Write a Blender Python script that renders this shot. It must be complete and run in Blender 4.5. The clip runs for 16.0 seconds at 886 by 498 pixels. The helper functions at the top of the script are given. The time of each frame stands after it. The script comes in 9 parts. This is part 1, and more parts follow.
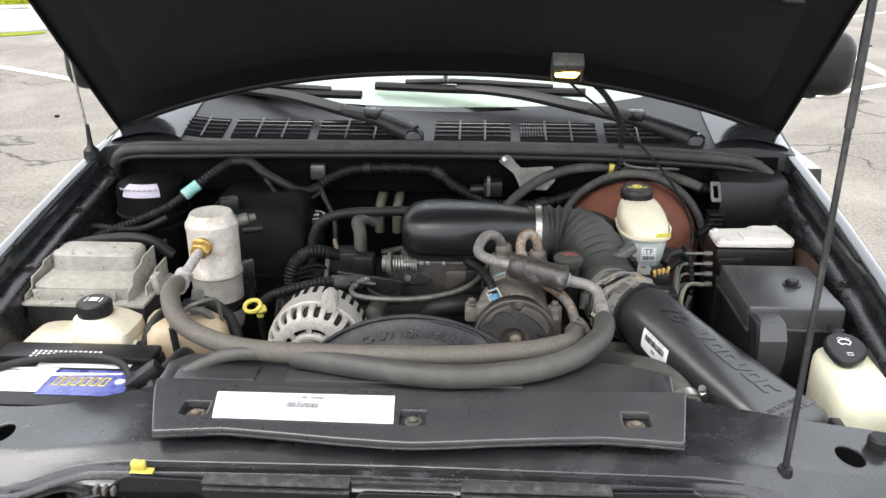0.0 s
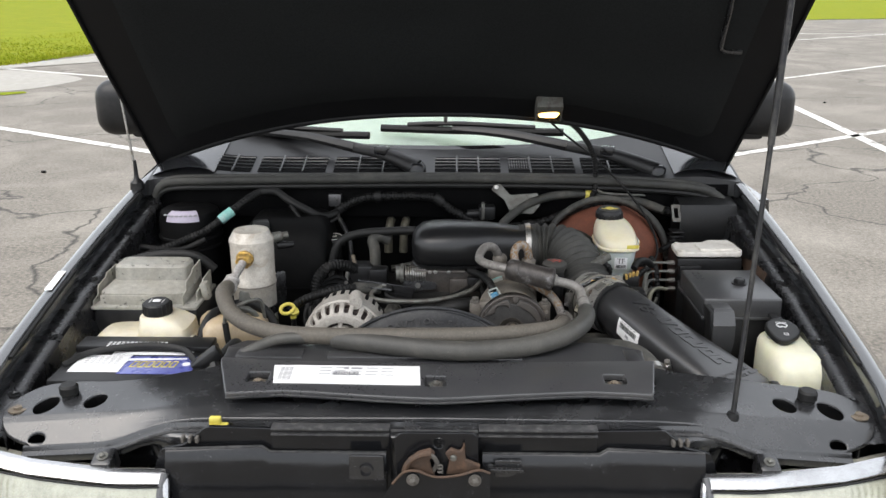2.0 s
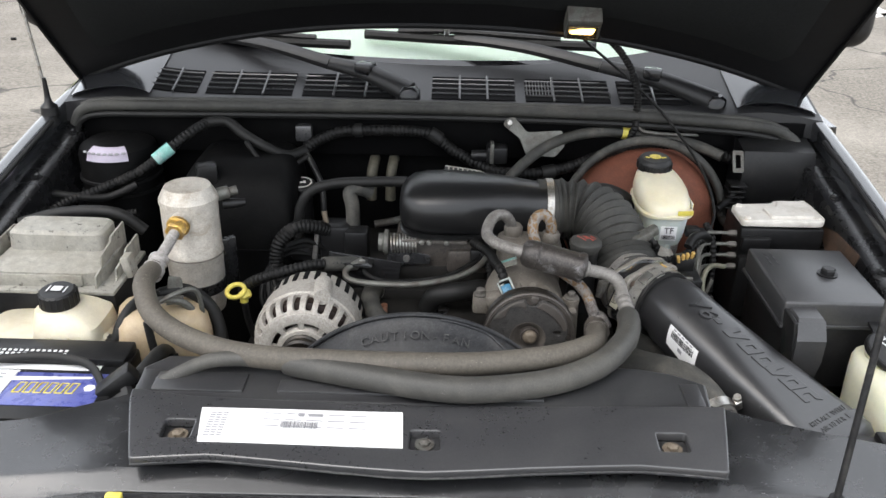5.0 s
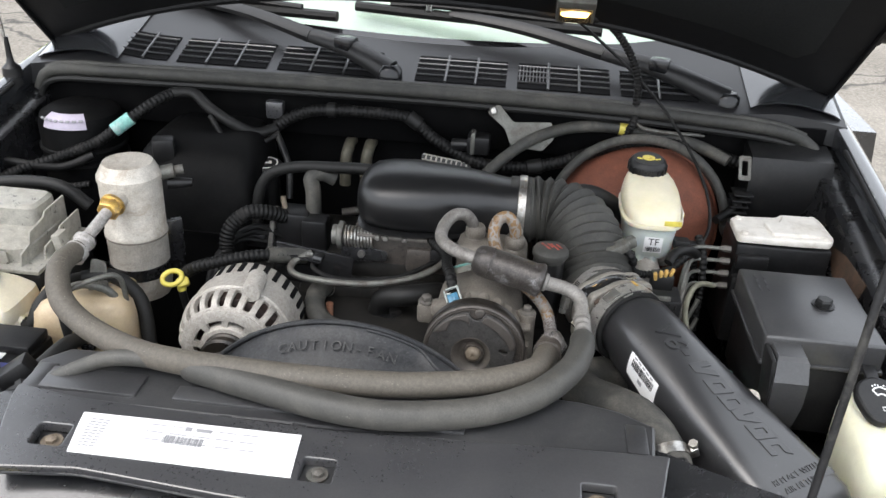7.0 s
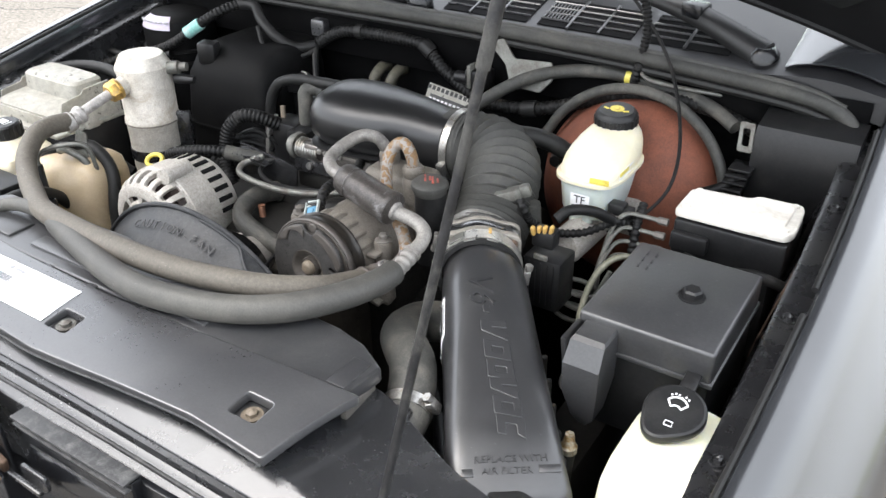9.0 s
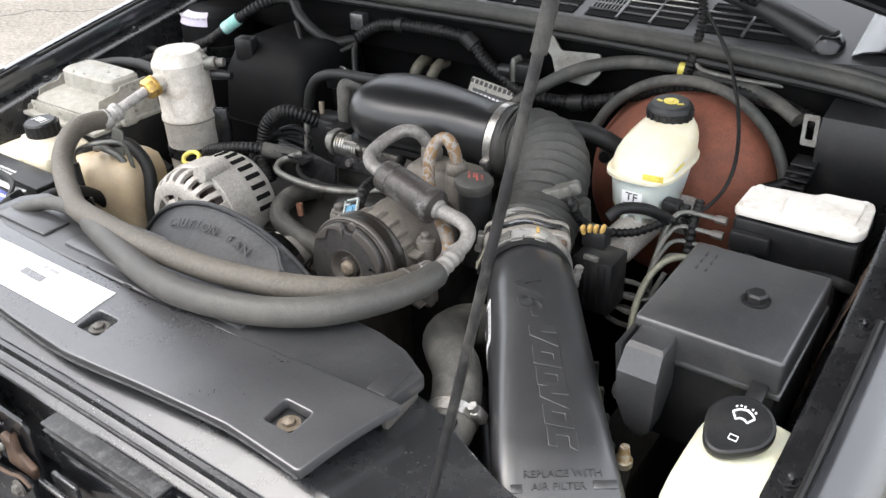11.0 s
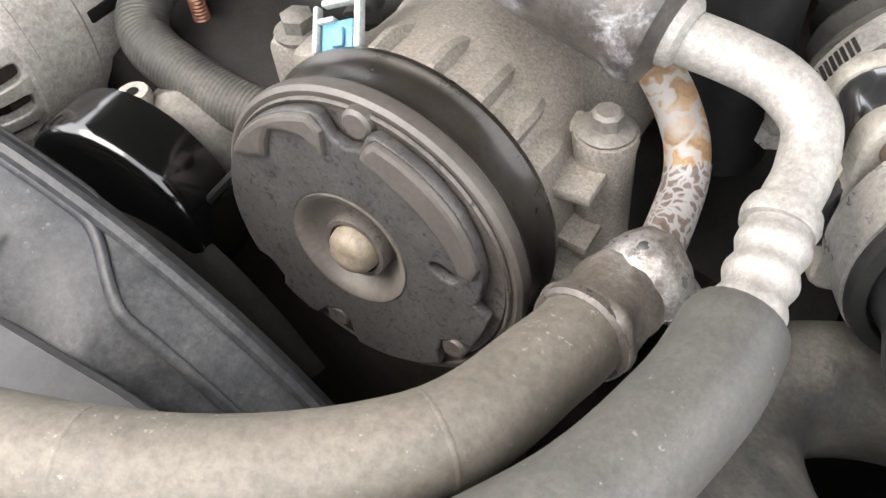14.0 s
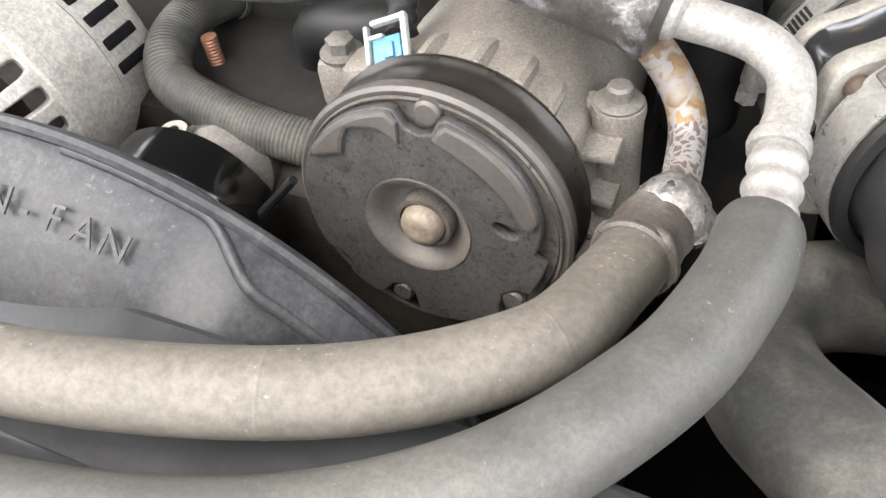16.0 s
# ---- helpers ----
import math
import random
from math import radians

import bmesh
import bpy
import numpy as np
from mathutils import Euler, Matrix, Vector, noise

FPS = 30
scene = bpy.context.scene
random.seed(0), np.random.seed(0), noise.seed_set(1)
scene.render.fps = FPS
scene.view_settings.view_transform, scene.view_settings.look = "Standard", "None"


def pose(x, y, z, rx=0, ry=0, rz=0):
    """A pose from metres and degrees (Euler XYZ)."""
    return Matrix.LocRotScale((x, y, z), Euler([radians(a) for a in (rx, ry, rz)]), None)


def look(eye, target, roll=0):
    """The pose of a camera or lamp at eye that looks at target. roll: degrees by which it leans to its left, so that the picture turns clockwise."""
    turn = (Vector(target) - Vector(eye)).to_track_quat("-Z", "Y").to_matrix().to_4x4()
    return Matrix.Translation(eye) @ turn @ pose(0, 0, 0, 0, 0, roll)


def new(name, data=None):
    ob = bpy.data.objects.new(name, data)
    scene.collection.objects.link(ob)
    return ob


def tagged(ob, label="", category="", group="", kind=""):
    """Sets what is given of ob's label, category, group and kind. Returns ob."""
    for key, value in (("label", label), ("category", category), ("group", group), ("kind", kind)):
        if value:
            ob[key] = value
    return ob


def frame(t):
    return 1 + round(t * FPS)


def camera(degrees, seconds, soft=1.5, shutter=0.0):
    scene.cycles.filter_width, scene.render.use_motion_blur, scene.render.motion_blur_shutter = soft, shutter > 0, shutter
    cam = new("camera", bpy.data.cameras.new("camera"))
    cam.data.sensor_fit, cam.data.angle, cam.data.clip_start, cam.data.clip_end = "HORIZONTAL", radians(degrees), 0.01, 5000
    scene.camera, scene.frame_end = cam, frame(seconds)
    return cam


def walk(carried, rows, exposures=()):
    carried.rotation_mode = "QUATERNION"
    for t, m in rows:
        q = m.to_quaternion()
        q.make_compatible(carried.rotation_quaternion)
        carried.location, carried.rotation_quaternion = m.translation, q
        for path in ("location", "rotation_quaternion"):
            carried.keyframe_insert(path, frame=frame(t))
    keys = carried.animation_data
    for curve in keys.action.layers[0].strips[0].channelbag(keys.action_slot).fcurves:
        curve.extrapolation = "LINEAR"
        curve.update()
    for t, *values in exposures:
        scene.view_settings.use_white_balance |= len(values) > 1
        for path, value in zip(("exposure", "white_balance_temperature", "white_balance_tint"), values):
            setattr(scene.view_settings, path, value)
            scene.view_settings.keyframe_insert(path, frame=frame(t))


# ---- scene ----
cam = camera(55.5, 16.0)
METRES, EYE, TILT, LEAN, TURN = 2.25, 1.55, -21.0, 0.0, 2.85
ROWS = [
    (0.0, 0.0, 0.0, 0.0, 0.0, 0.0, 0.0),
    (0.5, -0.0327, -0.0721, -0.0338, -1.67, 1.57, 0.72),
    (1.0, -0.0314, -0.1008, -0.0355, -2.07, 3.04, 0.48),
    (1.5, -0.0269, -0.102, -0.0365, -1.85, 3.8, 0.59),
    (2.0, -0.0261, -0.1, -0.0365, -1.88, 3.9, 0.66),
    (2.5, -0.0256, -0.0985, -0.0357, -1.86, 3.78, 0.62),
    (3.0, -0.0262, -0.0985, -0.0358, -1.67, 3.45, 0.38),
    (5.5, -0.0183, 0.0758, 0.0425, -2.03, -6.46, -0.55),
    (6.0, -0.018, 0.0787, 0.043, -1.86, -6.74, -0.44),
    (6.5, -0.018, 0.0805, 0.0429, -1.42, -6.92, -0.6),
    (7.0, 0.0372, 0.0982, 0.0439, 2.28, -6.98, -3.74),
    (7.5, 0.1171, 0.1325, 0.051, 7.79, -8.24, -6.54),
    (8.0, 0.1649, 0.1707, 0.0616, 13.32, -9.73, -7.85),
    (8.5, 0.2344, 0.1759, 0.0587, 22.49, -11.52, -10.15),
    (9.0, 0.2698, 0.1694, 0.0520, 28.61, -12.48, -10.06),
    (9.5, 0.2793, 0.1605, 0.0499, 31.46, -11.34, -9.57),
    (12.0, 0.1859, 0.2670, 0.0420, 29.93, -18.94, -9.33),
    (12.5, 0.1248, 0.3535, 0.0317, 25.97, -27.48, -8.35),
    (13.0, 0.1048, 0.3888, 0.0166, 25.10, -30.84, -7.63),
    (13.5, 0.0948, 0.4043, 0.0094, 27.29, -31.41, -6.38),
    (14.0, 0.0938, 0.4057, 0.0085, 28.01, -31.68, -5.73),
    (14.5, 0.0929, 0.4044, 0.0084, 28.17, -31.52, -5.30),
    (15.0, 0.0919, 0.4036, 0.0077, 28.03, -31.34, -4.64),
    (15.5, 0.0900, 0.4009, 0.0086, 27.16, -30.79, -3.83),
    (16.0, 0.0872, 0.3762, 0.0081, 20.98, -28.29, -1.81),
]
walk(cam, [(t, pose(0.071, -0.78, EYE, TILT, LEAN, TURN) @ pose(METRES * x, METRES * y, METRES * z, 90 + pitch, roll, yaw)) for t, x, y, z, yaw, pitch, roll in ROWS],
     exposures=[(0.0, 1.56, 6520, 10), (0.6, 1.2, 6520, 10), (1.2, 1.02, 6520, 10), (3.2, 1.02, 6520, 10), (5.3, 1.32, 6480, 10), (6.6, 1.42, 6450, 10), (7.5, 1.60, 6430, 10), (8.5, 2.03, 6430, 10),
                (9.2, 1.95, 6450, 10), (9.7, 1.85, 6480, 11), (11.8, 1.86, 6550, 11), (12.5, 2.15, 6650, 11), (13.2, 2.62, 6800, 12), (14.0, 2.82, 6830, 11), (16.0, 2.9, 6700, 11)])

# ---------------------------------------------------------------- light
world = bpy.data.worlds.new("sky")
scene.world = world
world.use_nodes = True
wn, wl = world.node_tree.nodes, world.node_tree.links
sky = wn.new("ShaderNodeTexSky")
sky.sky_type = "NISHITA"
sky.sun_disc = False
sky.sun_elevation, sky.sun_rotation = radians(60), radians(229)
sky.air_density, sky.dust_density, sky.ozone_density = 1.0, 4.0, 1.0
pale = wn.new("ShaderNodeMix")
pale.data_type = "RGBA"
pale.inputs[0].default_value = 0.72
pale.inputs[7].default_value = (8.6, 8.85, 9.15, 1)
wl.new(sky.outputs[0], pale.inputs[6])
wl.new(pale.outputs[2], wn["Background"].inputs[0])
wn["Background"].inputs[1].default_value = 0.125
sun_data = bpy.data.lights.new("sun", "SUN")
sun_data.energy, sun_data.angle, sun_data.color = 0.9, radians(50), (1.0, 0.98, 0.95)
sun = new("sun", sun_data)
sun.matrix_world = look((-1.6, -1.4, 5.0), (0, 0.2, 1.0))


# ---------------------------------------------------------------- materials
def material(name, base, rough=0.6, metal=0.0, var=0.25, scale=60.0, bump=0.15, stain=None, amount=0.4, stain_scale=14.0,
             coat=0.0, random_tint=0.0, rough_var=0.12, edge=0.12, sss=0.0, detail=6.0, spec=0.5, depth=0.0004, grit=0.22, grit_scale=520.0):
    """A procedural surface: grain at one scale, stains at another, fine relief."""
    m = bpy.data.materials.new(name)
    m.use_nodes = True
    n, l = m.node_tree.nodes, m.node_tree.links
    bsdf = n["Principled BSDF"]
    co = n.new("ShaderNodeTexCoord")
    fine = n.new("ShaderNodeTexNoise")
    fine.inputs["Scale"].default_value, fine.inputs["Detail"].default_value = scale, detail
    fine.inputs["Roughness"].default_value = 0.65
    l.new(co.outputs["Object"], fine.inputs["Vector"])
    dark = tuple(c * (1 - var) for c in base)
    light = tuple(min(1, c * (1 + var)) for c in base)
    ramp = n.new("ShaderNodeValToRGB")
    ramp.color_ramp.elements[0].position, ramp.color_ramp.elements[1].position = 0.32, 0.68
    ramp.color_ramp.elements[0].color, ramp.color_ramp.elements[1].color = (*dark, 1), (*light, 1)
    l.new(fine.outputs["Fac"], ramp.inputs["Fac"])
    colour = ramp.outputs["Color"]
    rough_in = n.new("ShaderNodeMapRange")
    rough_in.inputs["To Min"].default_value = max(0.02, rough - rough_var)
    rough_in.inputs["To Max"].default_value = min(1, rough + rough_var)
    l.new(fine.outputs["Fac"], rough_in.inputs["Value"])
    rough_out = rough_in.outputs["Result"]
    if stain:
        coarse = n.new("ShaderNodeTexNoise")
        coarse.inputs["Scale"].default_value, coarse.inputs["Detail"].default_value = stain_scale, 8.0
        coarse.inputs["Roughness"].default_value = 0.7
        coarse.inputs["Distortion"].default_value = 0.4
        l.new(co.outputs["Object"], coarse.inputs["Vector"])
        mask = n.new("ShaderNodeMapRange")
        mask.inputs["From Min"].default_value = 0.62 - 0.35 * amount
        mask.inputs["From Max"].default_value = 0.62 - 0.35 * amount + edge
        l.new(coarse.outputs["Fac"], mask.inputs["Value"])
        mix = n.new("ShaderNodeMix")
        mix.data_type = "RGBA"
        l.new(mask.outputs["Result"], mix.inputs[0])
        l.new(colour, mix.inputs[6])
        mix.inputs[7].default_value = (*stain, 1)
        colour = mix.outputs[2]
        add = n.new("ShaderNodeMath")
        add.operation, add.use_clamp = "MULTIPLY_ADD", True
        l.new(mask.outputs["Result"], add.inputs[0])
        add.inputs[1].default_value = 0.14
        l.new(rough_out, add.inputs[2])
        rough_out = add.outputs[0]
    if grit:
        speck = n.new("ShaderNodeTexNoise")
        speck.inputs["Scale"].default_value, speck.inputs["Detail"].default_value = grit_scale, 3.0
        speck.inputs["Roughness"].default_value = 0.8
        l.new(co.outputs["Object"], speck.inputs["Vector"])
        level = n.new("ShaderNodeMapRange")
        level.inputs["From Min"].default_value, level.inputs["From Max"].default_value = 0.34, 0.66
        level.inputs["To Min"].default_value, level.inputs["To Max"].default_value = 1 - grit, 1 + grit
        l.new(speck.outputs["Fac"], level.inputs["Value"])
        dust = n.new("ShaderNodeVectorMath")
        dust.operation = "SCALE"
        l.new(colour, dust.inputs[0])
        l.new(level.outputs["Result"], dust.inputs["Scale"])
        colour = dust.outputs[0]
    if random_tint:
        info = n.new("ShaderNodeObjectInfo")
        hsv = n.new("ShaderNodeHueSaturation")
        tint = n.new("ShaderNodeMapRange")
        tint.inputs["To Min"].default_value, tint.inputs["To Max"].default_value = 1 - random_tint, 1 + random_tint
        l.new(info.outputs["Random"], tint.inputs["Value"])
        l.new(tint.outputs["Result"], hsv.inputs["Value"])
        l.new(colour, hsv.inputs["Color"])
        colour = hsv.outputs["Color"]
    l.new(colour, bsdf.inputs["Base Color"])
    l.new(rough_out, bsdf.inputs["Roughness"])
    bsdf.inputs["Metallic"].default_value = metal
    bsdf.inputs["Coat Weight"].default_value = coat
    bsdf.inputs["Coat Roughness"].default_value = 0.06
    bsdf.inputs["Specular IOR Level"].default_value = spec
    if sss:
        bsdf.inputs["Subsurface Weight"].default_value = sss
        bsdf.inputs["Subsurface Radius"].default_value = (0.02, 0.015, 0.006)
        bsdf.inputs["Subsurface Scale"].default_value = 0.5
    if bump:
        relief = n.new("ShaderNodeBump")
        relief.inputs["Strength"].default_value, relief.inputs["Distance"].default_value = bump, depth
        l.new(fine.outputs["Fac"], relief.inputs["Height"])
        l.new(relief.outputs["Normal"], bsdf.inputs["Normal"])
    return m


def glass(name, tint, rough=0.02):
    m = bpy.data.materials.new(name)
    m.use_nodes = True
    b = m.node_tree.nodes["Principled BSDF"]
    b.inputs["Base Color"].default_value = (*tint, 1)
    b.inputs["Roughness"].default_value, b.inputs["Transmission Weight"].default_value = rough, 1.0
    b.inputs["IOR"].default_value = 1.5
    return m


GREY = (0.11, 0.108, 0.1)
M_PAINT = material("black_car_paint", (0.014, 0.014, 0.015), 0.27, var=0.1, scale=8, bump=0.02, coat=0.9, rough_var=0.05,
                   stain=(0.095, 0.095, 0.097), amount=0.36, stain_scale=4, edge=0.7, spec=0.85, grit=0.03)
# The pale mottling puts part of the sky's reflection into the colour.
M_FENDER = material("dusty_sheen_toned_fender_paint", (0.018, 0.019, 0.021), 0.17, var=0.1, scale=8, bump=0.02, coat=0.6, rough_var=0.04,
                    stain=(0.064, 0.066, 0.070), amount=0.42, stain_scale=5, edge=0.7, spec=0.75, grit=0.03)
M_PAINT_DULL = material("dull_black_paint", (0.010, 0.010, 0.011), 0.27, var=0.3, scale=40, bump=0.08,
                        stain=(0.048, 0.047, 0.045), amount=0.36, stain_scale=9, edge=0.45, spec=0.8)
# Dusty, with a base paler than the dull paint to hold sky sheen.
M_SUPPORT = material("dusty_sheen_toned_bar_paint", (0.0165, 0.0168, 0.0180), 0.24, var=0.2, scale=40, bump=0.05, stain=(0.044, 0.0445, 0.046), amount=0.38, stain_scale=8, edge=0.5, spec=0.8, coat=0.15, grit=0.15)
M_HOOD_IN = material("dusty_hood_paint", (0.005, 0.005, 0.0055), 0.55, var=0.3, scale=40, bump=0.1, stain=(0.010, 0.010, 0.010), amount=0.3, stain_scale=6, edge=0.5, spec=0.25)
M_LATCH = material("brown_latch_rust", (0.070, 0.040, 0.024), 0.7, var=0.4, scale=90, bump=0.5, stain=(0.030, 0.025, 0.022), amount=0.45, stain_scale=45, edge=0.3)
M_PLASTIC = material("black_plastic", (0.0085, 0.0085, 0.009), 0.40, var=0.3, scale=220, bump=0.18,
                     stain=(0.026, 0.025, 0.0235), amount=0.36, stain_scale=22, edge=0.4, spec=0.35)
M_COVER = material("dusty_grey_plastic", (0.036, 0.036, 0.0382), 0.28, var=0.12, scale=260, bump=0.08,
                   stain=(0.088, 0.087, 0.086), amount=0.50, stain_scale=6, edge=0.9, spec=1.0, grit=0.1, rough_var=0.04)
M_FUSE = material("satin_dark_plastic", (0.027, 0.027, 0.0285), 0.34, var=0.18, scale=300, bump=0.25,
                  stain=(0.060, 0.060, 0.060), amount=0.42, stain_scale=14, edge=0.45, spec=0.75, grit=0.14, rough_var=0.06)
M_SHROUD = material("scuffed_shroud_plastic", (0.022, 0.0228, 0.0248), 0.46, var=0.3, scale=160, bump=0.15,
                    stain=(0.055, 0.0545, 0.054), amount=0.40, stain_scale=32, edge=0.3, spec=0.28, grit=0.35, grit_scale=420)
# Paler copy of the intake plastic: the sky's sheen is in its colour.
M_DUCT = material("sky_lit_intake_plastic", (0.021, 0.021, 0.0222), 0.32, var=0.06, scale=60, bump=0.02,
                  stain=(0.052, 0.052, 0.052), amount=0.34, stain_scale=9, edge=0.5, spec=0.85, grit=0.06)
# Darker copy for the resonator: shade below the hood is in its colour.
M_RESONATOR = material("hood_shaded_resonator", (0.0085, 0.0085, 0.009), 0.33, var=0.1, scale=60, bump=0.03,
                       stain=(0.020, 0.0195, 0.019), amount=0.32, stain_scale=12, edge=0.5, spec=0.5, grit=0.12)
M_DARK = material("grimy_dark_metal", (0.0125, 0.0119, 0.0110), 0.6, var=0.4, scale=60, bump=0.4,
                  stain=(0.032, 0.029, 0.0245), amount=0.36, stain_scale=22, edge=0.4, spec=0.18)
# Flat black that stands for the shade in vents, slots and holes.
M_SHADE_BLACK = material("shade_black_fill", (0.0055, 0.0055, 0.006), 0.95, var=0.4, scale=400, bump=0.5, stain=(0.0085, 0.0085, 0.0085),
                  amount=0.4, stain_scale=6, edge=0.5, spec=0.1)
M_PAD = material("black_hood_felt", (0.0125, 0.0135, 0.0138), 0.95, var=0.35, scale=300, bump=0.5, stain=(0.017, 0.018, 0.018), amount=0.4, stain_scale=5, edge=0.5, spec=0.15, grit=0.1)
M_GLOSS = material("glossy_black_plastic", (0.0072, 0.0075, 0.0086), 0.20, var=0.3, scale=120, bump=0.08, stain=(0.018, 0.0186, 0.0205), amount=0.32, stain_scale=16, edge=0.4, spec=0.45, grit=0.2)
M_COWL = material("smooth_grey_cowl", (0.0115, 0.0115, 0.0125), 0.34, var=0.15, scale=60, bump=0.04, stain=(0.024, 0.024, 0.025), amount=0.36, stain_scale=7, edge=0.6, spec=0.38, grit=0.2, rough_var=0.06)
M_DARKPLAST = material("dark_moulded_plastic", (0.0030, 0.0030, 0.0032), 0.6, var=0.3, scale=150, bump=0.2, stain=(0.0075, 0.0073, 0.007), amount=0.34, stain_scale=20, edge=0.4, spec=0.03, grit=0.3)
M_CASE = material("black_heater_case", (0.0042, 0.0042, 0.0044), 0.58, var=0.3, scale=120, bump=0.25, stain=(0.010, 0.0098, 0.0092), amount=0.34, stain_scale=26, edge=0.3, spec=0.08, grit=0.35)
M_DRUM = material("shiny_black_paint", (0.004, 0.004, 0.004), 0.13, var=0.1, scale=60, bump=0.02, spec=0.7, grit=0.03)
M_GLOSSGREY = material("glossy_dark_bracket", (0.020, 0.020, 0.021), 0.18, metal=0.3, var=0.2, scale=60, bump=0.05, spec=0.8, grit=0.05)
M_RUBBER = material("black_rubber", (0.009, 0.009, 0.0088), 0.55, var=0.3, scale=150, bump=0.2,
                    stain=(0.024, 0.0235, 0.022), amount=0.40, stain_scale=22, edge=0.45, spec=0.3)
M_HOSE = material("dusty_hose_rubber", (0.045, 0.0437, 0.040), 0.54, var=0.10, scale=70, bump=0.14,
                  stain=(0.125, 0.118, 0.102), amount=0.46, stain_scale=11, edge=0.6, grit=0.18, spec=0.42)
M_HOSE_TAN = material("sun_bleached_hose_rubber", (0.080, 0.0705, 0.0575), 0.66, var=0.12, scale=60, bump=0.16,
                      stain=(0.128, 0.1135, 0.093), amount=0.50, stain_scale=11, edge=0.5, grit=0.2, grit_scale=300)
M_CORR = material("dusty_corrugated_rubber", (0.027, 0.0268, 0.0242), 0.66, var=0.3, scale=140, bump=0.2,
                  stain=(0.076, 0.073, 0.064), amount=0.45, stain_scale=18, edge=0.4)
M_BOOT = material("coolant_hose_rubber", (0.030, 0.030, 0.027), 0.66, var=0.3, scale=120, bump=0.35,
                  stain=(0.090, 0.084, 0.072), amount=0.5, stain_scale=24, edge=0.22)
M_CAST = material("cast_aluminium", (0.385, 0.362, 0.328), 0.55, metal=0.3, var=0.18, scale=240, bump=0.5,
                  stain=(0.215, 0.190, 0.156), amount=0.38, stain_scale=34, edge=0.45)
M_COMP = material("oily_cast_aluminium", (0.178, 0.160, 0.137), 0.58, metal=0.25, var=0.10, scale=420, bump=0.4,
                  stain=(0.066, 0.057, 0.047), amount=0.42, stain_scale=13, edge=0.5, grit=0.34, grit_scale=900)
M_ALU = material("weathered_aluminium_tube", (0.205, 0.194, 0.180), 0.55, metal=0.2, var=0.14, scale=120, bump=0.4,
                 stain=(0.086, 0.076, 0.067), amount=0.36, stain_scale=40, edge=0.26, grit=0.22)
M_ALUDARK = material("oxidised_aluminium", (0.042, 0.037, 0.034), 0.42, metal=0.25, var=0.35, scale=120, bump=0.4,
                     stain=(0.22, 0.216, 0.22), amount=0.21, stain_scale=52, edge=0.16, grit=0.4)
M_COLLAR = material("mottled_collar_metal", (0.27, 0.255, 0.245), 0.28, metal=0.6, var=0.4, scale=170, bump=0.8,
                    stain=(0.095, 0.076, 0.062), amount=0.46, stain_scale=58, edge=0.18, grit=0.3, depth=0.0008)
M_FERRULE = material("brown_stained_ferrule", (0.105, 0.090, 0.077), 0.5, metal=0.35, var=0.3, scale=130, bump=0.4,
                     stain=(0.20, 0.19, 0.18), amount=0.28, stain_scale=70, edge=0.2)
M_CORROD = material("corroded_orange_tube", (0.185, 0.110, 0.050), 0.6, metal=0.15, var=0.35, scale=90, bump=0.5,
                    stain=(0.125, 0.080, 0.045), amount=0.40, stain_scale=45, edge=0.2)
M_NET = material("brown_tube_with_white_oxide", (0.098, 0.073, 0.061), 0.6, metal=0.15, var=0.3, scale=120, bump=0.5,
                 stain=(0.065, 0.055, 0.052), amount=0.45, stain_scale=60, edge=0.2)


def add_cells(m, net, scale, wide, warp=0.006, bare_from=0.44):
    """A net of pale oxide round darker cells, as on corroded aluminium."""
    n, l = m.node_tree.nodes, m.node_tree.links
    bsdf = n["Principled BSDF"]
    under = bsdf.inputs["Base Color"].links[0].from_socket
    co = n.new("ShaderNodeTexCoord")
    bend = n.new("ShaderNodeTexNoise")
    bend.inputs["Scale"].default_value, bend.inputs["Detail"].default_value = 60, 3
    l.new(co.outputs["Object"], bend.inputs["Vector"])
    off = n.new("ShaderNodeVectorMath")
    off.operation = "MULTIPLY_ADD"
    l.new(bend.outputs["Color"], off.inputs[0])
    off.inputs[1].default_value = (warp, warp, warp)
    l.new(co.outputs["Object"], off.inputs[2])
    cell = n.new("ShaderNodeTexVoronoi")
    cell.feature = "DISTANCE_TO_EDGE"
    cell.inputs["Scale"].default_value = scale
    l.new(off.outputs[0], cell.inputs["Vector"])
    rim = n.new("ShaderNodeMapRange")
    rim.inputs["From Min"].default_value, rim.inputs["From Max"].default_value = wide, wide * 1.8
    l.new(cell.outputs["Distance"], rim.inputs["Value"])
    mix = n.new("ShaderNodeMix")
    mix.data_type = "RGBA"
    l.new(rim.outputs["Result"], mix.inputs[0])
    mix.inputs[6].default_value = (*net, 1)
    patch = n.new("ShaderNodeTexNoise")
    patch.inputs["Scale"].default_value, patch.inputs["Detail"].default_value = 48, 4
    l.new(co.outputs["Object"], patch.inputs["Vector"])
    bare = n.new("ShaderNodeMapRange")
    bare.inputs["From Min"].default_value, bare.inputs["From Max"].default_value = bare_from, bare_from + 0.12
    l.new(patch.outputs["Fac"], bare.inputs["Value"])
    both = n.new("ShaderNodeMath")
    both.operation = "MULTIPLY"
    l.new(rim.outputs["Result"], both.inputs[0])
    l.new(bare.outputs["Result"], both.inputs[1])
    l.new(both.outputs[0], mix.inputs[0])
    l.new(under, mix.inputs[7])
    l.new(mix.outputs[2], bsdf.inputs["Base Color"])


add_cells(M_CORROD, (0.210, 0.193, 0.176), 84, 0.070, 0.030, 0.31)
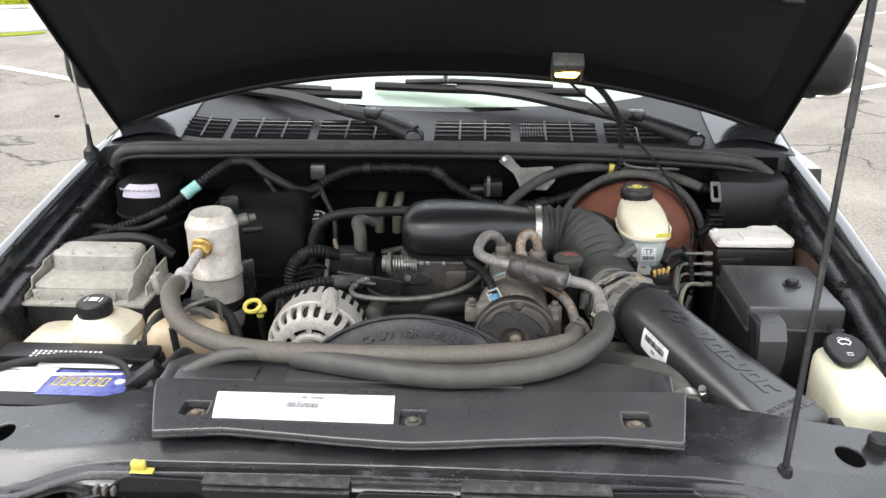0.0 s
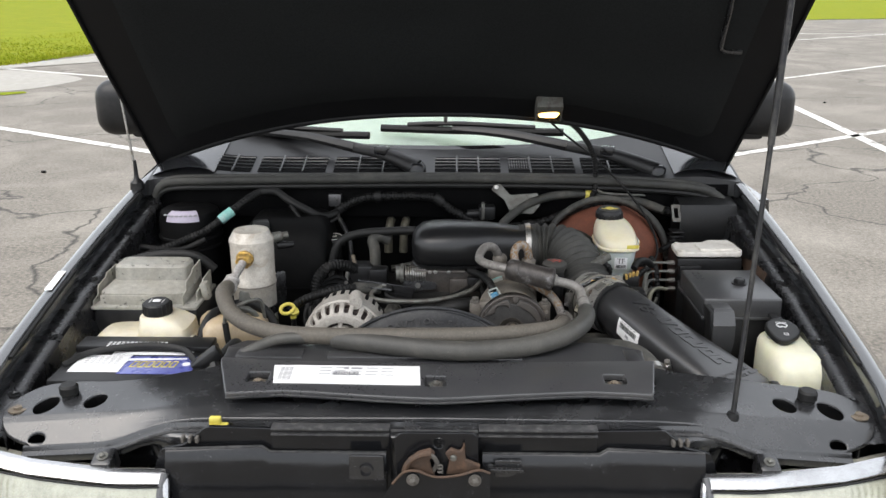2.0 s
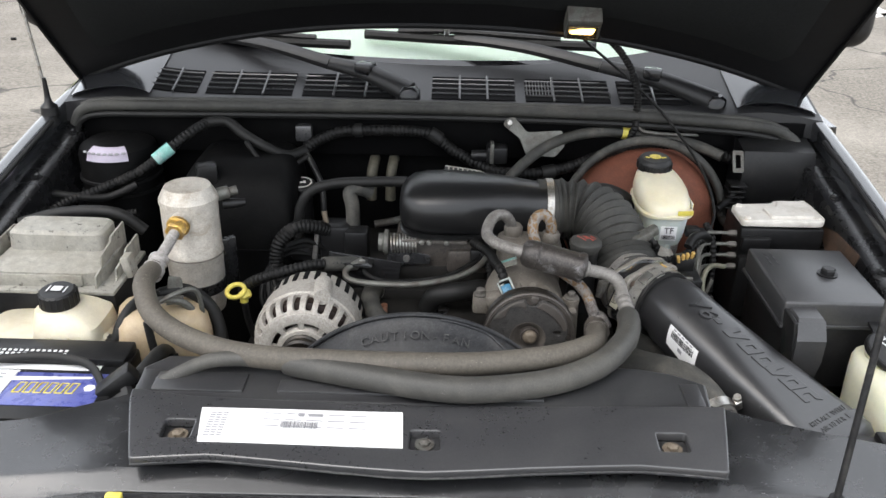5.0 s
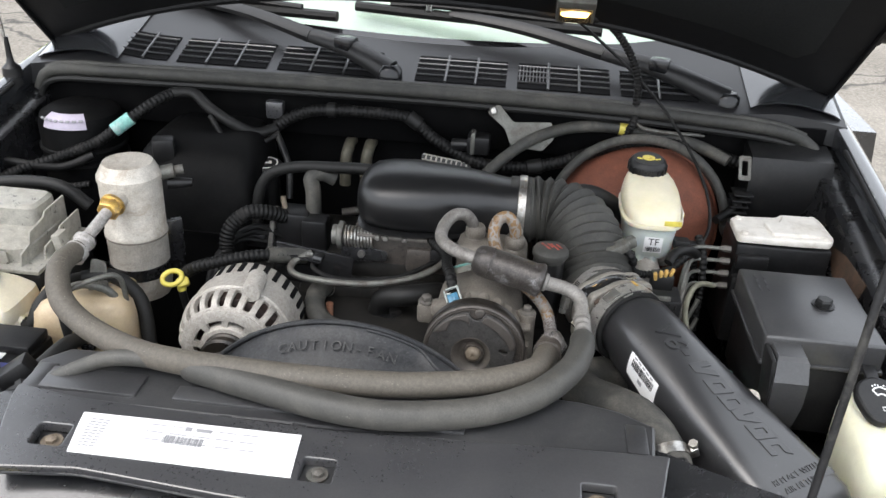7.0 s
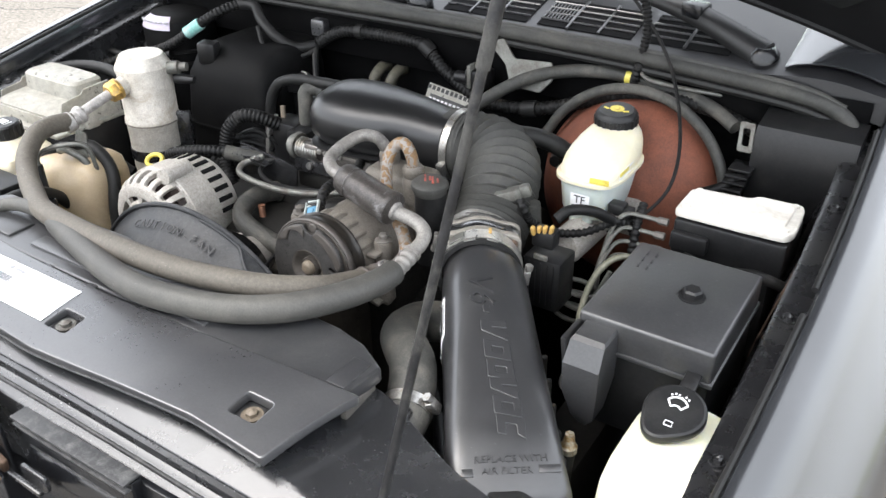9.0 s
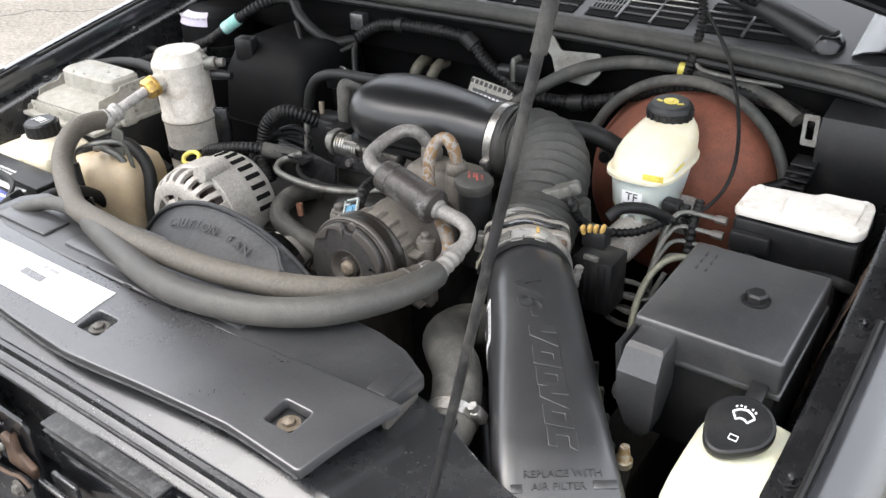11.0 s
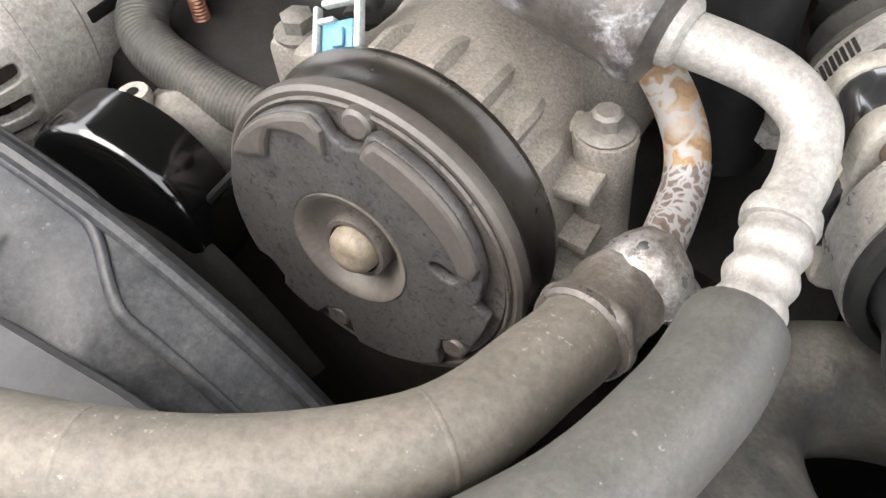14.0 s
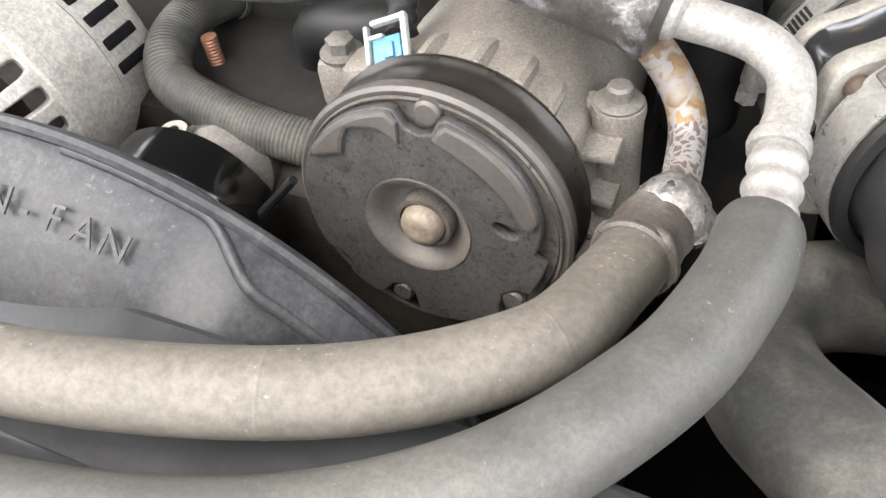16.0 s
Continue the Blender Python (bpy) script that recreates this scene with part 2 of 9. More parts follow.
add_cells(M_NET, (0.210, 0.202, 0.198), 255, 0.085, 0.022, 0.22)


def add_specks(m, colour, scale, level):
    """Small scattered flecks of dust or scuffed paint."""
    n, l = m.node_tree.nodes, m.node_tree.links
    bsdf = n["Principled BSDF"]
    under = bsdf.inputs["Base Color"].links[0].from_socket
    co = n.new("ShaderNodeTexCoord")
    fleck = n.new("ShaderNodeTexNoise")
    fleck.inputs["Scale"].default_value, fleck.inputs["Detail"].default_value = scale, 2.0
    fleck.inputs["Roughness"].default_value = 0.55
    l.new(co.outputs["Object"], fleck.inputs["Vector"])
    patch = n.new("ShaderNodeTexNoise")
    patch.inputs["Scale"].default_value, patch.inputs["Detail"].default_value = scale / 14, 3.0
    l.new(co.outputs["Object"], patch.inputs["Vector"])
    both = n.new("ShaderNodeMath")
    both.operation = "MULTIPLY_ADD"
    l.new(patch.outputs["Fac"], both.inputs[0])
    both.inputs[1].default_value = 0.45
    l.new(fleck.outputs["Fac"], both.inputs[2])
    mask = n.new("ShaderNodeMapRange")
    mask.inputs["From Min"].default_value, mask.inputs["From Max"].default_value = level, level + 0.09
    l.new(both.outputs[0], mask.inputs["Value"])
    mix = n.new("ShaderNodeMix")
    mix.data_type = "RGBA"
    l.new(mask.outputs["Result"], mix.inputs[0])
    l.new(under, mix.inputs[6])
    mix.inputs[7].default_value = (*colour, 1)
    l.new(mix.outputs[2], bsdf.inputs["Base Color"])


M_SILVER = material("dusty_silver_can", (0.50, 0.47, 0.42), 0.36, metal=0.2, var=0.15, scale=60, bump=0.15,
                    stain=(0.28, 0.232, 0.175), amount=0.47, stain_scale=26, edge=0.28, grit=0.18)
M_FLAKE = material("flaking_white_oxide", (0.33, 0.315, 0.30), 0.6, metal=0.1, var=0.25, scale=140, bump=0.6, stain=(0.15, 0.135, 0.125), amount=0.42, stain_scale=60, edge=0.25)
M_LOOP = material("grey_tube_with_oxide", (0.160, 0.149, 0.137), 0.5, metal=0.2, var=0.3, scale=120, bump=0.5, stain=(0.30, 0.288, 0.275), amount=0.40, stain_scale=40, edge=0.25)
# Pale tone for scuffed letters and for highlights painted along edges.
M_SCUFF_GLINT = material("scuff_and_edge_glint_plastic", (0.034, 0.034, 0.035), 0.55, var=0.3, scale=200, bump=0.2, stain=(0.11, 0.108, 0.104), amount=0.40, stain_scale=90, edge=0.3, spec=0.3)
M_FLANGE = material("dusty_grey_flange_casting", (0.230, 0.214, 0.188), 0.55, metal=0.25, var=0.15, scale=200, bump=0.35, stain=(0.135, 0.119, 0.098), amount=0.42, stain_scale=36, edge=0.4, grit=0.2)
M_TANK = material("tan_stained_tank_plastic", (0.40, 0.315, 0.205), 0.42, var=0.12, scale=30, bump=0.08, stain=(0.27, 0.195, 0.115), amount=0.42, stain_scale=16, edge=0.45, sss=0.15, grit=0.06)
M_TAN = material("tan_zinc_nut", (0.150, 0.122, 0.090), 0.58, metal=0.15, var=0.2, scale=150, bump=0.2, stain=(0.10, 0.075, 0.05), amount=0.35, stain_scale=70, edge=0.3)
M_CASTGREY = material("dull_grey_casting", (0.112, 0.103, 0.092), 0.6, metal=0.3, var=0.2, scale=240, bump=0.4, stain=(0.07, 0.062, 0.053), amount=0.4, stain_scale=40, edge=0.35)
M_STEEL = material("bright_steel", (0.40, 0.39, 0.37), 0.34, metal=0.9, var=0.2, scale=120, bump=0.1,
                   stain=(0.25, 0.22, 0.18), amount=0.3, stain_scale=50)
M_BAND = material("satin_clamp_band", (0.42, 0.405, 0.38), 0.30, metal=0.7, var=0.12, scale=120, bump=0.06,
                  stain=(0.24, 0.22, 0.195), amount=0.38, stain_scale=38, edge=0.35)
M_BOLT = material("zinc_bolt", (0.40, 0.36, 0.28), 0.5, metal=0.7, var=0.3, scale=200, bump=0.3,
                  stain=(0.30, 0.19, 0.08), amount=0.45, stain_scale=90)
M_BRASS = material("brass", (0.62, 0.40, 0.11), 0.38, metal=0.8, var=0.2, scale=150, bump=0.15,
                   stain=(0.40, 0.27, 0.12), amount=0.4, stain_scale=60)
M_WINDING = material("dark_copper_winding", (0.022, 0.012, 0.009), 0.5, metal=0.3, var=0.6, scale=300, bump=0.5)
M_COPPER = material("copper", (0.24, 0.115, 0.07), 0.5, metal=0.5, var=0.25, scale=150, bump=0.2)
M_RUST = material("rusted_steel", (0.155, 0.050, 0.027), 0.75, var=0.22, scale=60, bump=0.4,
                  stain=(0.105, 0.036, 0.022), amount=0.42, stain_scale=9, edge=0.35)
M_CLUTCH = material("worn_dark_steel", (0.066, 0.057, 0.050), 0.48, metal=0.25, var=0.25, scale=120, bump=0.35,
                    stain=(0.020, 0.019, 0.018), amount=0.16, stain_scale=260, edge=0.06, grit=0.25)
M_FACE = material("speckled_clutch_face", (0.043, 0.0408, 0.0388), 0.50, metal=0.15, var=0.25, scale=110, bump=0.3,
                  stain=(0.015, 0.0146, 0.014), amount=0.21, stain_scale=330, edge=0.10, grit=0.3, grit_scale=700)
M_RIM = material("smooth_brown_grey_steel", (0.060, 0.0525, 0.0465), 0.48, metal=0.15, var=0.12, scale=90, bump=0.12,
                 stain=(0.040, 0.036, 0.0325), amount=0.38, stain_scale=60, edge=0.4, grit=0.14)
# Dust plus the brightness of the dish's lit wall, both in the colour.
M_DISH = material("dusty_lit_toned_steel", (0.068, 0.059, 0.051), 0.55, metal=0.1, var=0.12, scale=90, bump=0.12,
                  stain=(0.135, 0.117, 0.099), amount=0.45, stain_scale=26, edge=0.45, grit=0.14)
M_GRIME = material("brown_engine_grime", (0.030, 0.026, 0.0215), 0.75, var=0.4, scale=70, bump=0.5,
                   stain=(0.064, 0.056, 0.046), amount=0.4, stain_scale=26, edge=0.4, spec=0.25)
M_PULLEY = material("pulley_groove_steel", (0.019, 0.0165, 0.014), 0.30, metal=0.35, var=0.3, scale=90, bump=0.15,
                    stain=(0.040, 0.030, 0.021), amount=0.4, stain_scale=22, edge=0.5)
M_CREAM = material("yellowed_translucent_plastic", (0.56, 0.515, 0.40), 0.42, var=0.1, scale=30, bump=0.1,
                   stain=(0.40, 0.33, 0.215), amount=0.34, stain_scale=18, edge=0.45, sss=0.2, grit=0.05)
M_RESERVOIR = material("aged_reservoir_plastic", (0.66, 0.61, 0.46), 0.38, var=0.08, scale=30, bump=0.06,
                       stain=(0.62, 0.52, 0.28), amount=0.3, stain_scale=16, edge=0.5, sss=0.25, grit=0.03)
M_RESLOW = material("fluid_darkened_plastic", (0.43, 0.47, 0.44), 0.38, var=0.1, scale=30, bump=0.06, sss=0.2, grit=0.03)
M_WASHER = material("milky_washer_plastic", (0.62, 0.61, 0.47), 0.42, var=0.1, scale=25, bump=0.1,
                    stain=(0.55, 0.54, 0.36), amount=0.35, stain_scale=8, edge=0.5, sss=0.25, grit=0.03)
M_TRAY = material("grimy_clear_plastic", (0.50, 0.485, 0.435), 0.30, var=0.25, scale=80, bump=0.35,
                  stain=(0.36, 0.335, 0.28), amount=0.45, stain_scale=20, edge=0.3, grit=0.15)
M_WHITE = material("dirty_white_plastic", (0.62, 0.59, 0.54), 0.55, var=0.1, scale=60, bump=0.1,
                   stain=(0.42, 0.38, 0.32), amount=0.38, stain_scale=26, edge=0.25, grit=0.03)
M_CREAMLABEL = material("aged_cream_label", (0.42, 0.39, 0.30), 0.6, var=0.1, scale=60, bump=0.02, stain=(0.30, 0.27, 0.20), amount=0.35, stain_scale=60, edge=0.4, grit=0.05)
M_LILAC = material("lilac_label_paper", (0.42, 0.38, 0.46), 0.5, var=0.1, scale=60, bump=0.02, grit=0.03)
M_PAPER = material("white_label_paper", (0.70, 0.70, 0.70), 0.55, var=0.04, scale=40, bump=0.03,
                   stain=(0.66, 0.65, 0.62), amount=0.25, stain_scale=12, edge=0.5, grit=0.03)
M_INK = material("black_ink", (0.03, 0.03, 0.03), 0.6, var=0.2, scale=100, bump=0, grit=0.03)
M_GREYINK = material("grey_ink", (0.25, 0.25, 0.26), 0.6, var=0.1, scale=100, bump=0, grit=0.03)
M_REDINK = material("red_ink", (0.26, 0.05, 0.035), 0.6, var=0.25, scale=150, bump=0, stain=(0.10, 0.05, 0.04), amount=0.3, stain_scale=120)
M_BLUE = material("blue_label", (0.085, 0.098, 0.30), 0.28, var=0.2, scale=60, bump=0.02, stain=(0.20, 0.20, 0.30), amount=0.35, stain_scale=30, edge=0.4, grit=0.08)
M_CLIP = material("pale_clip_plastic", (0.26, 0.285, 0.27), 0.5, var=0.12, scale=90, bump=0.1, stain=(0.16, 0.15, 0.13), amount=0.35, stain_scale=90, edge=0.3)
M_CLIPBLUE = material("blue_clip_plastic", (0.05, 0.17, 0.27), 0.45, var=0.15, scale=90, bump=0.05)
M_TEAL = material("teal_tape", (0.20, 0.44, 0.40), 0.5, var=0.25, scale=80, bump=0.15, stain=(0.42, 0.46, 0.46), amount=0.45, stain_scale=60, edge=0.25)
M_YELLOW = material("yellow_plastic", (0.62, 0.53, 0.10), 0.4, var=0.12, scale=60, bump=0.06, stain=(0.45, 0.33, 0.05), amount=0.25, stain_scale=60, grit=0.03)
M_AMBER = material("amber_plastic", (0.40, 0.255, 0.075), 0.45, var=0.25, scale=80, bump=0.05, stain=(0.22, 0.15, 0.06), amount=0.35, stain_scale=90, edge=0.3)
M_REFLECT = material("hazy_reflector", (0.30, 0.295, 0.25), 0.45, metal=0.3, var=0.25, scale=40, bump=0.1)
M_CHROME = material("chrome_trim", (0.46, 0.465, 0.47), 0.20, metal=0.95, var=0.10, scale=30, bump=0.06, rough_var=0.08, grit=0.08, stain=(0.30, 0.30, 0.30), amount=0.36, stain_scale=10, edge=0.5)
M_WIRE = material("black_loom", (0.0065, 0.0065, 0.0065), 0.5, var=0.3, scale=300, bump=0.3, stain=(0.020, 0.019, 0.018), amount=0.3, stain_scale=30, spec=0.2)
M_GREYMETAL = material("grey_bracket_metal", (0.135, 0.135, 0.122), 0.5, metal=0.5, var=0.2, scale=80, bump=0.2, stain=(0.10, 0.09, 0.08), amount=0.4, stain_scale=25)
M_ROD = material("painted_steel_rod", (0.016, 0.016, 0.017), 0.40, metal=0.2, var=0.3, scale=90, bump=0.15, stain=(0.045, 0.044, 0.041), amount=0.4, stain_scale=25, spec=0.3)
M_GROVE = material("greenish_metal", (0.085, 0.078, 0.058), 0.55, metal=0.3, var=0.3, scale=80, bump=0.2)
M_PALEPIPE = material("pale_olive_pipe", (0.21, 0.205, 0.155), 0.45, metal=0.25, var=0.2, scale=90, bump=0.1, stain=(0.12, 0.112, 0.085), amount=0.38, stain_scale=40, edge=0.3)
M_FRIT = material("black_glass_band", (0.008, 0.008, 0.009), 0.12, var=0.1, scale=30, bump=0.0, coat=0.6, grit=0.03)
M_LINE = material("worn_line_paint", (0.62, 0.61, 0.57), 0.8, var=0.15, scale=25, bump=0.3, stain=(0.24, 0.23, 0.21), amount=0.33, stain_scale=5, edge=0.12, grit=0.03)
M_CONCRETE = material("pale_concrete", (0.30, 0.285, 0.255), 0.9, var=0.18, scale=8, bump=0.3, stain=(0.27, 0.26, 0.21), amount=0.35, stain_scale=0.9, edge=0.3, grit=0.03)
M_TRAY.node_tree.nodes["Principled BSDF"].inputs["Transmission Weight"].default_value = 0.45
M_TRAY.node_tree.nodes["Principled BSDF"].inputs["IOR"].default_value = 1.2
M_GLASS = glass("windscreen_glass", (0.90, 0.96, 0.91))
M_LENS = glass("lamp_lens", (0.96, 0.96, 0.88), 0.12)
M_FLUTED = material("yellowed_fluted_lens", (0.34, 0.345, 0.275), 0.16, var=0.2, scale=40, bump=0.05, stain=(0.48, 0.48, 0.42), amount=0.38, stain_scale=9, edge=0.5, coat=1.0, grit=0.12)
M_INTERIOR = material("pale_sunshade_interior", (0.66, 0.72, 0.66), 0.9, var=0.08, scale=5, bump=0.0, grit=0.03)

M_BULB = bpy.data.materials.new("lit_bulb")
M_BULB.use_nodes = True
M_BULB.node_tree.nodes["Principled BSDF"].inputs["Emission Color"].default_value = (1.0, 0.60, 0.20, 1)
M_BULB.node_tree.nodes["Principled BSDF"].inputs["Emission Strength"].default_value = 4.0


def asphalt():
    m = material("aged_asphalt", (0.148, 0.132, 0.110), 0.9, grit=0.3, grit_scale=90, var=0.55, scale=38, bump=0.7, stain=(0.32, 0.295, 0.255), amount=0.48,
                 stain_scale=0.7, edge=0.4, detail=10, depth=0.006)
    n, l = m.node_tree.nodes, m.node_tree.links
    bsdf = n["Principled BSDF"]
    under = bsdf.inputs["Base Color"].links[0].from_socket
    co = n.new("ShaderNodeTexCoord")
    bend = n.new("ShaderNodeTexNoise")
    bend.inputs["Scale"].default_value, bend.inputs["Detail"].default_value = 0.9, 9
    l.new(co.outputs["Object"], bend.inputs["Vector"])
    off = n.new("ShaderNodeVectorMath")
    off.operation = "MULTIPLY_ADD"
    l.new(bend.outputs["Color"], off.inputs[0])
    off.inputs[1].default_value = (1.9, 1.9, 0)
    l.new(co.outputs["Object"], off.inputs[2])
    crack = n.new("ShaderNodeTexVoronoi")
    crack.feature = "DISTANCE_TO_EDGE"
    crack.inputs["Scale"].default_value = 0.42
    l.new(off.outputs[0], crack.inputs["Vector"])
    thin = n.new("ShaderNodeMapRange")
    thin.inputs["From Min"].default_value, thin.inputs["From Max"].default_value = 0.0, 0.010
    l.new(crack.outputs["Distance"], thin.inputs["Value"])
    mix = n.new("ShaderNodeMix")
    mix.data_type = "RGBA"
    l.new(thin.outputs["Result"], mix.inputs[0])
    mix.inputs[6].default_value = (0.035, 0.033, 0.028, 1)
    l.new(under, mix.inputs[7])
    l.new(mix.outputs[2], bsdf.inputs["Base Color"])
    return m


for m, colour, scale, level in ((M_HOSE_TAN, (0.175, 0.160, 0.136), 520, 0.91), (M_HOSE, (0.125, 0.120, 0.108), 480, 0.93), (M_SHROUD, (0.060, 0.060, 0.060), 560, 0.94), (M_FACE, (0.010, 0.010, 0.010), 520, 0.88),
                                (M_COMP, (0.30, 0.28, 0.25), 480, 0.93), (M_GLOSS, (0.10, 0.10, 0.105), 420, 0.96), (M_SUPPORT, (0.12, 0.12, 0.12), 360, 0.95), (M_FUSE, (0.09, 0.09, 0.09), 360, 0.95), (M_DUCT, (0.11, 0.11, 0.11), 300, 0.97)):
    add_specks(m, colour, scale, level)

M_ASPHALT = asphalt()
M_GRASS = material("mown_grass", (0.165, 0.200, 0.010), 0.9, var=0.35, scale=14, bump=0.6, stain=(0.26, 0.25, 0.025), amount=0.5,
                   stain_scale=0.8, edge=0.35, detail=10, depth=0.02, grit=0.03, spec=0.05)


# ---------------------------------------------------------------- builders
def place(origin, z_axis, x_hint=(1, 0, 0)):
    """A frame at origin with its z along z_axis and x near x_hint."""
    z = Vector(z_axis).normalized()
    y = z.cross(Vector(x_hint))
    if y.length < 1e-4:
        y = z.cross(Vector((0, 1, 0)))
    y.normalize()
    x = y.cross(z)
    m = Matrix((x, y, z)).transposed().to_4x4()
    m.translation = Vector(origin)
    return m


def from_lists(verts, faces):
    me = bpy.data.meshes.new("tmp")
    me.from_pydata([tuple(v) for v in verts], [], faces)
    bm = bmesh.new()
    bm.from_mesh(me)
    bpy.data.meshes.remove(me)
    return bm


def merged(*bms):
    """All given meshes as one."""
    out = bmesh.new()
    for b in bms:
        me = bpy.data.meshes.new("tmp")
        b.to_mesh(me)
        b.free()
        out.from_mesh(me)
        bpy.data.meshes.remove(me)
    return out


def moved(bm, m):
    bmesh.ops.transform(bm, matrix=m, verts=bm.verts)
    return bm


def rbox(centre, size, bevel=0.004, rot=(0, 0, 0), seg=2, taper=1.0):
    """A box with rounded edges; taper scales its top."""
    bm = bmesh.new()
    bmesh.ops.create_cube(bm, size=1.0)
    for v in bm.verts:
        k = taper if v.co.z > 0 else 1.0
        v.co = Vector((v.co.x * size[0] * k, v.co.y * size[1] * k, v.co.z * size[2]))
    if bevel:
        bmesh.ops.bevel(bm, geom=bm.edges[:], offset=bevel, segments=seg, affect="EDGES", profile=0.5, clamp_overlap=True)
    return moved(bm, pose(*centre, *rot))


def lathe(profile, m=None, seg=32):
    """Turns (radius, height) pairs about z."""
    verts, faces, rings = [], [], []
    for r, z in profile:
        if r < 1e-6:
            rings.append([len(verts)])
            verts.append((0, 0, z))
        else:
            rings.append(list(range(len(verts), len(verts) + seg)))
            verts += [(r * math.cos(2 * math.pi * k / seg), r * math.sin(2 * math.pi * k / seg), z) for k in range(seg)]
    for a, b in zip(rings, rings[1:]):
        for k in range(seg):
            j = (k + 1) % seg
            if len(a) == 1 and len(b) == 1:
                continue
            if len(a) == 1:
                faces.append((a[0], b[j], b[k]))
            elif len(b) == 1:
                faces.append((a[k], a[j], b[0]))
            else:
                faces.append((a[k], a[j], b[j], b[k]))
    bm = from_lists(verts, faces)
    bmesh.ops.recalc_face_normals(bm, faces=bm.faces)
    return moved(bm, m) if m else bm


def curve_points(pts, res=6):
    """A smooth line through the points."""
    p = [Vector(q) for q in pts]
    if len(p) == 2:
        return [p[0].lerp(p[1], k / res) for k in range(res + 1)]
    p = [2 * p[0] - p[1]] + p + [2 * p[-1] - p[-2]]
    out = []
    for a, b, c, d in zip(p, p[1:], p[2:], p[3:]):
        for k in range(res):
            t = k / res
            out.append(0.5 * ((2 * b) + (c - a) * t + (2 * a - 5 * b + 4 * c - d) * t * t + (3 * b - a - 3 * c + d) * t ** 3))
    out.append(p[-2].copy())
    return out


def sweep(pts, r, seg=14, res=6, ribs=None, caps=True, smooth=True, squash=1.0):
    """A tube along the points; r is a radius or a function of the share of the way; ribs: (pitch, depth)."""
    line = curve_points(pts, res) if smooth else [Vector(q) for q in pts]
    if ribs:
        length = sum((b - a).length for a, b in zip(line, line[1:]))
        count = max(8, int(length / ribs[0] * 6))
        walked, fine, i, start = 0.0, [], 0, 0.0
        steps = [(b - a).length for a, b in zip(line, line[1:])]
        for k in range(count + 1):
            want = length * k / count
            while i < len(steps) - 1 and start + steps[i] < want:
                start += steps[i]
                i += 1
            fine.append(line[i].lerp(line[i + 1], (want - start) / max(steps[i], 1e-9)))
        line = fine
    n = len(line)
    verts, faces = [], []
    up = None
    walked = 0.0
    for k, q in enumerate(line):
        t = (line[min(k + 1, n - 1)] - line[max(k - 1, 0)]).normalized()
        if up is None:
            up = t.orthogonal().normalized()
        up = (up - t * up.dot(t)).normalized()
        side = t.cross(up)
        if k:
            walked += (q - line[k - 1]).length
        rad = r(k / (n - 1)) if callable(r) else r
        if ribs:
            rad += ribs[1] * (0.5 * math.cos(2 * math.pi * walked / ribs[0]) - 0.5)
        for j in range(seg):
            a = 2 * math.pi * j / seg
            verts.append(q + rad * (math.cos(a) * up + squash * math.sin(a) * side))
    for k in range(n - 1):
        for j in range(seg):
            i = (j + 1) % seg
            faces.append((k * seg + j, k * seg + i, (k + 1) * seg + i, (k + 1) * seg + j))
    if caps:
        faces.append(tuple(reversed(range(seg))))
        faces.append(tuple(range((n - 1) * seg, n * seg)))
    bm = from_lists(verts, faces)
    bmesh.ops.recalc_face_normals(bm, faces=bm.faces)
    return bm


def loft(rings, close_ends=True, loop=True):
    """A skin over rings of equally many points."""
    n = len(rings[0])
    verts = [p for r in rings for p in r]
    faces = []
    for k in range(len(rings) - 1):
        for j in range(n if loop else n - 1):
            i = (j + 1) % n
            faces.append((k * n + j, k * n + i, (k + 1) * n + i, (k + 1) * n + j))
    if close_ends and loop:
        faces.append(tuple(reversed(range(n))))
        faces.append(tuple(range((len(rings) - 1) * n, len(rings) * n)))
    bm = from_lists(verts, faces)
    bmesh.ops.recalc_face_normals(bm, faces=bm.faces)
    return bm


def thickened(bm, depth):
    """Gives a sheet a thickness, away from its normals."""
    geom = bm.faces[:]
    bmesh.ops.solidify(bm, geom=geom, thickness=depth)
    bmesh.ops.recalc_face_normals(bm, faces=bm.faces)
    return bm


def to_bm(ob):
    me = ob.evaluated_get(bpy.context.evaluated_depsgraph_get()).to_mesh()
    bm = bmesh.new()
    bm.from_mesh(me)
    ob.to_mesh_clear()
    data = ob.data
    bpy.data.objects.remove(ob)
    bpy.data.curves.remove(data)
    return bm


def plate(outlines, thick, m=None, bevel=0.001):
    """A flat plate with holes: the first outline is its rim, the others are holes. Its middle plane is z = 0."""
    cu = bpy.data.curves.new("tmp", "CURVE")
    cu.dimensions, cu.fill_mode = "2D", "BOTH"
    cu.extrude, cu.bevel_depth, cu.bevel_resolution = max(0.0, thick / 2 - bevel), bevel, 1
    cu.offset = -bevel
    for o in outlines:
        sp = cu.splines.new("POLY")
        sp.points.add(len(o) - 1)
        for q, (x, y) in zip(sp.points, o):
            q.co = (x, y, 0, 1)
        sp.use_cyclic_u = True
    bm = to_bm(new("tmp", cu))
    return moved(bm, m) if m else bm


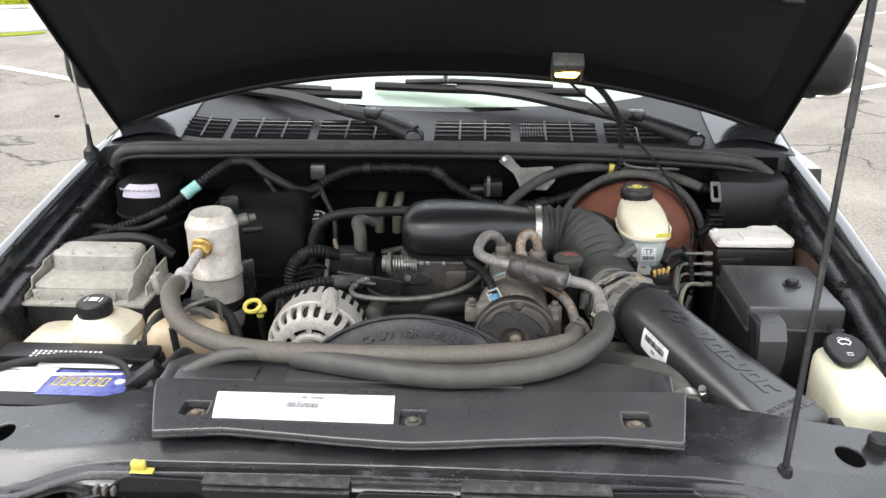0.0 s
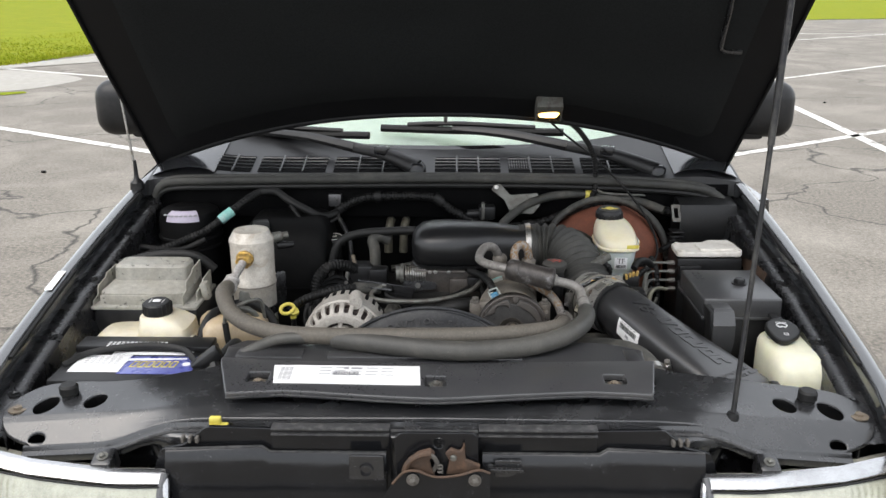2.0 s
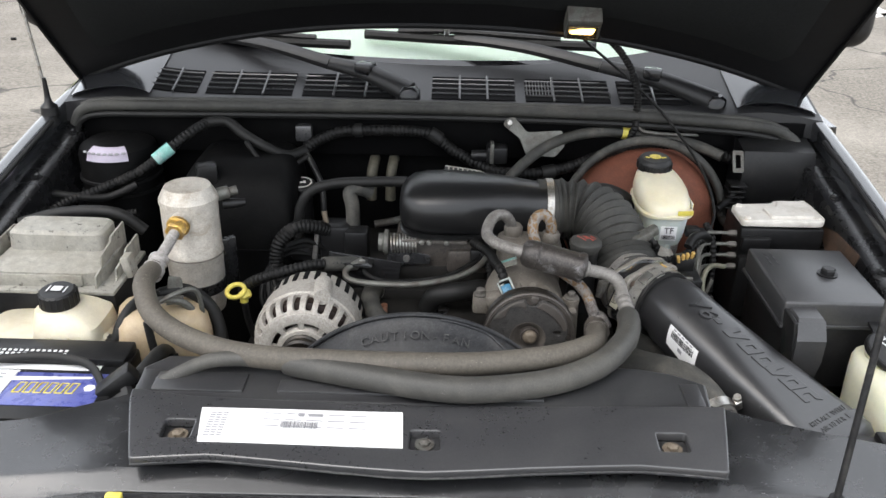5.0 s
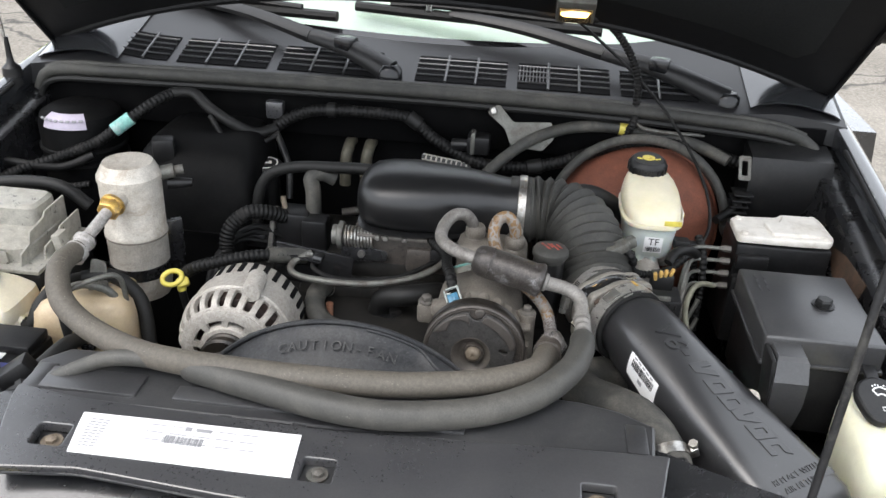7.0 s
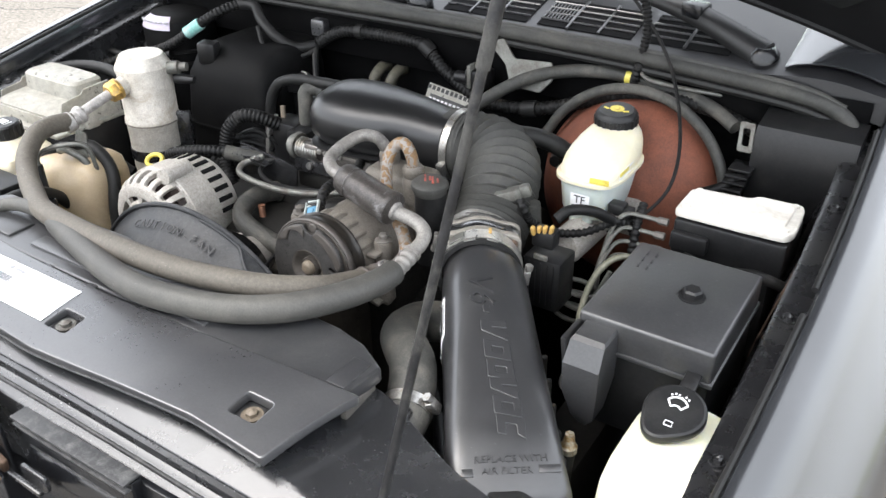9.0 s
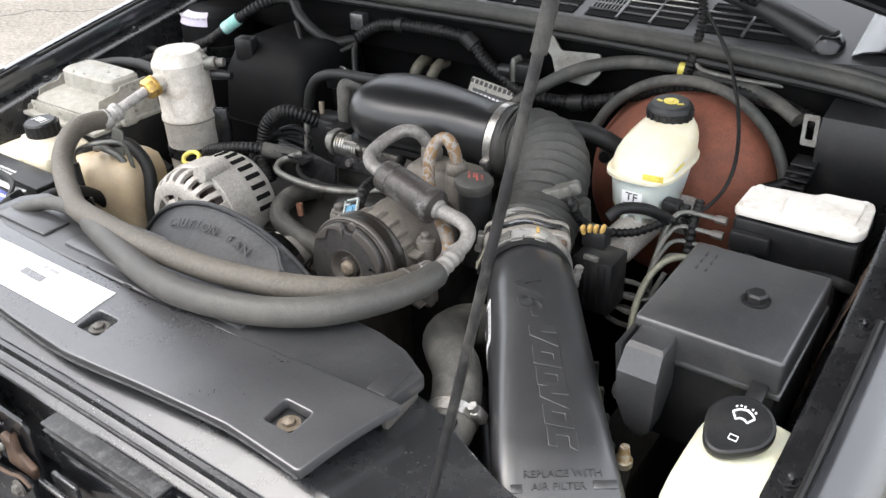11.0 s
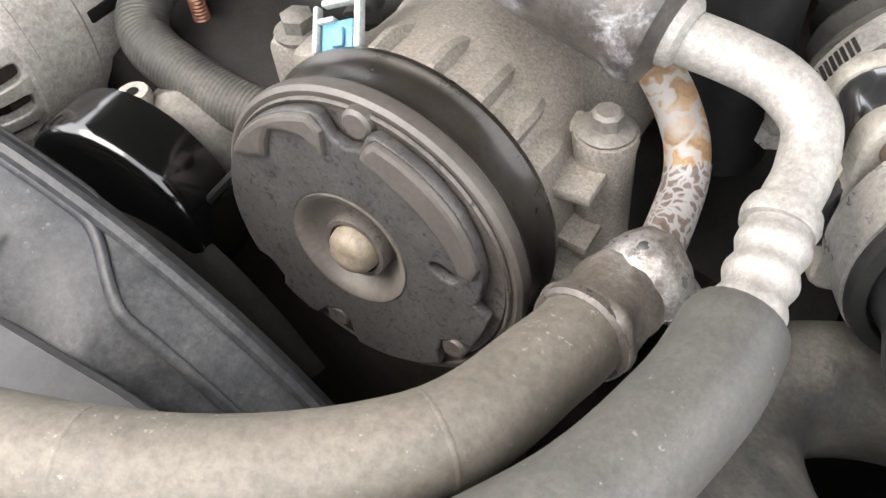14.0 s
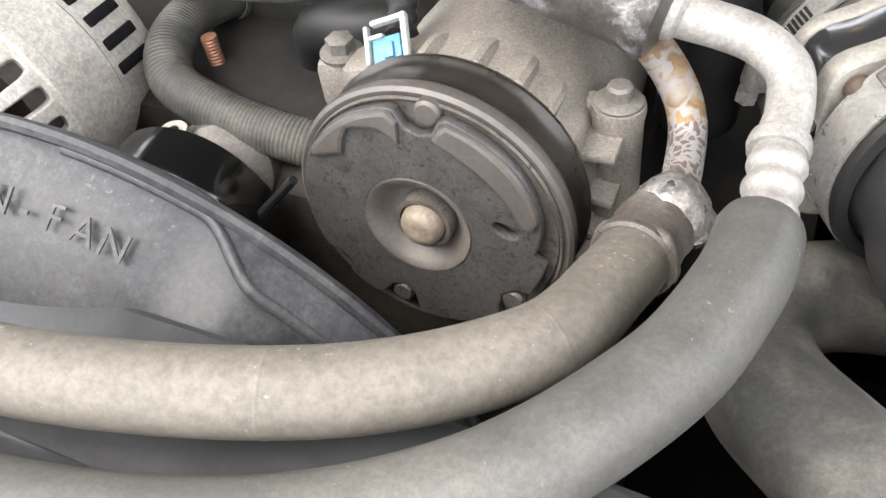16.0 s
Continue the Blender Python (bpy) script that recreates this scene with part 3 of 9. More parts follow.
def rounded(pts, r=0.006, seg=4):
    """A polygon with rounded corners."""
    out, n = [], len(pts)
    for k in range(n):
        a, b, c = Vector(pts[k - 1]), Vector(pts[k]), Vector(pts[(k + 1) % n])
        u, v = (a - b), (c - b)
        d = min(r, u.length * 0.45, v.length * 0.45)
        p, q = b + u.normalized() * d, b + v.normalized() * d
        for i in range(seg + 1):
            t = i / seg
            w = (1 - t) ** 2 * p + 2 * t * (1 - t) * b + t * t * q
            out.append((w.x, w.y))
    return out


def oval(x, y, rx, ry=None, seg=20, turn=0.0):
    ry = ry or rx
    c, s = math.cos(radians(turn)), math.sin(radians(turn))
    out = []
    for k in range(seg):
        a = 2 * math.pi * k / seg
        u, v = rx * math.cos(a), ry * math.sin(a)
        out.append((x + c * u - s * v, y + s * u + c * v))
    return out


def lettering(text, size, m, thick=0.0006, align="CENTER"):
    cu = bpy.data.curves.new("tmp", "FONT")
    cu.body, cu.size, cu.extrude, cu.align_x, cu.align_y = text, size, thick, align, "CENTER"
    return moved(to_bm(new("tmp", cu)), m)


def bars(n, width, height, m, seed=1, thick=0.0004):
    """A row of upright bars of uneven width."""
    rnd = random.Random(seed)
    parts, x = [], -width / 2
    while x < width / 2:
        w = rnd.choice((1, 1, 2, 3)) * width / n / 3
        parts.append(rbox((x + w / 2, 0, thick / 2), (w, height, thick), 0))
        x += w + rnd.choice((1, 1, 2)) * width / n / 3
    return moved(merged(*parts), m)


def thing(name, label, category, base=(0, 0, 0), group="", kind=""):
    ob = new(name)
    ob.empty_display_size = 0.02
    ob.location = base
    return tagged(ob, label, category, group, kind)


def part(name, bm, mat, parent=None, label="", smooth=38):
    """One mesh object, under a thing or a part."""
    base = Vector((0, 0, 0))
    up = parent
    while up is not None:
        base += up.location
        up = up.parent
    me = bpy.data.meshes.new(name)
    middle = Vector((0, 0, 0))
    if parent is None:
        xs = [v.co for v in bm.verts]
        middle = Vector([(min(c[i] for c in xs) + max(c[i] for c in xs)) / 2 for i in range(3)])
        middle.z = min(c.z for c in xs)
    for v in bm.verts:
        v.co -= base + middle
    bm.to_mesh(me)
    bm.free()
    me.materials.append(mat)
    for p in me.polygons:
        p.use_smooth = True
    me.set_sharp_from_angle(angle=radians(smooth))
    ob = new(name, me)
    if parent is not None:
        ob.parent = parent
    else:
        ob.location = middle
    if label:
        ob["label"] = label
    return ob


def hex_bolt(m, r=0.006, washer=0.009):
    head = lathe([(0, 0.0062), (r * 0.55, 0.0062), (r, 0.0052), (r, 0.0015), (0, 0.0015)], None, 6)
    ring = lathe([(0, 0.002), (washer, 0.002), (washer, 0), (0, 0)], None, 18)
    dome = lathe([(r * 0.5, 0.0062), (r * 0.35, 0.0068), (0, 0.007)], None, 12)
    return moved(merged(head, ring, dome), m)


def clamp_band(m, r, width, thick=0.0012):
    """A worm-drive band round a hose, with its screw housing."""
    band = lathe([(r, -width / 2), (r + thick, -width / 2), (r + thick, width / 2), (r, width / 2), (r, -width / 2)], None, 40)
    return moved(band, m)


def screw_box(m, r):
    box = rbox((r + 0.005, 0, 0), (0.008, 0.016, 0.010), 0.0015)
    head = lathe([(0, 0.006), (0.0045, 0.006), (0.0045, 0), (0, 0)], place((r + 0.006, 0.008, 0), (0, 1, 0)), 6)
    return moved(merged(box, head), m)


def cut_grid(bm, dx, dy):
    """Cuts a flat mesh by a grid, so that it can be bent smoothly."""
    xs = [v.co.x for v in bm.verts]
    ys = [v.co.y for v in bm.verts]
    for lo, hi, step, axis in ((min(xs), max(xs), dx, 0), (min(ys), max(ys), dy, 1)):
        for k in range(1, int((hi - lo) / step) + 1):
            co, no = [0, 0, 0], [0, 0, 0]
            co[axis], no[axis] = lo + k * step + 0.00037, 1
            bmesh.ops.bisect_plane(bm, geom=bm.verts[:] + bm.edges[:] + bm.faces[:], plane_co=co, plane_no=no)
    return bm


def gridded(quad, z0, z1, n=12):
    """A thin four-cornered sheet, cut finely enough to bend."""
    a, b, c, d = (Vector(p) for p in quad)
    rings = []
    for i in range(n + 1):
        top, low = a.lerp(d, i / n), b.lerp(c, i / n)
        rings.append([(*top.lerp(low, k / 6), z1) for k in range(7)] + [(*low, z0), (*top, z0)])
    return loft(rings)


# ---------------------------------------------------------------- the ground outside
def sheet(pts, z):
    return from_lists([(x, y, z) for x, y in pts], [tuple(range(len(pts)))])


ground = part("ground", sheet([(-400, -400), (400, -400), (400, 400), (-400, 400)], 0.0), M_ASPHALT)
tagged(ground, "cracked grey-brown asphalt of an old parking lot", "asphalt", kind="structure")

LAWN = [(-380, 6), (-40, 12.5), (-17, 15.6), (-9.6, 17.1), (-9.4, 19.5), (-9.0, 22.5), (-7.5, 30), (-4, 38), (4, 43), (18.4, 47), (24.6, 49.4),
        (60, 58), (390, 110), (390, 390), (-380, 390)]
lawn = part("lawn", sheet(LAWN, 0.02), M_GRASS)
tagged(lawn, "bright green mown grass field beside the parking lot", "grass", kind="structure")

apron = part("pavement", sheet(rounded([(-22, 13.2), (-10.2, 15.1), (-6.9, 19.5), (-8.2, 22.0), (-9.6, 17.3), (-22, 15.1)], 0.4), 0.012), M_CONCRETE)
tagged(apron, "pale worn concrete strip along the grass edge", "pavement", kind="structure")


patch = part("pavement", sheet(rounded([(-16, 14.8), (-12.0, 15.6), (-9.4, 16.3), (-7.9, 15.7), (-6.7, 14.5), (-6.75, 13.5), (-7.0, 12.6), (-7.6, 12.3), (-10.0, 11.4), (-16, 10.0)], 0.5), 0.003), M_CONCRETE)
tagged(patch, "pale worn patch in the asphalt beside the lawn", "pavement", kind="structure")
tuft = part("lawn_patch", sheet(rounded([(-8.0, 11.9), (-7.2, 12.25), (-6.85, 12.45), (-6.68, 12.2), (-6.95, 11.9), (-7.6, 11.6)], 0.1), 0.008), M_GRASS)
tagged(tuft, "small weedy grass patch in the asphalt", "grass", kind="structure")


def blades(n, seed, span):
    """Uneven tufts along the lawn's edge and over its near part."""
    rnd = random.Random(seed)
    verts, faces = [], []
    edge = LAWN[2:8]
    for _ in range(n):
        k = rnd.randrange(len(edge) - 1)
        (x0, y0), (x1, y1) = edge[k], edge[k + 1]
        t = rnd.random()
        deep = rnd.random() ** 2 * span
        x = x0 + t * (x1 - x0) - 0.9 * deep + rnd.uniform(-0.25, 0.25)
        y = y0 + t * (y1 - y0) + 0.5 * deep + rnd.uniform(-0.12, 0.12)
        h, a, w = rnd.uniform(0.015, 0.055), rnd.uniform(0, math.pi), rnd.uniform(0.008, 0.02)
        lean = rnd.uniform(-0.04, 0.04)
        i = len(verts)
        verts += [(x - w * math.cos(a), y - w * math.sin(a), 0.015), (x + w * math.cos(a), y + w * math.sin(a), 0.015), (x + lean, y + lean, 0.02 + h)]
        faces.append((i, i + 1, i + 2))
    return from_lists(verts, faces)


tufts = part("grass_tufts", blades(14000, 3, 7.0), M_GRASS)
tagged(tufts, "uneven green grass blades at the edge of the lawn", "grass", kind="stuff")


def stripe(a, b, w, label):
    d = (Vector(b) - Vector(a)).normalized()
    s = Vector((-d.y, d.x)) * w / 2
    p = [Vector(a) + s, Vector(a) - s, Vector(b) - s, Vector(b) + s]
    ob = part("parking_line", sheet([tuple(q) for q in p], 0.005), M_LINE)
    return tagged(ob, label, "parking line", group="painted lines on the asphalt", kind="structure")


stripe((-9.5, 11.45), (-2.2, 6.75), 0.13, "worn white parking line painted on asphalt")
stripe((-12.5, 18.4), (-4.2, 13.5), 0.13, "faded white parking line near the lawn")
stripe((6.0, 14.8), (2.6, 11.8), 0.11, "worn white parking line painted on asphalt")
stripe((6.0, 14.8), (14.5, 22.2), 0.11, "worn white parking line painted on asphalt")
stripe((2.0, 6.7), (9.4, 11.8), 0.11, "worn white parking line painted on asphalt")
stripe((4.88, 12.4), (4.25, 5.8), 0.13, "bright white line crossing the parking lines")
stripe((10.5, 32.0), (19.5, 31.4), 0.20, "faded white line far across the lot")
stripe((8.0, 25.0), (18.0, 33.0), 0.12, "faded white line far across the lot")


def pebble(x, y, r, seed):
    rnd = random.Random(seed)
    bm = bmesh.new()
    bmesh.ops.create_icosphere(bm, subdivisions=2, radius=r)
    for v in bm.verts:
        v.co *= rnd.uniform(0.8, 1.15)
        v.co.z = v.co.z * 0.6
    return tagged(part("stone", moved(bm, pose(x, y, r * 0.45)), M_DARK), "small dark stone lying on the asphalt", "stone", group="stones on the lot")


pebble(-3.63, 6.27, 0.022, 4)
pebble(5.35, 11.3, 0.022, 5)


# ---------------------------------------------------------------- body shell
def crown(y):
    """Height of the fender's top."""
    return 1.052 + 0.198 * y - 0.05 * max(0.0, -y) - 0.35 * max(0.0, y - 0.76)


def lip_x(y):
    """How far out the fender's inner lip stands."""
    return 0.598 + 0.012 * math.sin(max(0, min(1, y / 0.75)) * math.pi) - 0.25 * max(0.0, 0.03 - y) ** 1.3


def fender(side):
    def fender_x(y):
        return lip_x(y) - (0.014 if side > 0 else 0.0)

    label = "glossy black front fender with a reflective top edge"
    f = thing("fender", label, "car body", (side * 0.7, 0.3, 0.5), group="front fenders", kind="structure")
    ys = [-0.17, -0.12, -0.06, 0.0, 0.08, 0.18, 0.3, 0.42, 0.54, 0.66, 0.78, 0.92, 1.05]
    prof = [(0.000, -0.034), (0.000, -0.004), (0.003, 0.0), (0.012, 0.0005), (0.021, -0.002), (0.029, -0.009), (0.042, -0.026), (0.062, -0.050),
            (0.086, -0.076), (0.105, -0.102), (0.116, -0.135), (0.124, -0.19), (0.150, -0.32), (0.165, -0.45), (0.170, -0.62)]
    rings = [[(side * (fender_x(y) + a), y, crown(y) + b) for a, b in prof] for y in ys]
    part("outer_panel", thickened(loft(rings, loop=False), 0.0015), M_FENDER, f)
    inner = [(0.000, -0.034), (-0.010, -0.036), (-0.026, -0.037), (-0.030, -0.040), (-0.032, -0.075), (-0.044, -0.10), (-0.060, -0.22), (-0.085, -0.42)]
    rings = [[(side * (fender_x(y) + a), y, crown(y) + b) for a, b in inner] for y in ys[2:]]
    part("inner_apron", thickened(loft(rings, loop=False), 0.0015), M_PAINT_DULL, f, "dull black inner fender apron")
    for y in (0.02, 0.16, 0.33, 0.50, 0.63):
        part("bolt", hex_bolt(pose(side * (fender_x(y) - 0.017), y, crown(y) - 0.037), 0.005, 0.008), M_PAINT_DULL, f)
    for a, b in ((0.055, 0.30), (0.335, 0.60)):
        strip = sweep([(side * (fender_x(y) - 0.002), y, crown(y) - 0.004) for y in np.linspace(a, b, 6)], 0.0032, 8)
        part("edge_seal", strip, M_RUBBER, f, "black rubber edge seal")
    return f


fender_l = fender(-1)
fender_r = fender(1)
house = loft([[(x, y, z) for x, z in ((0.566, 1.085), (0.560, 1.060), (0.549, 1.010), (0.535, 0.900))] for y in (0.37, 0.44, 0.52, 0.60, 0.655)], loop=False)
part("wheelhouse_panel", thickened(house, 0.0015), M_LATCH, fender_r, "rust-brown inner wheelhouse panel")
for k, y in enumerate((0.255,)):
    sticker = rbox((-(lip_x(y) + 0.013), y, crown(y) + 0.0022), (0.012, 0.06, 0.001), 0.0003, (0, 0, 1.5))
    bmesh.ops.rotate(sticker, cent=(-(lip_x(y) + 0.013), y, crown(y)), matrix=Matrix.Rotation(math.atan(0.198), 3, "X"), verts=sticker.verts)
    part("reflector_label", sticker, M_PAPER, fender_l, "small pale sticker")


def support_top(x):
    """The radiator support's height, lower towards its ends."""
    a = abs(x)
    return 1.031 - 0.012 * max(0, (a - 0.30) / 0.25) ** 1.5


def tilt(x, y):
    """The bar's ends lean forwards and down."""
    t = max(0.0, min(1.0, (abs(x) - 0.33) / 0.10))
    crease = float(np.interp(abs(x), (0.0, 0.30, 0.36, 0.42, 0.53), (-0.046, -0.050, -0.059, -0.0675, -0.069))) + 0.023
    return t * t * (3 - 2 * t) * (0.30 * (y + 0.015) - 0.65 * max(0.0, -0.036 - y)) * 0.6 + 0.003 - 0.42 * max(0.0, crease - y)


def warped(bm):
    for v in bm.verts:
        v.co.z += support_top(v.co.x) - 1.031 + tilt(v.co.x, v.co.y)
    return bm


support = thing("radiator_support", "black painted steel radiator support bar with oval holes", "car body", (0, -0.02, 1.0), kind="structure")
rim = [(-0.30, 0.10), (-0.345, 0.075), (-0.40, 0.035), (-0.445, 0.030), (-0.50, 0.035), (-0.545, 0.03), (-0.572, 0.0), (-0.574, -0.032), (-0.560, -0.056),
       (-0.52, -0.069), (-0.42, -0.068), (-0.36, -0.060), (-0.30, -0.050), (0, -0.046), (0.30, -0.050), (0.36, -0.058), (0.42, -0.067), (0.52, -0.069),
       (0.560, -0.056), (0.575, -0.032), (0.572, 0.0), (0.545, 0.028), (0.50, 0.034), (0.45, 0.038), (0.40, 0.048), (0.345, 0.078), (0.30, 0.10)]
holes = [oval(-0.455, -0.012, 0.013, 0.016, turn=-35), oval(-0.520, -0.016, 0.014, 0.019, turn=-25), oval(-0.515, -0.062, 0.011, 0.006),
         oval(0.462, -0.010, 0.013, 0.016, turn=35), oval(0.520, -0.016, 0.014, 0.019, turn=25), oval(0.515, -0.062, 0.011, 0.006)]
top = plate([rounded(rim, 0.02, 4)] + holes, 0.004, pose(0, 0, 1.029), 0.0012)
cut_grid(top, 0.025, 0.0046)
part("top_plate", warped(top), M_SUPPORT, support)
line = [(-0.53, -0.067), (-0.42, -0.066), (-0.36, -0.059), (-0.29, -0.052), (0, -0.048), (0.29, -0.052), (0.36, -0.057), (0.42, -0.065), (0.53, -0.067)]
line = [(p.x, p.y) for p in curve_points([(x, y, 0) for x, y in line], 5)]


def end(x):
    """Nought along the middle, one at the bar's ends."""
    t = max(0.0, min(1.0, (abs(x) - 0.31) / 0.06))
    return t * t * (3 - 2 * t)


face = loft([[(x, y + a, support_top(x) + tilt(x, y) + b) for a, b in ((0.004, -0.0005), (-0.003, -0.002), (-0.005, -0.007), (-0.009, -0.009), (-0.020 + 0.008 * end(x), -0.010),
                                                         (-0.024 + 0.012 * end(x), -0.013), (-0.024 + 0.014 * end(x), -0.034 + 0.014 * end(x)), (-0.01 + 0.02 * end(x), -0.15 + 0.124 * end(x)))] for x, y in line], loop=False)
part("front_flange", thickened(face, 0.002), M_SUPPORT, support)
# The pale bead paints the highlight along the worn ridge.
ridge = sweep([(x, y - 0.014, support_top(x) + tilt(x, y) - 0.0088) for x, y in line[6:-6]], 0.0022, 8, smooth=False)
part("ridge", ridge, M_SCUFF_GLINT, support, "worn ridge with its highlight painted pale")
for sx in (-1, 1):
    part("bolt", hex_bolt(pose(sx * 0.556, -0.022, support_top(0.556) + 0.0005), 0.006, 0.012), M_TAN, support, "dull zinc bolt with a washer")
    bump = lathe([(0, 0.022), (0.010, 0.022), (0.0125, 0.019), (0.0125, 0.010), (0.0105, 0.008), (0.0105, 0.004), (0.014, 0.002), (0.014, 0), (0, 0)],
                 pose(sx * 0.497, 0.004, support_top(0.497)), 20)
    stopper = part("rubber_bump_stop", bump, M_RUBBER)
    tagged(stopper, "black rubber hood bump stop on the radiator support", "bump stop", group="hood bump stops")
# Unseen black boxes added below the bar so its holes look shaded.
for sx in (-1, 1):
    part("hole_shade_box", rbox((sx * 0.495, 0.012, 0.980), (0.150, 0.096, 0.05), 0.004), M_SHADE_BLACK, support)
lower = rbox((0, 0.0, 0.72), (1.06, 0.03, 0.46), 0.01)
part("lower_panel", lower, M_PAINT_DULL, support)

clip = thing("wire_clip", "small yellow plastic clip on the radiator support edge", "clip", (-0.278, -0.062, 1.018))
part("base", rbox((-0.276, -0.066, 1.0225), (0.024, 0.012, 0.005), 0.0015), M_YELLOW, clip)
part("tab", rbox((-0.280, -0.064, 1.0295), (0.015, 0.008, 0.010), 0.002), M_YELLOW, clip)


def grille_panel():
    g = thing("air_deflector", "glossy black plastic air deflector below the radiator support", "panel", (0, -0.1, 0.85), kind="structure")
    for s in (-1, 1):
        back = plate([rounded([(s * 0.055, 0.995), (s * 0.055, 0.90), (s * 0.37, 0.90), (s * 0.345, 0.968), (s * 0.315, 0.974), (s * 0.285, 1.0)], 0.006)],
                     0.006, pose(0, -0.098, 0, 90, 0, 0), 0.001)
        part("back_panel", back, M_GLOSS, g)
        pad = rbox((s * 0.128, -0.104, 0.988), (0.148, 0.012, 0.030), 0.003)
        part("raised_block", pad, M_GLOSS, g)
        # Ribs and lip beads are pale: sky glint on ledges, put into the colour.
        for z in (1.0035, 0.996):
            part("rib", rbox((s * 0.128, -0.107, z + 0.001), (0.146, 0.016, 0.0025), 0.0008), M_SCUFF_GLINT, g, "moulded rib with its highlight painted pale")
        lip = [(s * 0.06, -0.106, 0.969), (s * 0.205, -0.106, 0.969), (s * 0.215, -0.106, 0.976), (s * 0.335, -0.108, 0.972)]
        lower_edge = loft([[(x, y + a, z + b) for a, b in ((0.004, 0.0), (-0.002, 0.0), (-0.005, -0.003), (-0.009, -0.020), (-0.012, -0.11), (0.004, -0.11))]
                           for x, y, z in lip], loop=True)
        part("lower_panel", lower_edge, M_GLOSS, g)
        part("lip_bead", sweep([(x, y - 0.001, z + 0.0006) for x, y, z in lip], 0.0018, 8, smooth=False), M_SCUFF_GLINT, g, "moulded edge with its highlight painted pale")
        for k in range(3):
            part("slot_rib", rbox((s * (0.296 + 0.009 * k), -0.103, 0.984), (0.004, 0.010, 0.008), 0.001), M_CASTGREY, g, "short grey rib")
        edge = sweep([(s * 0.335, -0.120, 0.945), (s * 0.338, -0.130, 0.930), (s * 0.335, -0.138, 0.918), (s * 0.30, -0.150, 0.912), (0.0, -0.163, 0.905)], 0.005, 8)
        part("grille_rim", edge, M_COVER, g, "scuffed black rim above the grille")
        post = rbox((s * 0.352, -0.060, 0.955), (0.040, 0.03, 0.06), 0.012, (0, s * 12, 0), 3)
        part("end_post", post, M_GLOSS, g)
    shelf = rbox((0, -0.12, 0.86), (0.72, 0.10, 0.02), 0.006)
    part("shelf", shelf, M_GLOSS, g)
    for ob in g.children:
        ob.location += Vector((0, 0.012, 0.034))
    return g


grille_panel()

latch = thing("hood_latch", "rusty steel hood latch bolted at the middle of the support", "latch", (0, -0.11, 0.93))
UP = pose(0, 0, 0, 90, 0, 0)
part("back_plate", plate([rounded([(-0.046, 0.940), (-0.048, 1.000), (-0.040, 1.008), (0.048, 1.008), (0.054, 1.000), (0.054, 0.940)], 0.004), oval(0.006, 0.994, 0.007)], 0.004, pose(0, -0.112, 0) @ UP, 0.001), M_GLOSS, latch, "black steel back plate")
part("side_plate", plate([rounded([(-0.104, 0.943), (-0.104, 0.977), (-0.062, 0.977), (-0.060, 0.943)], 0.003)], 0.004, pose(0, -0.114, 0) @ UP, 0.001), M_SUPPORT, latch, "dusty black side plate")
part("side_boss", lathe([(0.0085, 0.0), (0.0085, 0.0022), (0.0065, 0.0022), (0.0065, 0.0), (0.0085, 0.0)], place((-0.083, -0.118, 0.957), (0, -1, 0)), 24), M_SUPPORT, latch)
part("side_plate", plate([rounded([(0.074, 0.948), (0.074, 0.972), (0.108, 0.972), (0.108, 0.956), (0.092, 0.948)], 0.003)], 0.004, pose(0, -0.114, 0) @ UP, 0.001), M_SUPPORT, latch, "dusty black side plate")
fan_l = [(-0.038, 0.955), (-0.035, 0.968), (-0.030, 0.978), (-0.018, 0.987), (-0.004, 0.991), (0.002, 0.985), (-0.005, 0.976), (-0.003, 0.966), (0.002, 0.955)]
fan_r = [(0.015, 0.955), (0.019, 0.974), (0.014, 0.984), (0.021, 0.991), (0.031, 0.987), (0.034, 0.990), (0.037, 0.998), (0.039, 0.976), (0.048, 0.972), (0.057, 0.968), (0.055, 0.955)]
for o, y in ((fan_l, -0.121), (fan_r, -0.119)):
    part("latch_jaw", plate([rounded(o, 0.002)], 0.006, pose(0, y, 0) @ UP, 0.0018), M_LATCH, latch, "rust-brown latch jaw")
part("jaw_fold", sweep([(-0.036, -0.126, 0.962), (-0.030, -0.128, 0.976), (-0.016, -0.129, 0.986), (-0.003, -0.128, 0.988)], 0.0035, 8), M_LATCH, latch)
part("catch", sweep([(0.0, -0.120, 0.960), (0.004, -0.124, 0.972), (0.001, -0.126, 0.981), (-0.005, -0.124, 0.984)], 0.0028, 8), M_CASTGREY, latch, "dull steel catch")
part("pivot_pin", lathe([(0, 0.004), (0.003, 0.004), (0.004, 0.002), (0.004, 0), (0, 0)], place((0.024, -0.125, 0.981), (0, -1, 0)), 14), M_GREYMETAL, latch)
part("spring", sweep([(0.008 + 0.003 * math.cos(k * 1.2), -0.127 + 0.003 * math.sin(k * 1.2), 0.960 + 0.0009 * k) for k in range(16)], 0.0010, 6), M_CASTGREY, latch)
lowp = [(-0.064, 0.925), (-0.050, 0.948), (-0.036, 0.964), (-0.020, 0.966), (-0.002, 0.959), (0.014, 0.958), (0.036, 0.962), (0.054, 0.968), (0.068, 0.964), (0.070, 0.918), (-0.064, 0.918)]
part("front_plate", plate([rounded(lowp, 0.004)], 0.004, pose(0, -0.129, 0) @ UP, 0.0008), M_GLOSS, latch, "black lower plate")
part("plate_edge", sweep([(x, -0.1315, z) for x, z in lowp[1:9]], 0.0016, 8), M_LATCH, latch, "rusty plate edge")
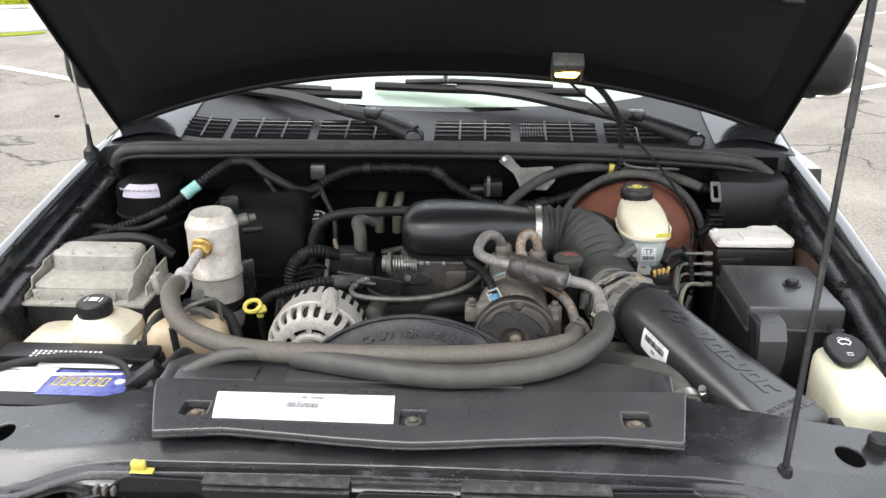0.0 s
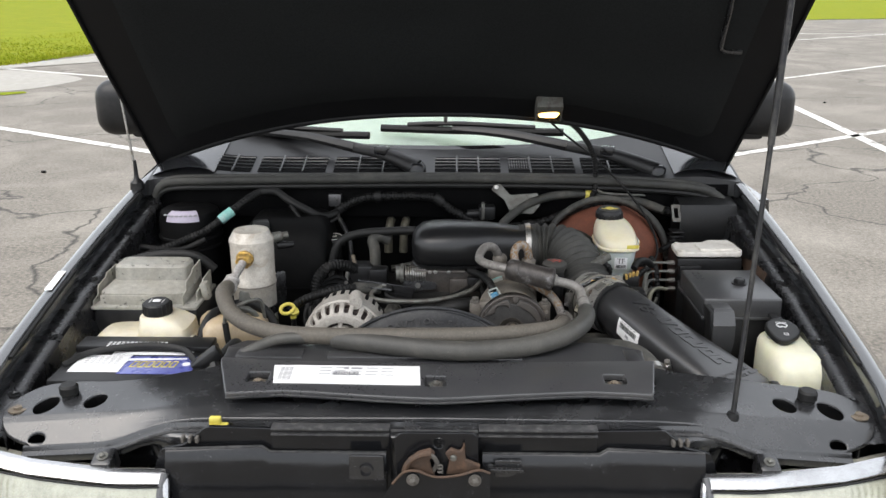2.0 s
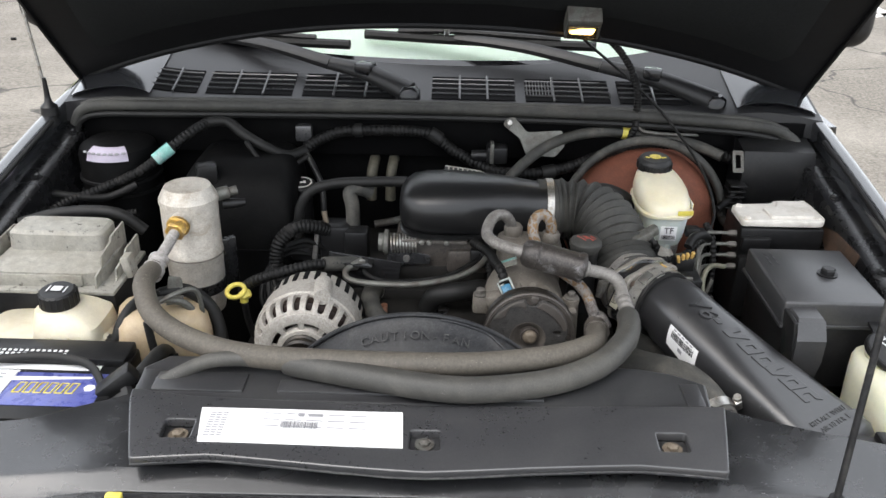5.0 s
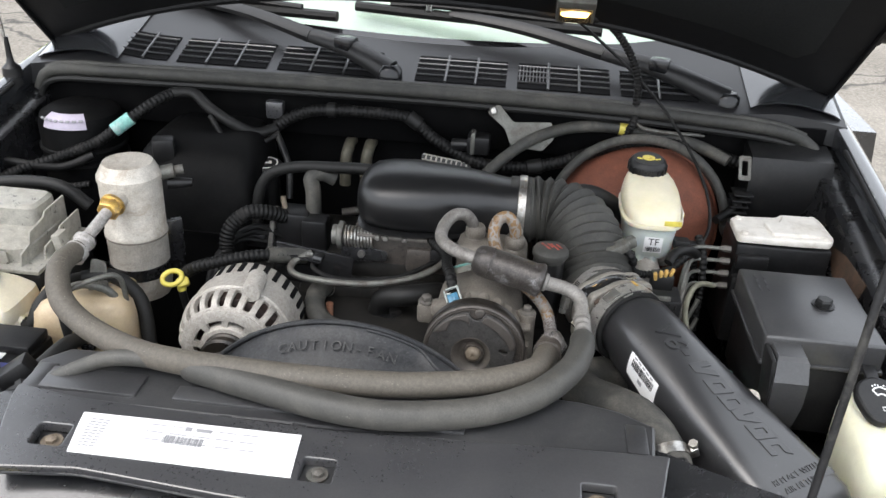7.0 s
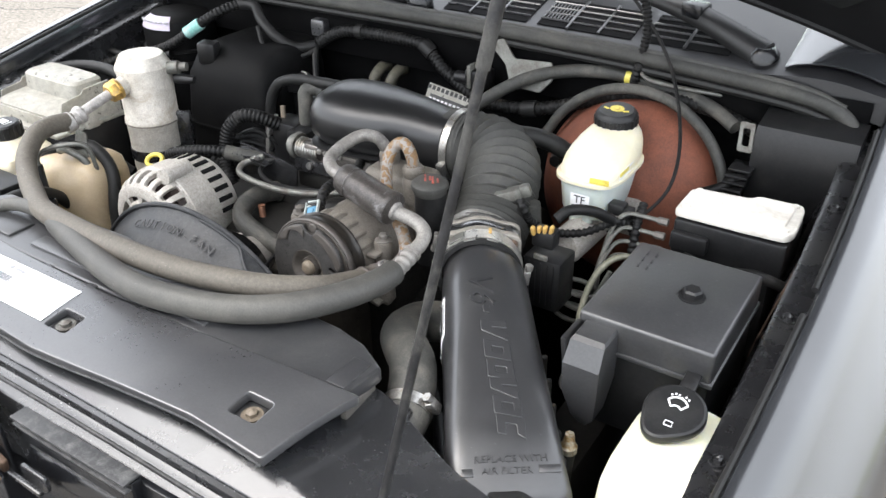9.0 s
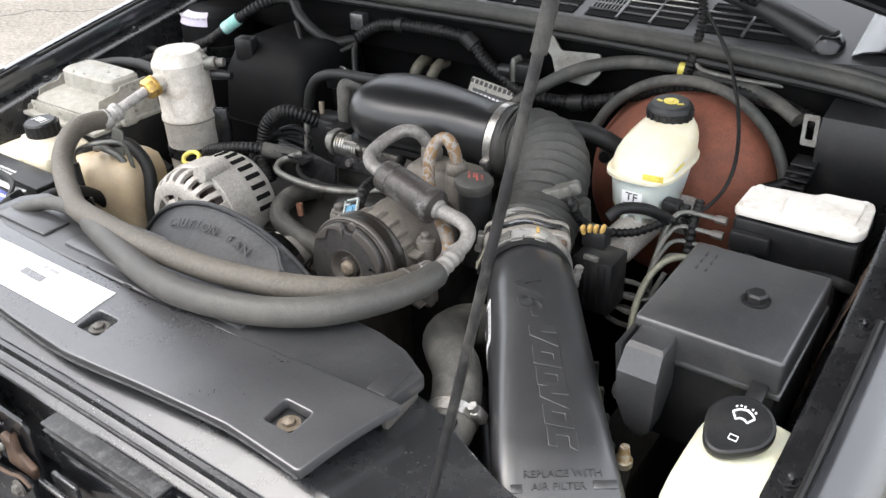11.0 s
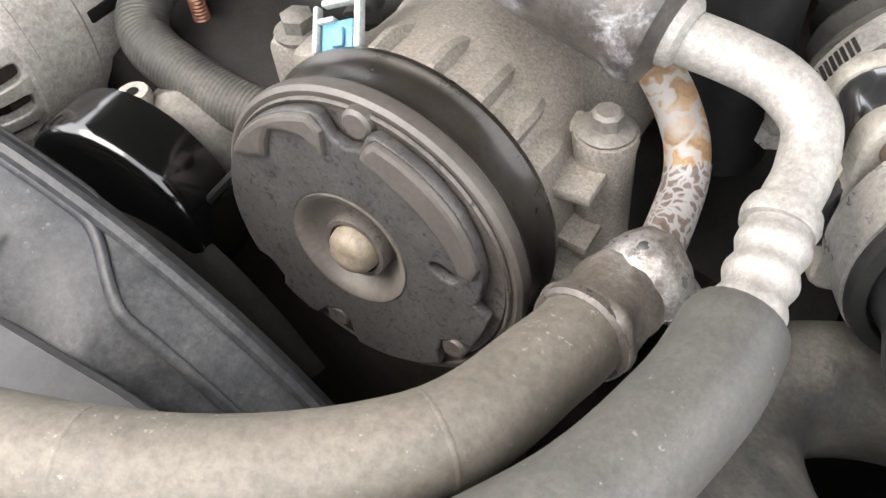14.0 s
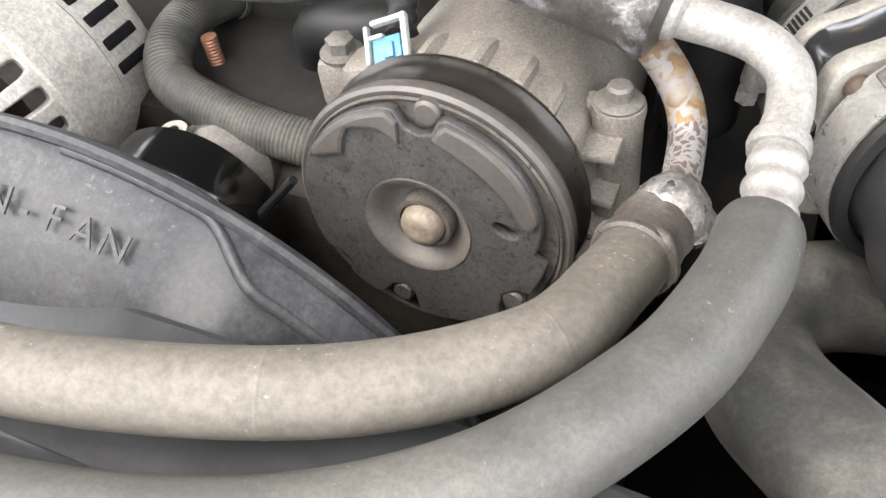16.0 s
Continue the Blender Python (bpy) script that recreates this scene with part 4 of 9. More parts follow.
for x in (-0.025, 0.050):
    part("bolt", hex_bolt(place((x, -0.1325, 0.955), (0, -1, 0)), 0.005, 0.0078), M_CASTGREY, latch, "dull grey bolt")
part("lever", rbox((0.088, -0.122, 0.962), (0.044, 0.005, 0.005), 0.0015, (0, 2, 0)), M_PAINT_DULL, latch)
for ob in latch.children:
    ob.location.z += 0.034


def headlight(s):
    h = thing("headlight", "rectangular headlight with a fluted clear lens and chrome bezel", "headlight", (s * 0.52, -0.12, 0.75), group="headlights")
    pts = [(0.335, -0.112), (0.40, -0.122), (0.50, -0.118), (0.60, -0.095), (0.70, -0.055), (0.76, 0.0)]
    rings = []
    for x, y in pts:
        z = 0.980 + 0.10 * (x - 0.335)
        rings.append([(s * x, y + a, z + b) for a, b in ((0.016, -0.004), (0.013, 0.0), (0.010, -0.0003), (0.006, -0.0016), (-0.004, -0.0078), (-0.006, -0.0100), (-0.0055, -0.0120), (0.012, -0.014))])
    part("top_bezel", loft(rings), M_CHROME, h, "bright chrome upper bezel")
    rings = [[(s * x, y + a, 0.958 + 0.10 * (x - 0.335) + b) for a, b in ((-0.008, 0.0), (-0.030, -0.06), (-0.036, -0.13), (-0.02, -0.15), (0.03, -0.15), (0.03, 0.0))] for x, y in pts]
    part("reflector", loft([[(x, y + 0.02, z) for x, y, z in r] for r in rings]), M_REFLECT, h, "silver reflector bowl")
    fine = [(p.x, p.y) for p in curve_points([(x, y, 0) for x, y in pts], 48)]
    rings = []
    for k, (x, y) in enumerate(fine):
        d = 0.0020 * math.cos(k * 1.57) if 12 < k < 215 else 0.0
        rings.append([(s * x, y + a + (d if b < -0.012 else 0), 0.966 + 0.10 * (x - 0.335) + b) for a, b in ((-0.005, 0.0), (-0.013, -0.010), (-0.030, -0.06), (-0.038, -0.13), (-0.028, -0.15))])
    part("lens", thickened(loft(rings, loop=False), 0.003), M_FLUTED, h, "fluted yellowed lens")
    part("lens_frame", sweep([(s * x, y - 0.0075, 0.9665 + 0.10 * (x - 0.335)) for x, y in pts], 0.0014, 8), M_PLASTIC, h, "dark gasket line")
    part("side_bezel", sweep([(s * 0.334, -0.110, 0.972), (s * 0.331, -0.122, 0.956), (s * 0.331, -0.148, 0.88), (s * 0.332, -0.150, 0.80)], 0.0045, 8), M_CHROME, h)
    part("mount_bracket", rbox((s * 0.415, -0.092, 0.982), (0.026, 0.03, 0.03), 0.004, (18, 0, 0)), M_PAINT_DULL, h, "dull black bracket")
    part("mount_bolt", hex_bolt(pose(s * 0.415, -0.098, 0.9955, 18, 0, 0), 0.004, 0.007), M_GREYMETAL, h)
    return h


headlight(-1)
headlight(1)


# ---------------------------------------------------------------- cowl, windscreen and cab
def rear_y(x):
    return 0.792 + 0.50 * x * x


def cowl_z(x, y):
    a = abs(x)
    return 1.187 + 0.27 * (y - 0.66) - 0.05 * max(0.0, (a - 0.38)) ** 1.4 + 0.012 * math.exp(-((a - 0.52) / 0.07) ** 2)


cowl = thing("cowl", "dark grey plastic cowl panel with louvred vents below the windscreen", "cowl panel", (0, 0.7, 1.15), kind="structure")
rings = []
for x in np.linspace(-0.605, 0.605, 61):
    ys = [0.655 + (rear_y(x) - 0.655) * k / 10 for k in range(11)]
    rings.append([(x, 0.650, cowl_z(x, 0.655) - 0.03)] + [(x, y, cowl_z(x, y)) for y in ys] + [(x, rear_y(x) + 0.004, cowl_z(x, rear_y(x)) - 0.03)])
part("panel", thickened(loft(rings, loop=False), 0.003), M_COWL, cowl)


for sx in (-1, 1):
    corner = [[(sx * x, y, cowl_z(x, y) + 0.0028 + 0.008 * math.sin(math.pi * (x - 0.47) / 0.128) ** 0.5) for y in np.linspace(0.668, rear_y(x) - 0.012, 7)] for x in np.linspace(0.470, 0.598, 14)]
    part("corner_panel", thickened(loft(corner, loop=False), 0.002), M_FENDER, cowl, "glossy painted cowl corner panel")


def vent(x0, x1, cells, mesh=False):
    # A black sheet on the panel paints the shade inside the opening.
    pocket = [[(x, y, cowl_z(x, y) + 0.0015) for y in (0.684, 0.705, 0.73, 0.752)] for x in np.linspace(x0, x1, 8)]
    ob = part("vent", thickened(loft(pocket, loop=False), 0.001), M_SHADE_BLACK, cowl, "black sheet laid on as the shade in a louvred vent")
    for k in range(1, cells):
        x = x0 + (x1 - x0) * k / cells
        part("bar", sweep([(x, y, cowl_z(x, y) + 0.003) for y in (0.682, 0.72, 0.754)], 0.0020, 6), M_COVER, ob)
    for y in (0.698, 0.713, 0.727, 0.741):
        part("slat", sweep([(x, y, cowl_z(x, y) + 0.003) for x in np.linspace(x0, x1, 5)], 0.0016, 6), M_COVER, ob)
    if mesh:
        for k in range(9):
            x = x0 + (x1 - x0) * (k + 0.5) / 27
            part("slat", sweep([(x, y, cowl_z(x, y) + 0.003) for y in (0.70, 0.74)], 0.0010, 6), M_COVER, ob)
    return ob


for x0, x1, cells, mesh in ((-0.475, -0.400, 2, False), (-0.385, -0.245, 3, False), (-0.228, -0.075, 3, False), (-0.018, 0.118, 3, False), (0.135, 0.272, 3, True), (0.288, 0.40, 2, False)):
    vent(x0, x1, cells, mesh)

seal_line = [(-0.585, 0.640, 1.150), (-0.572, 0.640, 1.172), (-0.54, 0.640, 1.182), (-0.46, 0.640, 1.184), (-0.30, 0.640, 1.187), (0.0, 0.640, 1.190), (0.25, 0.640, 1.188), (0.40, 0.640, 1.182), (0.50, 0.642, 1.174),
             (0.548, 0.642, 1.160), (0.572, 0.625, 1.138)]
# Added dark strip that covers the cowl's lit front edge below the seal.
part("dark_lip_cover", rbox((0, 0.6470, 1.145), (1.15, 0.003, 0.070), 0.001), M_DARKPLAST, cowl)
seal = thing("weatherstrip", "thick black rubber hood seal along the cowl edge", "weatherstrip", (0, 0.64, 1.17), kind="structure")
part("seal_bulb", sweep([(x, y, z + 0.001) for x, y, z in seal_line], 0.0088, 12), M_CORR, seal)
part("seal_lip", sweep([(x, y - 0.004, z - 0.012) for x, y, z in seal_line], 0.005, 8), M_RUBBER, seal)
part("seal_bead", sweep([(x, y + 0.004, z + 0.0095) for x, y, z in seal_line[1:-1]], 0.0040, 8), M_CORR, seal)

wind = thing("windscreen", "pale green tinted windscreen reflecting the sky", "windscreen", (0, 0.9, 1.2), kind="structure")
rings = []
for x in np.linspace(-0.66, 0.66, 25):
    rings.append([(x * (1 - 0.12 * v), rear_y(x * 0.97) - 0.004 + 0.75 * v - 0.10 * v * v + 0.05 * v * x * x, 1.213 + 0.43 * v + 0.02 * x * x) for v in np.linspace(0, 1, 9)])
part("pane", thickened(loft(rings, loop=False), 0.005), M_GLASS, wind)
part("lower_band", thickened(loft([[(x, y, z + 0.0035) for x, y, z in (r[0], tuple(Vector(r[0]).lerp(Vector(r[1]), 0.22)))] for r in rings], loop=False), 0.002), M_FRIT, wind, "black band along the lower edge")
shade = thing("sunshade", "pale folding sunshade behind the windscreen", "sunshade", (0, 1.0, 1.2))
part("sheet", thickened(loft([[(x, y + 0.02, z - 0.016) for x, y, z in r] for r in rings[1:-1]], loop=False), 0.003), M_INTERIOR, shade)

cab = thing("cab", "black painted truck cab behind the open hood", "car body", (0, 1.6, 0.4), kind="structure")
roof = [[(x, y, 1.66 + 0.04 * (1 - (x / 0.6) ** 2) - 0.02 * abs(y - 2.2)) for x in np.linspace(-0.60, 0.60, 9)] for y in (1.50, 1.8, 2.2, 2.7)]
part("roof", thickened(loft(roof, loop=False), 0.02), M_PAINT, cab)
for s in (-1, 1):
    part("door_panel", loft([[(s * (0.815 + a), y, z) for a, z in ((0, 1.05), (0.012, 0.95), (0.02, 0.75), (0.0, 0.38), (-0.05, 0.38), (-0.05, 1.05))] for y in (1.055, 1.4, 1.9, 2.7)]), M_PAINT, cab)
    part("pillar", sweep([(s * 0.69, 1.00, 1.20), (s * 0.65, 1.25, 1.42), (s * 0.60, 1.52, 1.65)], 0.022, 10), M_PAINT, cab)
    part("skirt", rbox((s * 0.80, 0.45, 0.45), (0.03, 1.2, 0.16), 0.01), M_PAINT, cab)
part("rear_panel", rbox((0, 2.7, 1.0), (1.62, 0.04, 1.3), 0.02), M_PAINT, cab)
part("floor_pan", rbox((0, 1.35, 0.40), (1.56, 2.7, 0.03), 0.01), M_PAINT_DULL, cab)
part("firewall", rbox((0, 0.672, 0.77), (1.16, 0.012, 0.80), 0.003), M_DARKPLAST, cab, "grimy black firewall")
part("front_valance", rbox((0, -0.13, 0.62), (1.50, 0.03, 0.40), 0.015), M_PAINT, cab)
for s in (-1, 1):
    for y in (0.35, 2.45):
        tyre = lathe([(0.20, -0.10), (0.32, -0.10), (0.345, -0.08), (0.35, 0.0), (0.345, 0.08), (0.32, 0.10), (0.20, 0.10), (0.20, -0.10)], place((s * 0.70, y, 0.35), (1, 0, 0)), 36)
        part("tyre", tyre, M_RUBBER, cab)


def wing_mirror(s):
    m = thing("wing_mirror", "black plastic door mirror housing", "mirror", (s * 0.86, 1.2, 1.18), group="door mirrors")
    cx = -0.838 if s < 0 else 0.822
    body = rbox((cx, 1.205, 1.258), (0.165, 0.10, 0.145), 0.045, (0, 0, s * -6), 5)
    part("housing", body, M_PLASTIC, m)
    part("arm", rbox((s * 0.77, 1.20, 1.20), (0.12, 0.05, 0.04), 0.012), M_PLASTIC, m)
    part("glass", rbox((cx, 1.254, 1.258), (0.14, 0.006, 0.115), 0.002, (0, 0, s * -6)), M_CHROME, m, "mirror glass")
    return m


wing_mirror(-1)
wing_mirror(1)

ant = thing("antenna", "thin black radio antenna mast on the fender", "antenna", (-0.614, 0.622, 1.175))
part("base", lathe([(0, 0.030), (0.004, 0.030), (0.006, 0.020), (0.013, 0.013), (0.014, 0.0), (0, 0)], pose(-0.614, 0.622, 1.172), 20), M_PLASTIC, ant)
part("mast", sweep([(-0.614, 0.622, 1.20), (-0.640, 0.630, 1.45), (-0.67, 0.64, 1.75)], lambda t: 0.0028 - 0.0014 * t, 8), M_STEEL, ant)
part("ferrule", lathe([(0, 0.03), (0.003, 0.03), (0.0045, 0.0), (0, 0)], pose(-0.614, 0.622, 1.20), 12), M_PLASTIC, ant)


def wiper(pivot, knee, tip, label):
    w = thing("wiper", label, "wiper", pivot, group="windscreen wipers")
    p, q, r = Vector(pivot), Vector(knee), Vector(tip)
    part("pivot_cap", lathe([(0, 0.022), (0.012, 0.021), (0.018, 0.014), (0.019, 0.0), (0, 0)], pose(*pivot), 20), M_GLOSS, w)
    part("arm", sweep([p + Vector((0, 0, 0.010)), p.lerp(q, 0.5) + Vector((0, 0, 0.012)), q], lambda t: 0.019 - 0.007 * t, 10, squash=0.75), M_PLASTIC, w)
    part("arm_hinge", rbox(tuple(p.lerp(q, 0.55) + Vector((0, 0, 0.016))), (0.030, 0.026, 0.022), 0.004, (0, 0, math.degrees(math.atan2(q.y - p.y, q.x - p.x)))), M_GLOSS, w)
    part("link", sweep([q, q.lerp(r, 0.5) + Vector((0, 0, 0.006)), r], lambda t: 0.013 - 0.004 * t, 8, squash=0.75), M_PLASTIC, w)
    a, b = r + Vector((-0.16, 0.03, -0.004)), r + Vector((0.24, -0.035, -0.002))
    part("blade", sweep([a, r - Vector((0, 0, 0.004)), b], 0.0085, 8), M_RUBBER, w, "black rubber blade")
    part("blade_frame", sweep([a.lerp(b, 0.15) + Vector((0, 0, 0.009)), r + Vector((0, 0, 0.011)), a.lerp(b, 0.85) + Vector((0, 0, 0.009))], 0.0055, 8), M_PLASTIC, w)
    return w


wiper((-0.054, 0.678, 1.196), (-0.186, 0.735, 1.236), (-0.405, 0.855, 1.250), "black wiper arm lying across the cowl")
wiper((0.440, 0.690, 1.190), (0.26, 0.745, 1.240), (0.018, 0.832, 1.262), "black wiper arm lying across the cowl")

# ---------------------------------------------------------------- hood
HOOD = radians(48)
HX = -0.005


def hood_pt(x, v, n=0.0):
    """A place on the hood's underside: across, along from its rear corners, out of it towards the bay."""
    c, s = math.cos(HOOD), math.sin(HOOD)
    crownz = 0.012 * (1 - (x / 0.6) ** 2) + 0.03 * (max(0, v - 0.85) / 0.3) ** 2 * -1
    m = n - crownz
    return (x + HX, 0.739 - c * v - s * m, 1.197 + s * v - c * m)


def hood_rear(x):
    return 0.153 * max(0.0, 1 - (abs(x) / 0.6) ** 2.2)


hood = thing("hood", "open black truck hood with a dark felt underside", "hood", hood_pt(0, 0.15))
xs = np.linspace(-0.6, 0.6, 33)
skin = [[hood_pt(x * (1 + 0.025 * math.sin(math.pi * k / 14)), hood_rear(x) + (1.14 - 0.05 * (x / 0.6) ** 2 - hood_rear(x)) * k / 14) for k in range(15)] for x in xs]
part("inner_panel", thickened(loft(skin, loop=False), 0.004), M_HOOD_IN, hood, "dull black inner panel")
skin = [[hood_pt(x * 1.004 * (1 + 0.025 * math.sin(math.pi * k / 14)), hood_rear(x) - 0.004 + (1.15 - 0.05 * (x / 0.6) ** 2 - hood_rear(x)) * k / 14, -0.028 - 0.02 * (1 - abs(x / 0.6) ** 3)) for k in range(15)] for x in xs]
part("outer_panel", thickened(loft(skin, loop=False), 0.003), M_PAINT, hood, "glossy black outer panel")
for s in (-1, 1):
    edge = [[hood_pt(s * 0.6 * (1 + 0.025 * math.sin(math.pi * k / 14)), 1.13 * k / 14, n) for n in (0.010, -0.032)] for k in range(15)]
    part("side_flange", thickened(loft(edge, loop=False), 0.004), M_HOOD_IN, hood)
    part("hinge", sweep([hood_pt(s * 0.585, 0.01, 0.004), (s * 0.592, 0.735, 1.185), (s * 0.590, 0.74, 1.15)], 0.008, 8), M_PAINT_DULL, hood)
rim = [hood_pt(x, hood_rear(x) + 0.006, 0.004) for x in np.linspace(-0.585, 0.585, 33)]
part("rear_hem", sweep(rim, 0.005, 8, smooth=False), M_HOOD_IN, hood)
rnd = random.Random(7)
rings = []
for x in np.linspace(-0.545, 0.545, 45):
    row = []
    for k in range(30):
        v = hood_rear(x) + 0.055 + (1.0 - hood_rear(x)) * k / 29
        lift = 0.010 + 0.006 * noise.noise((x * 5, v * 5, 2)) + 0.003 * noise.noise((x * 16, v * 16, 5))
        edge = min((0.545 - abs(x)) / 0.02, k / 1.5, (29 - k) / 1.5, 1)
        row.append(hood_pt(x, v, 0.001 + lift * max(0, edge)))
    rings.append(row)
part("insulation_pad", thickened(loft(rings, loop=False), 0.002), M_PAD, hood, "black felt insulation pad")
part("hem_stud", lathe([(0, 0.012), (0.004, 0.012), (0.004, 0), (0, 0)], place(hood_pt(0.01, 0.153, 0.004), (0, -0.6, -0.7)), 10), M_STEEL, hood)
part("pad_fold", sweep([hood_pt(0.475, 0.50, 0.010), hood_pt(0.482, 0.45, 0.014), hood_pt(0.488, 0.38, 0.015), hood_pt(0.495, 0.357, 0.016), hood_pt(0.53, 0.349, 0.012)], 0.0045, 8), M_PAINT_DULL, hood, "raised fold along the pad")

lamp = thing("under_hood_lamp", "small lit hood lamp with a grey housing", "lamp", hood_pt(0.206, 0.185, 0.0))
lm = place(hood_pt(0.208, 0.195, 0.012), Vector(hood_pt(0, 0.2, 1)) - Vector(hood_pt(0, 0.2, 0)), (1, 0, 0))
part("housing", moved(merged(rbox((0, 0.016, 0.004), (0.050, 0.014, 0.034), 0.002), rbox((0.023, -0.004, 0.004), (0.004, 0.036, 0.030), 0.001), rbox((-0.023, -0.004, 0.004), (0.004, 0.036, 0.030), 0.001), rbox((0, -0.004, -0.008), (0.046, 0.036, 0.004), 0.001)), lm), M_GREYMETAL, lamp)
part("bulb", moved(rbox((0, -0.012, 0.006), (0.034, 0.012, 0.014), 0.005), lm), M_BULB, lamp, "glowing warm bulb")
part("lens", moved(rbox((0, -0.006, 0.018), (0.042, 0.032, 0.004), 0.0015), lm), M_LENS, lamp)
cable = thing("lamp_cable", "black corrugated cable hanging from the hood lamp", "cable", (0.30, 0.64, 1.18))
part("conduit", sweep([hood_pt(0.215, 0.165, 0.014), (0.255, 0.665, 1.30), (0.290, 0.660, 1.262), (0.305, 0.650, 1.225), (0.305, 0.640, 1.19), (0.304, 0.632, 1.172), (0.298, 0.640, 1.15)], 0.0062, 10, ribs=(0.005, 0.0014)), M_WIRE, cable)
part("thin_wire", sweep([hood_pt(0.205, 0.16, 0.010), (0.24, 0.672, 1.28), (0.30, 0.655, 1.235), (0.35, 0.62, 1.19), (0.39, 0.56, 1.14), (0.405, 0.51, 1.10), (0.395, 0.47, 1.075), (0.36, 0.44, 1.05)], 0.0022, 8), M_WIRE, cable)

rod = thing("prop_rod", "long dark steel hood prop rod", "prop rod", (0.3855, -0.0375, 1.022))
d = Vector((0.109, 0.228, 0.967)).normalized()
b = Vector((0.3855, -0.0375, 1.018))
part("lower_rod", sweep([b, b + 0.10 * d, b + 0.36 * d], 0.0034, 12), M_ROD, rod)
part("sleeve", sweep([b + 0.36 * d, b + 0.5 * d, b + 0.86 * d], 0.0046, 12), M_ROD, rod, "thicker grey sleeve")
part("pivot", lathe([(0, 0.012), (0.007, 0.012), (0.009, 0.004), (0.009, 0.0), (0, 0)], pose(0.3855, -0.0375, 1.020), 16), M_PLASTIC, rod)


# ---------------------------------------------------------------- radiator cover, front of the bay
cover = thing("radiator_cover", "dusty dark grey plastic radiator cover held by three bolts", "radiator cover", (0, 0.04, 1.03))
front = [(-0.272, -0.040), (-0.20, -0.033), (-0.08, -0.040), (0.0, -0.043), (0.10, -0.036), (0.20, -0.031), (0.282, -0.036), (0.300, 0.045), (0.304, 0.060),
         (0.10, 0.050), (0.0, 0.046), (-0.12, 0.048), (-0.24, 0.052), (-0.304, 0.064), (-0.300, 0.045)]
pockets = [[(x + a, y0 + b) for a, b in ((-0.0145, -0.012), (0.0145, -0.012), (0.0145, 0.0125), (-0.0145, 0.0125))] for x, y0 in ((-0.238, 0.0), (0.0, -0.004), (0.238, 0.0))]
strip = plate([rounded(front, 0.004, 3)] + [rounded(p, 0.003, 3) for p in pockets], 0.010, pose(0, 0, 1.049), 0.0015)


def on_cover(bm):
    """Bends a flat piece to the cover's gentle swell."""
    for v in bm.verts:
        v.co.z += 0.007 * math.sin((v.co.y + 0.04) * 22) - 0.002 * math.cos(v.co.x * 14) * (0.65 - 7 * max(-0.05, min(0.05, v.co.y)))
    return bm


cut_grid(strip, 0.025, 0.014)
part("front_panel", on_cover(strip), M_COVER, cover)
# A pale bead paints the highlight on the cover's worn lower edge.
bead = sweep([(x, y - 0.0004, 1.0472) for x, y in front[:7]], 0.0011, 6, 5)
part("edge_bead", on_cover(bead), M_SCUFF_GLINT, cover, "worn lower edge with its highlight painted pale")
back = [(-0.300, 0.050), (0.290, 0.050), (0.2955, 0.101), (0.262, 0.120), (0.228, 0.128), (0.10, 0.135), (-0.10, 0.135), (-0.285, 0.128), (-0.306, 0.105)]
slab = plate([rounded(back, 0.003, 3)], 0.016, pose(0, 0, 1.0500), 0.003)
part("rear_panel", slab, M_FUSE, cover, "darker smooth rear panel")
for x0, x1, y0, y1 in ((-0.285, -0.19, 0.062, 0.095), (-0.155, 0.0, 0.064, 0.085), (0.02, 0.12, 0.060, 0.082)):
    part("raised_pad", rbox(((x0 + x1) / 2, (y0 + y1) / 2, 1.0585), (x1 - x0, y1 - y0, 0.005), 0.002), M_FUSE, cover)
for x in (-0.292, 0.276):
    part("end_block", rbox((x, 0.080, 1.0565), (0.020, 0.040, 0.006), 0.002), M_FUSE, cover)
part("foam_strip", rbox((0.2895, 0.074, 1.0395), (0.007, 0.046, 0.012), 0.002, (0, 0, 4)), M_CASTGREY, cover, "dusty foam strip below the cover end")
for x in (-0.10, -0.03, 0.05, 0.09, 0.12):
    part("edge_tab", rbox((x, 0.048, 1.0555), (0.014, 0.010, 0.005), 0.0015), M_COVER, cover)
for (x, y), lab in zip(((-0.238, 0.0), (0.0, -0.004), (0.238, 0.0)), ("rusty bolt head in a square recess", "grey bolt head in a square recess", "yellowed bolt head in a square recess")):
    part("recess", rbox((x, y, 1.0490), (0.034, 0.029, 0.003), 0.001), M_FUSE, cover)
    part("bolt", hex_bolt(pose(x, y, 1.0508), 0.0055, 0.0095), M_TAN if x else M_GREYMETAL, cover, lab)
part("pin", lathe([(0, 0.003), (0.0025, 0.002), (0.003, 0), (0, 0)], pose(-0.19, -0.030, 1.052), 10), M_STEEL, cover)
lab_pts = [(-0.222, 0.030), (-0.214, -0.018), (-0.020, -0.016), (-0.023, 0.033)]
label = part("paper_label", on_cover(gridded(lab_pts, 1.0545, 1.0552)), M_PAPER, cover, "white printed information label")
lz = 1.0555
part("barcode", on_cover(bars(26, 0.036, 0.009, pose(-0.122, 0.008, lz))), M_GREYINK, label)
part("print_block", on_cover(merged(*[rbox((-0.208 + 0.006 * (k % 3), 0.022 - 0.0035 * (k // 3), lz), (0.005, 0.0012, 0.0003), 0) for k in range(30)])), M_GREYINK, label)
part("print_line", on_cover(merged(*[rbox((-0.15 + 0.021 * (k % 5), 0.024 - 0.009 * (k // 5), lz), (0.016, 0.0009, 0.0003), 0) for k in range(15)])), M_GREYINK, label)
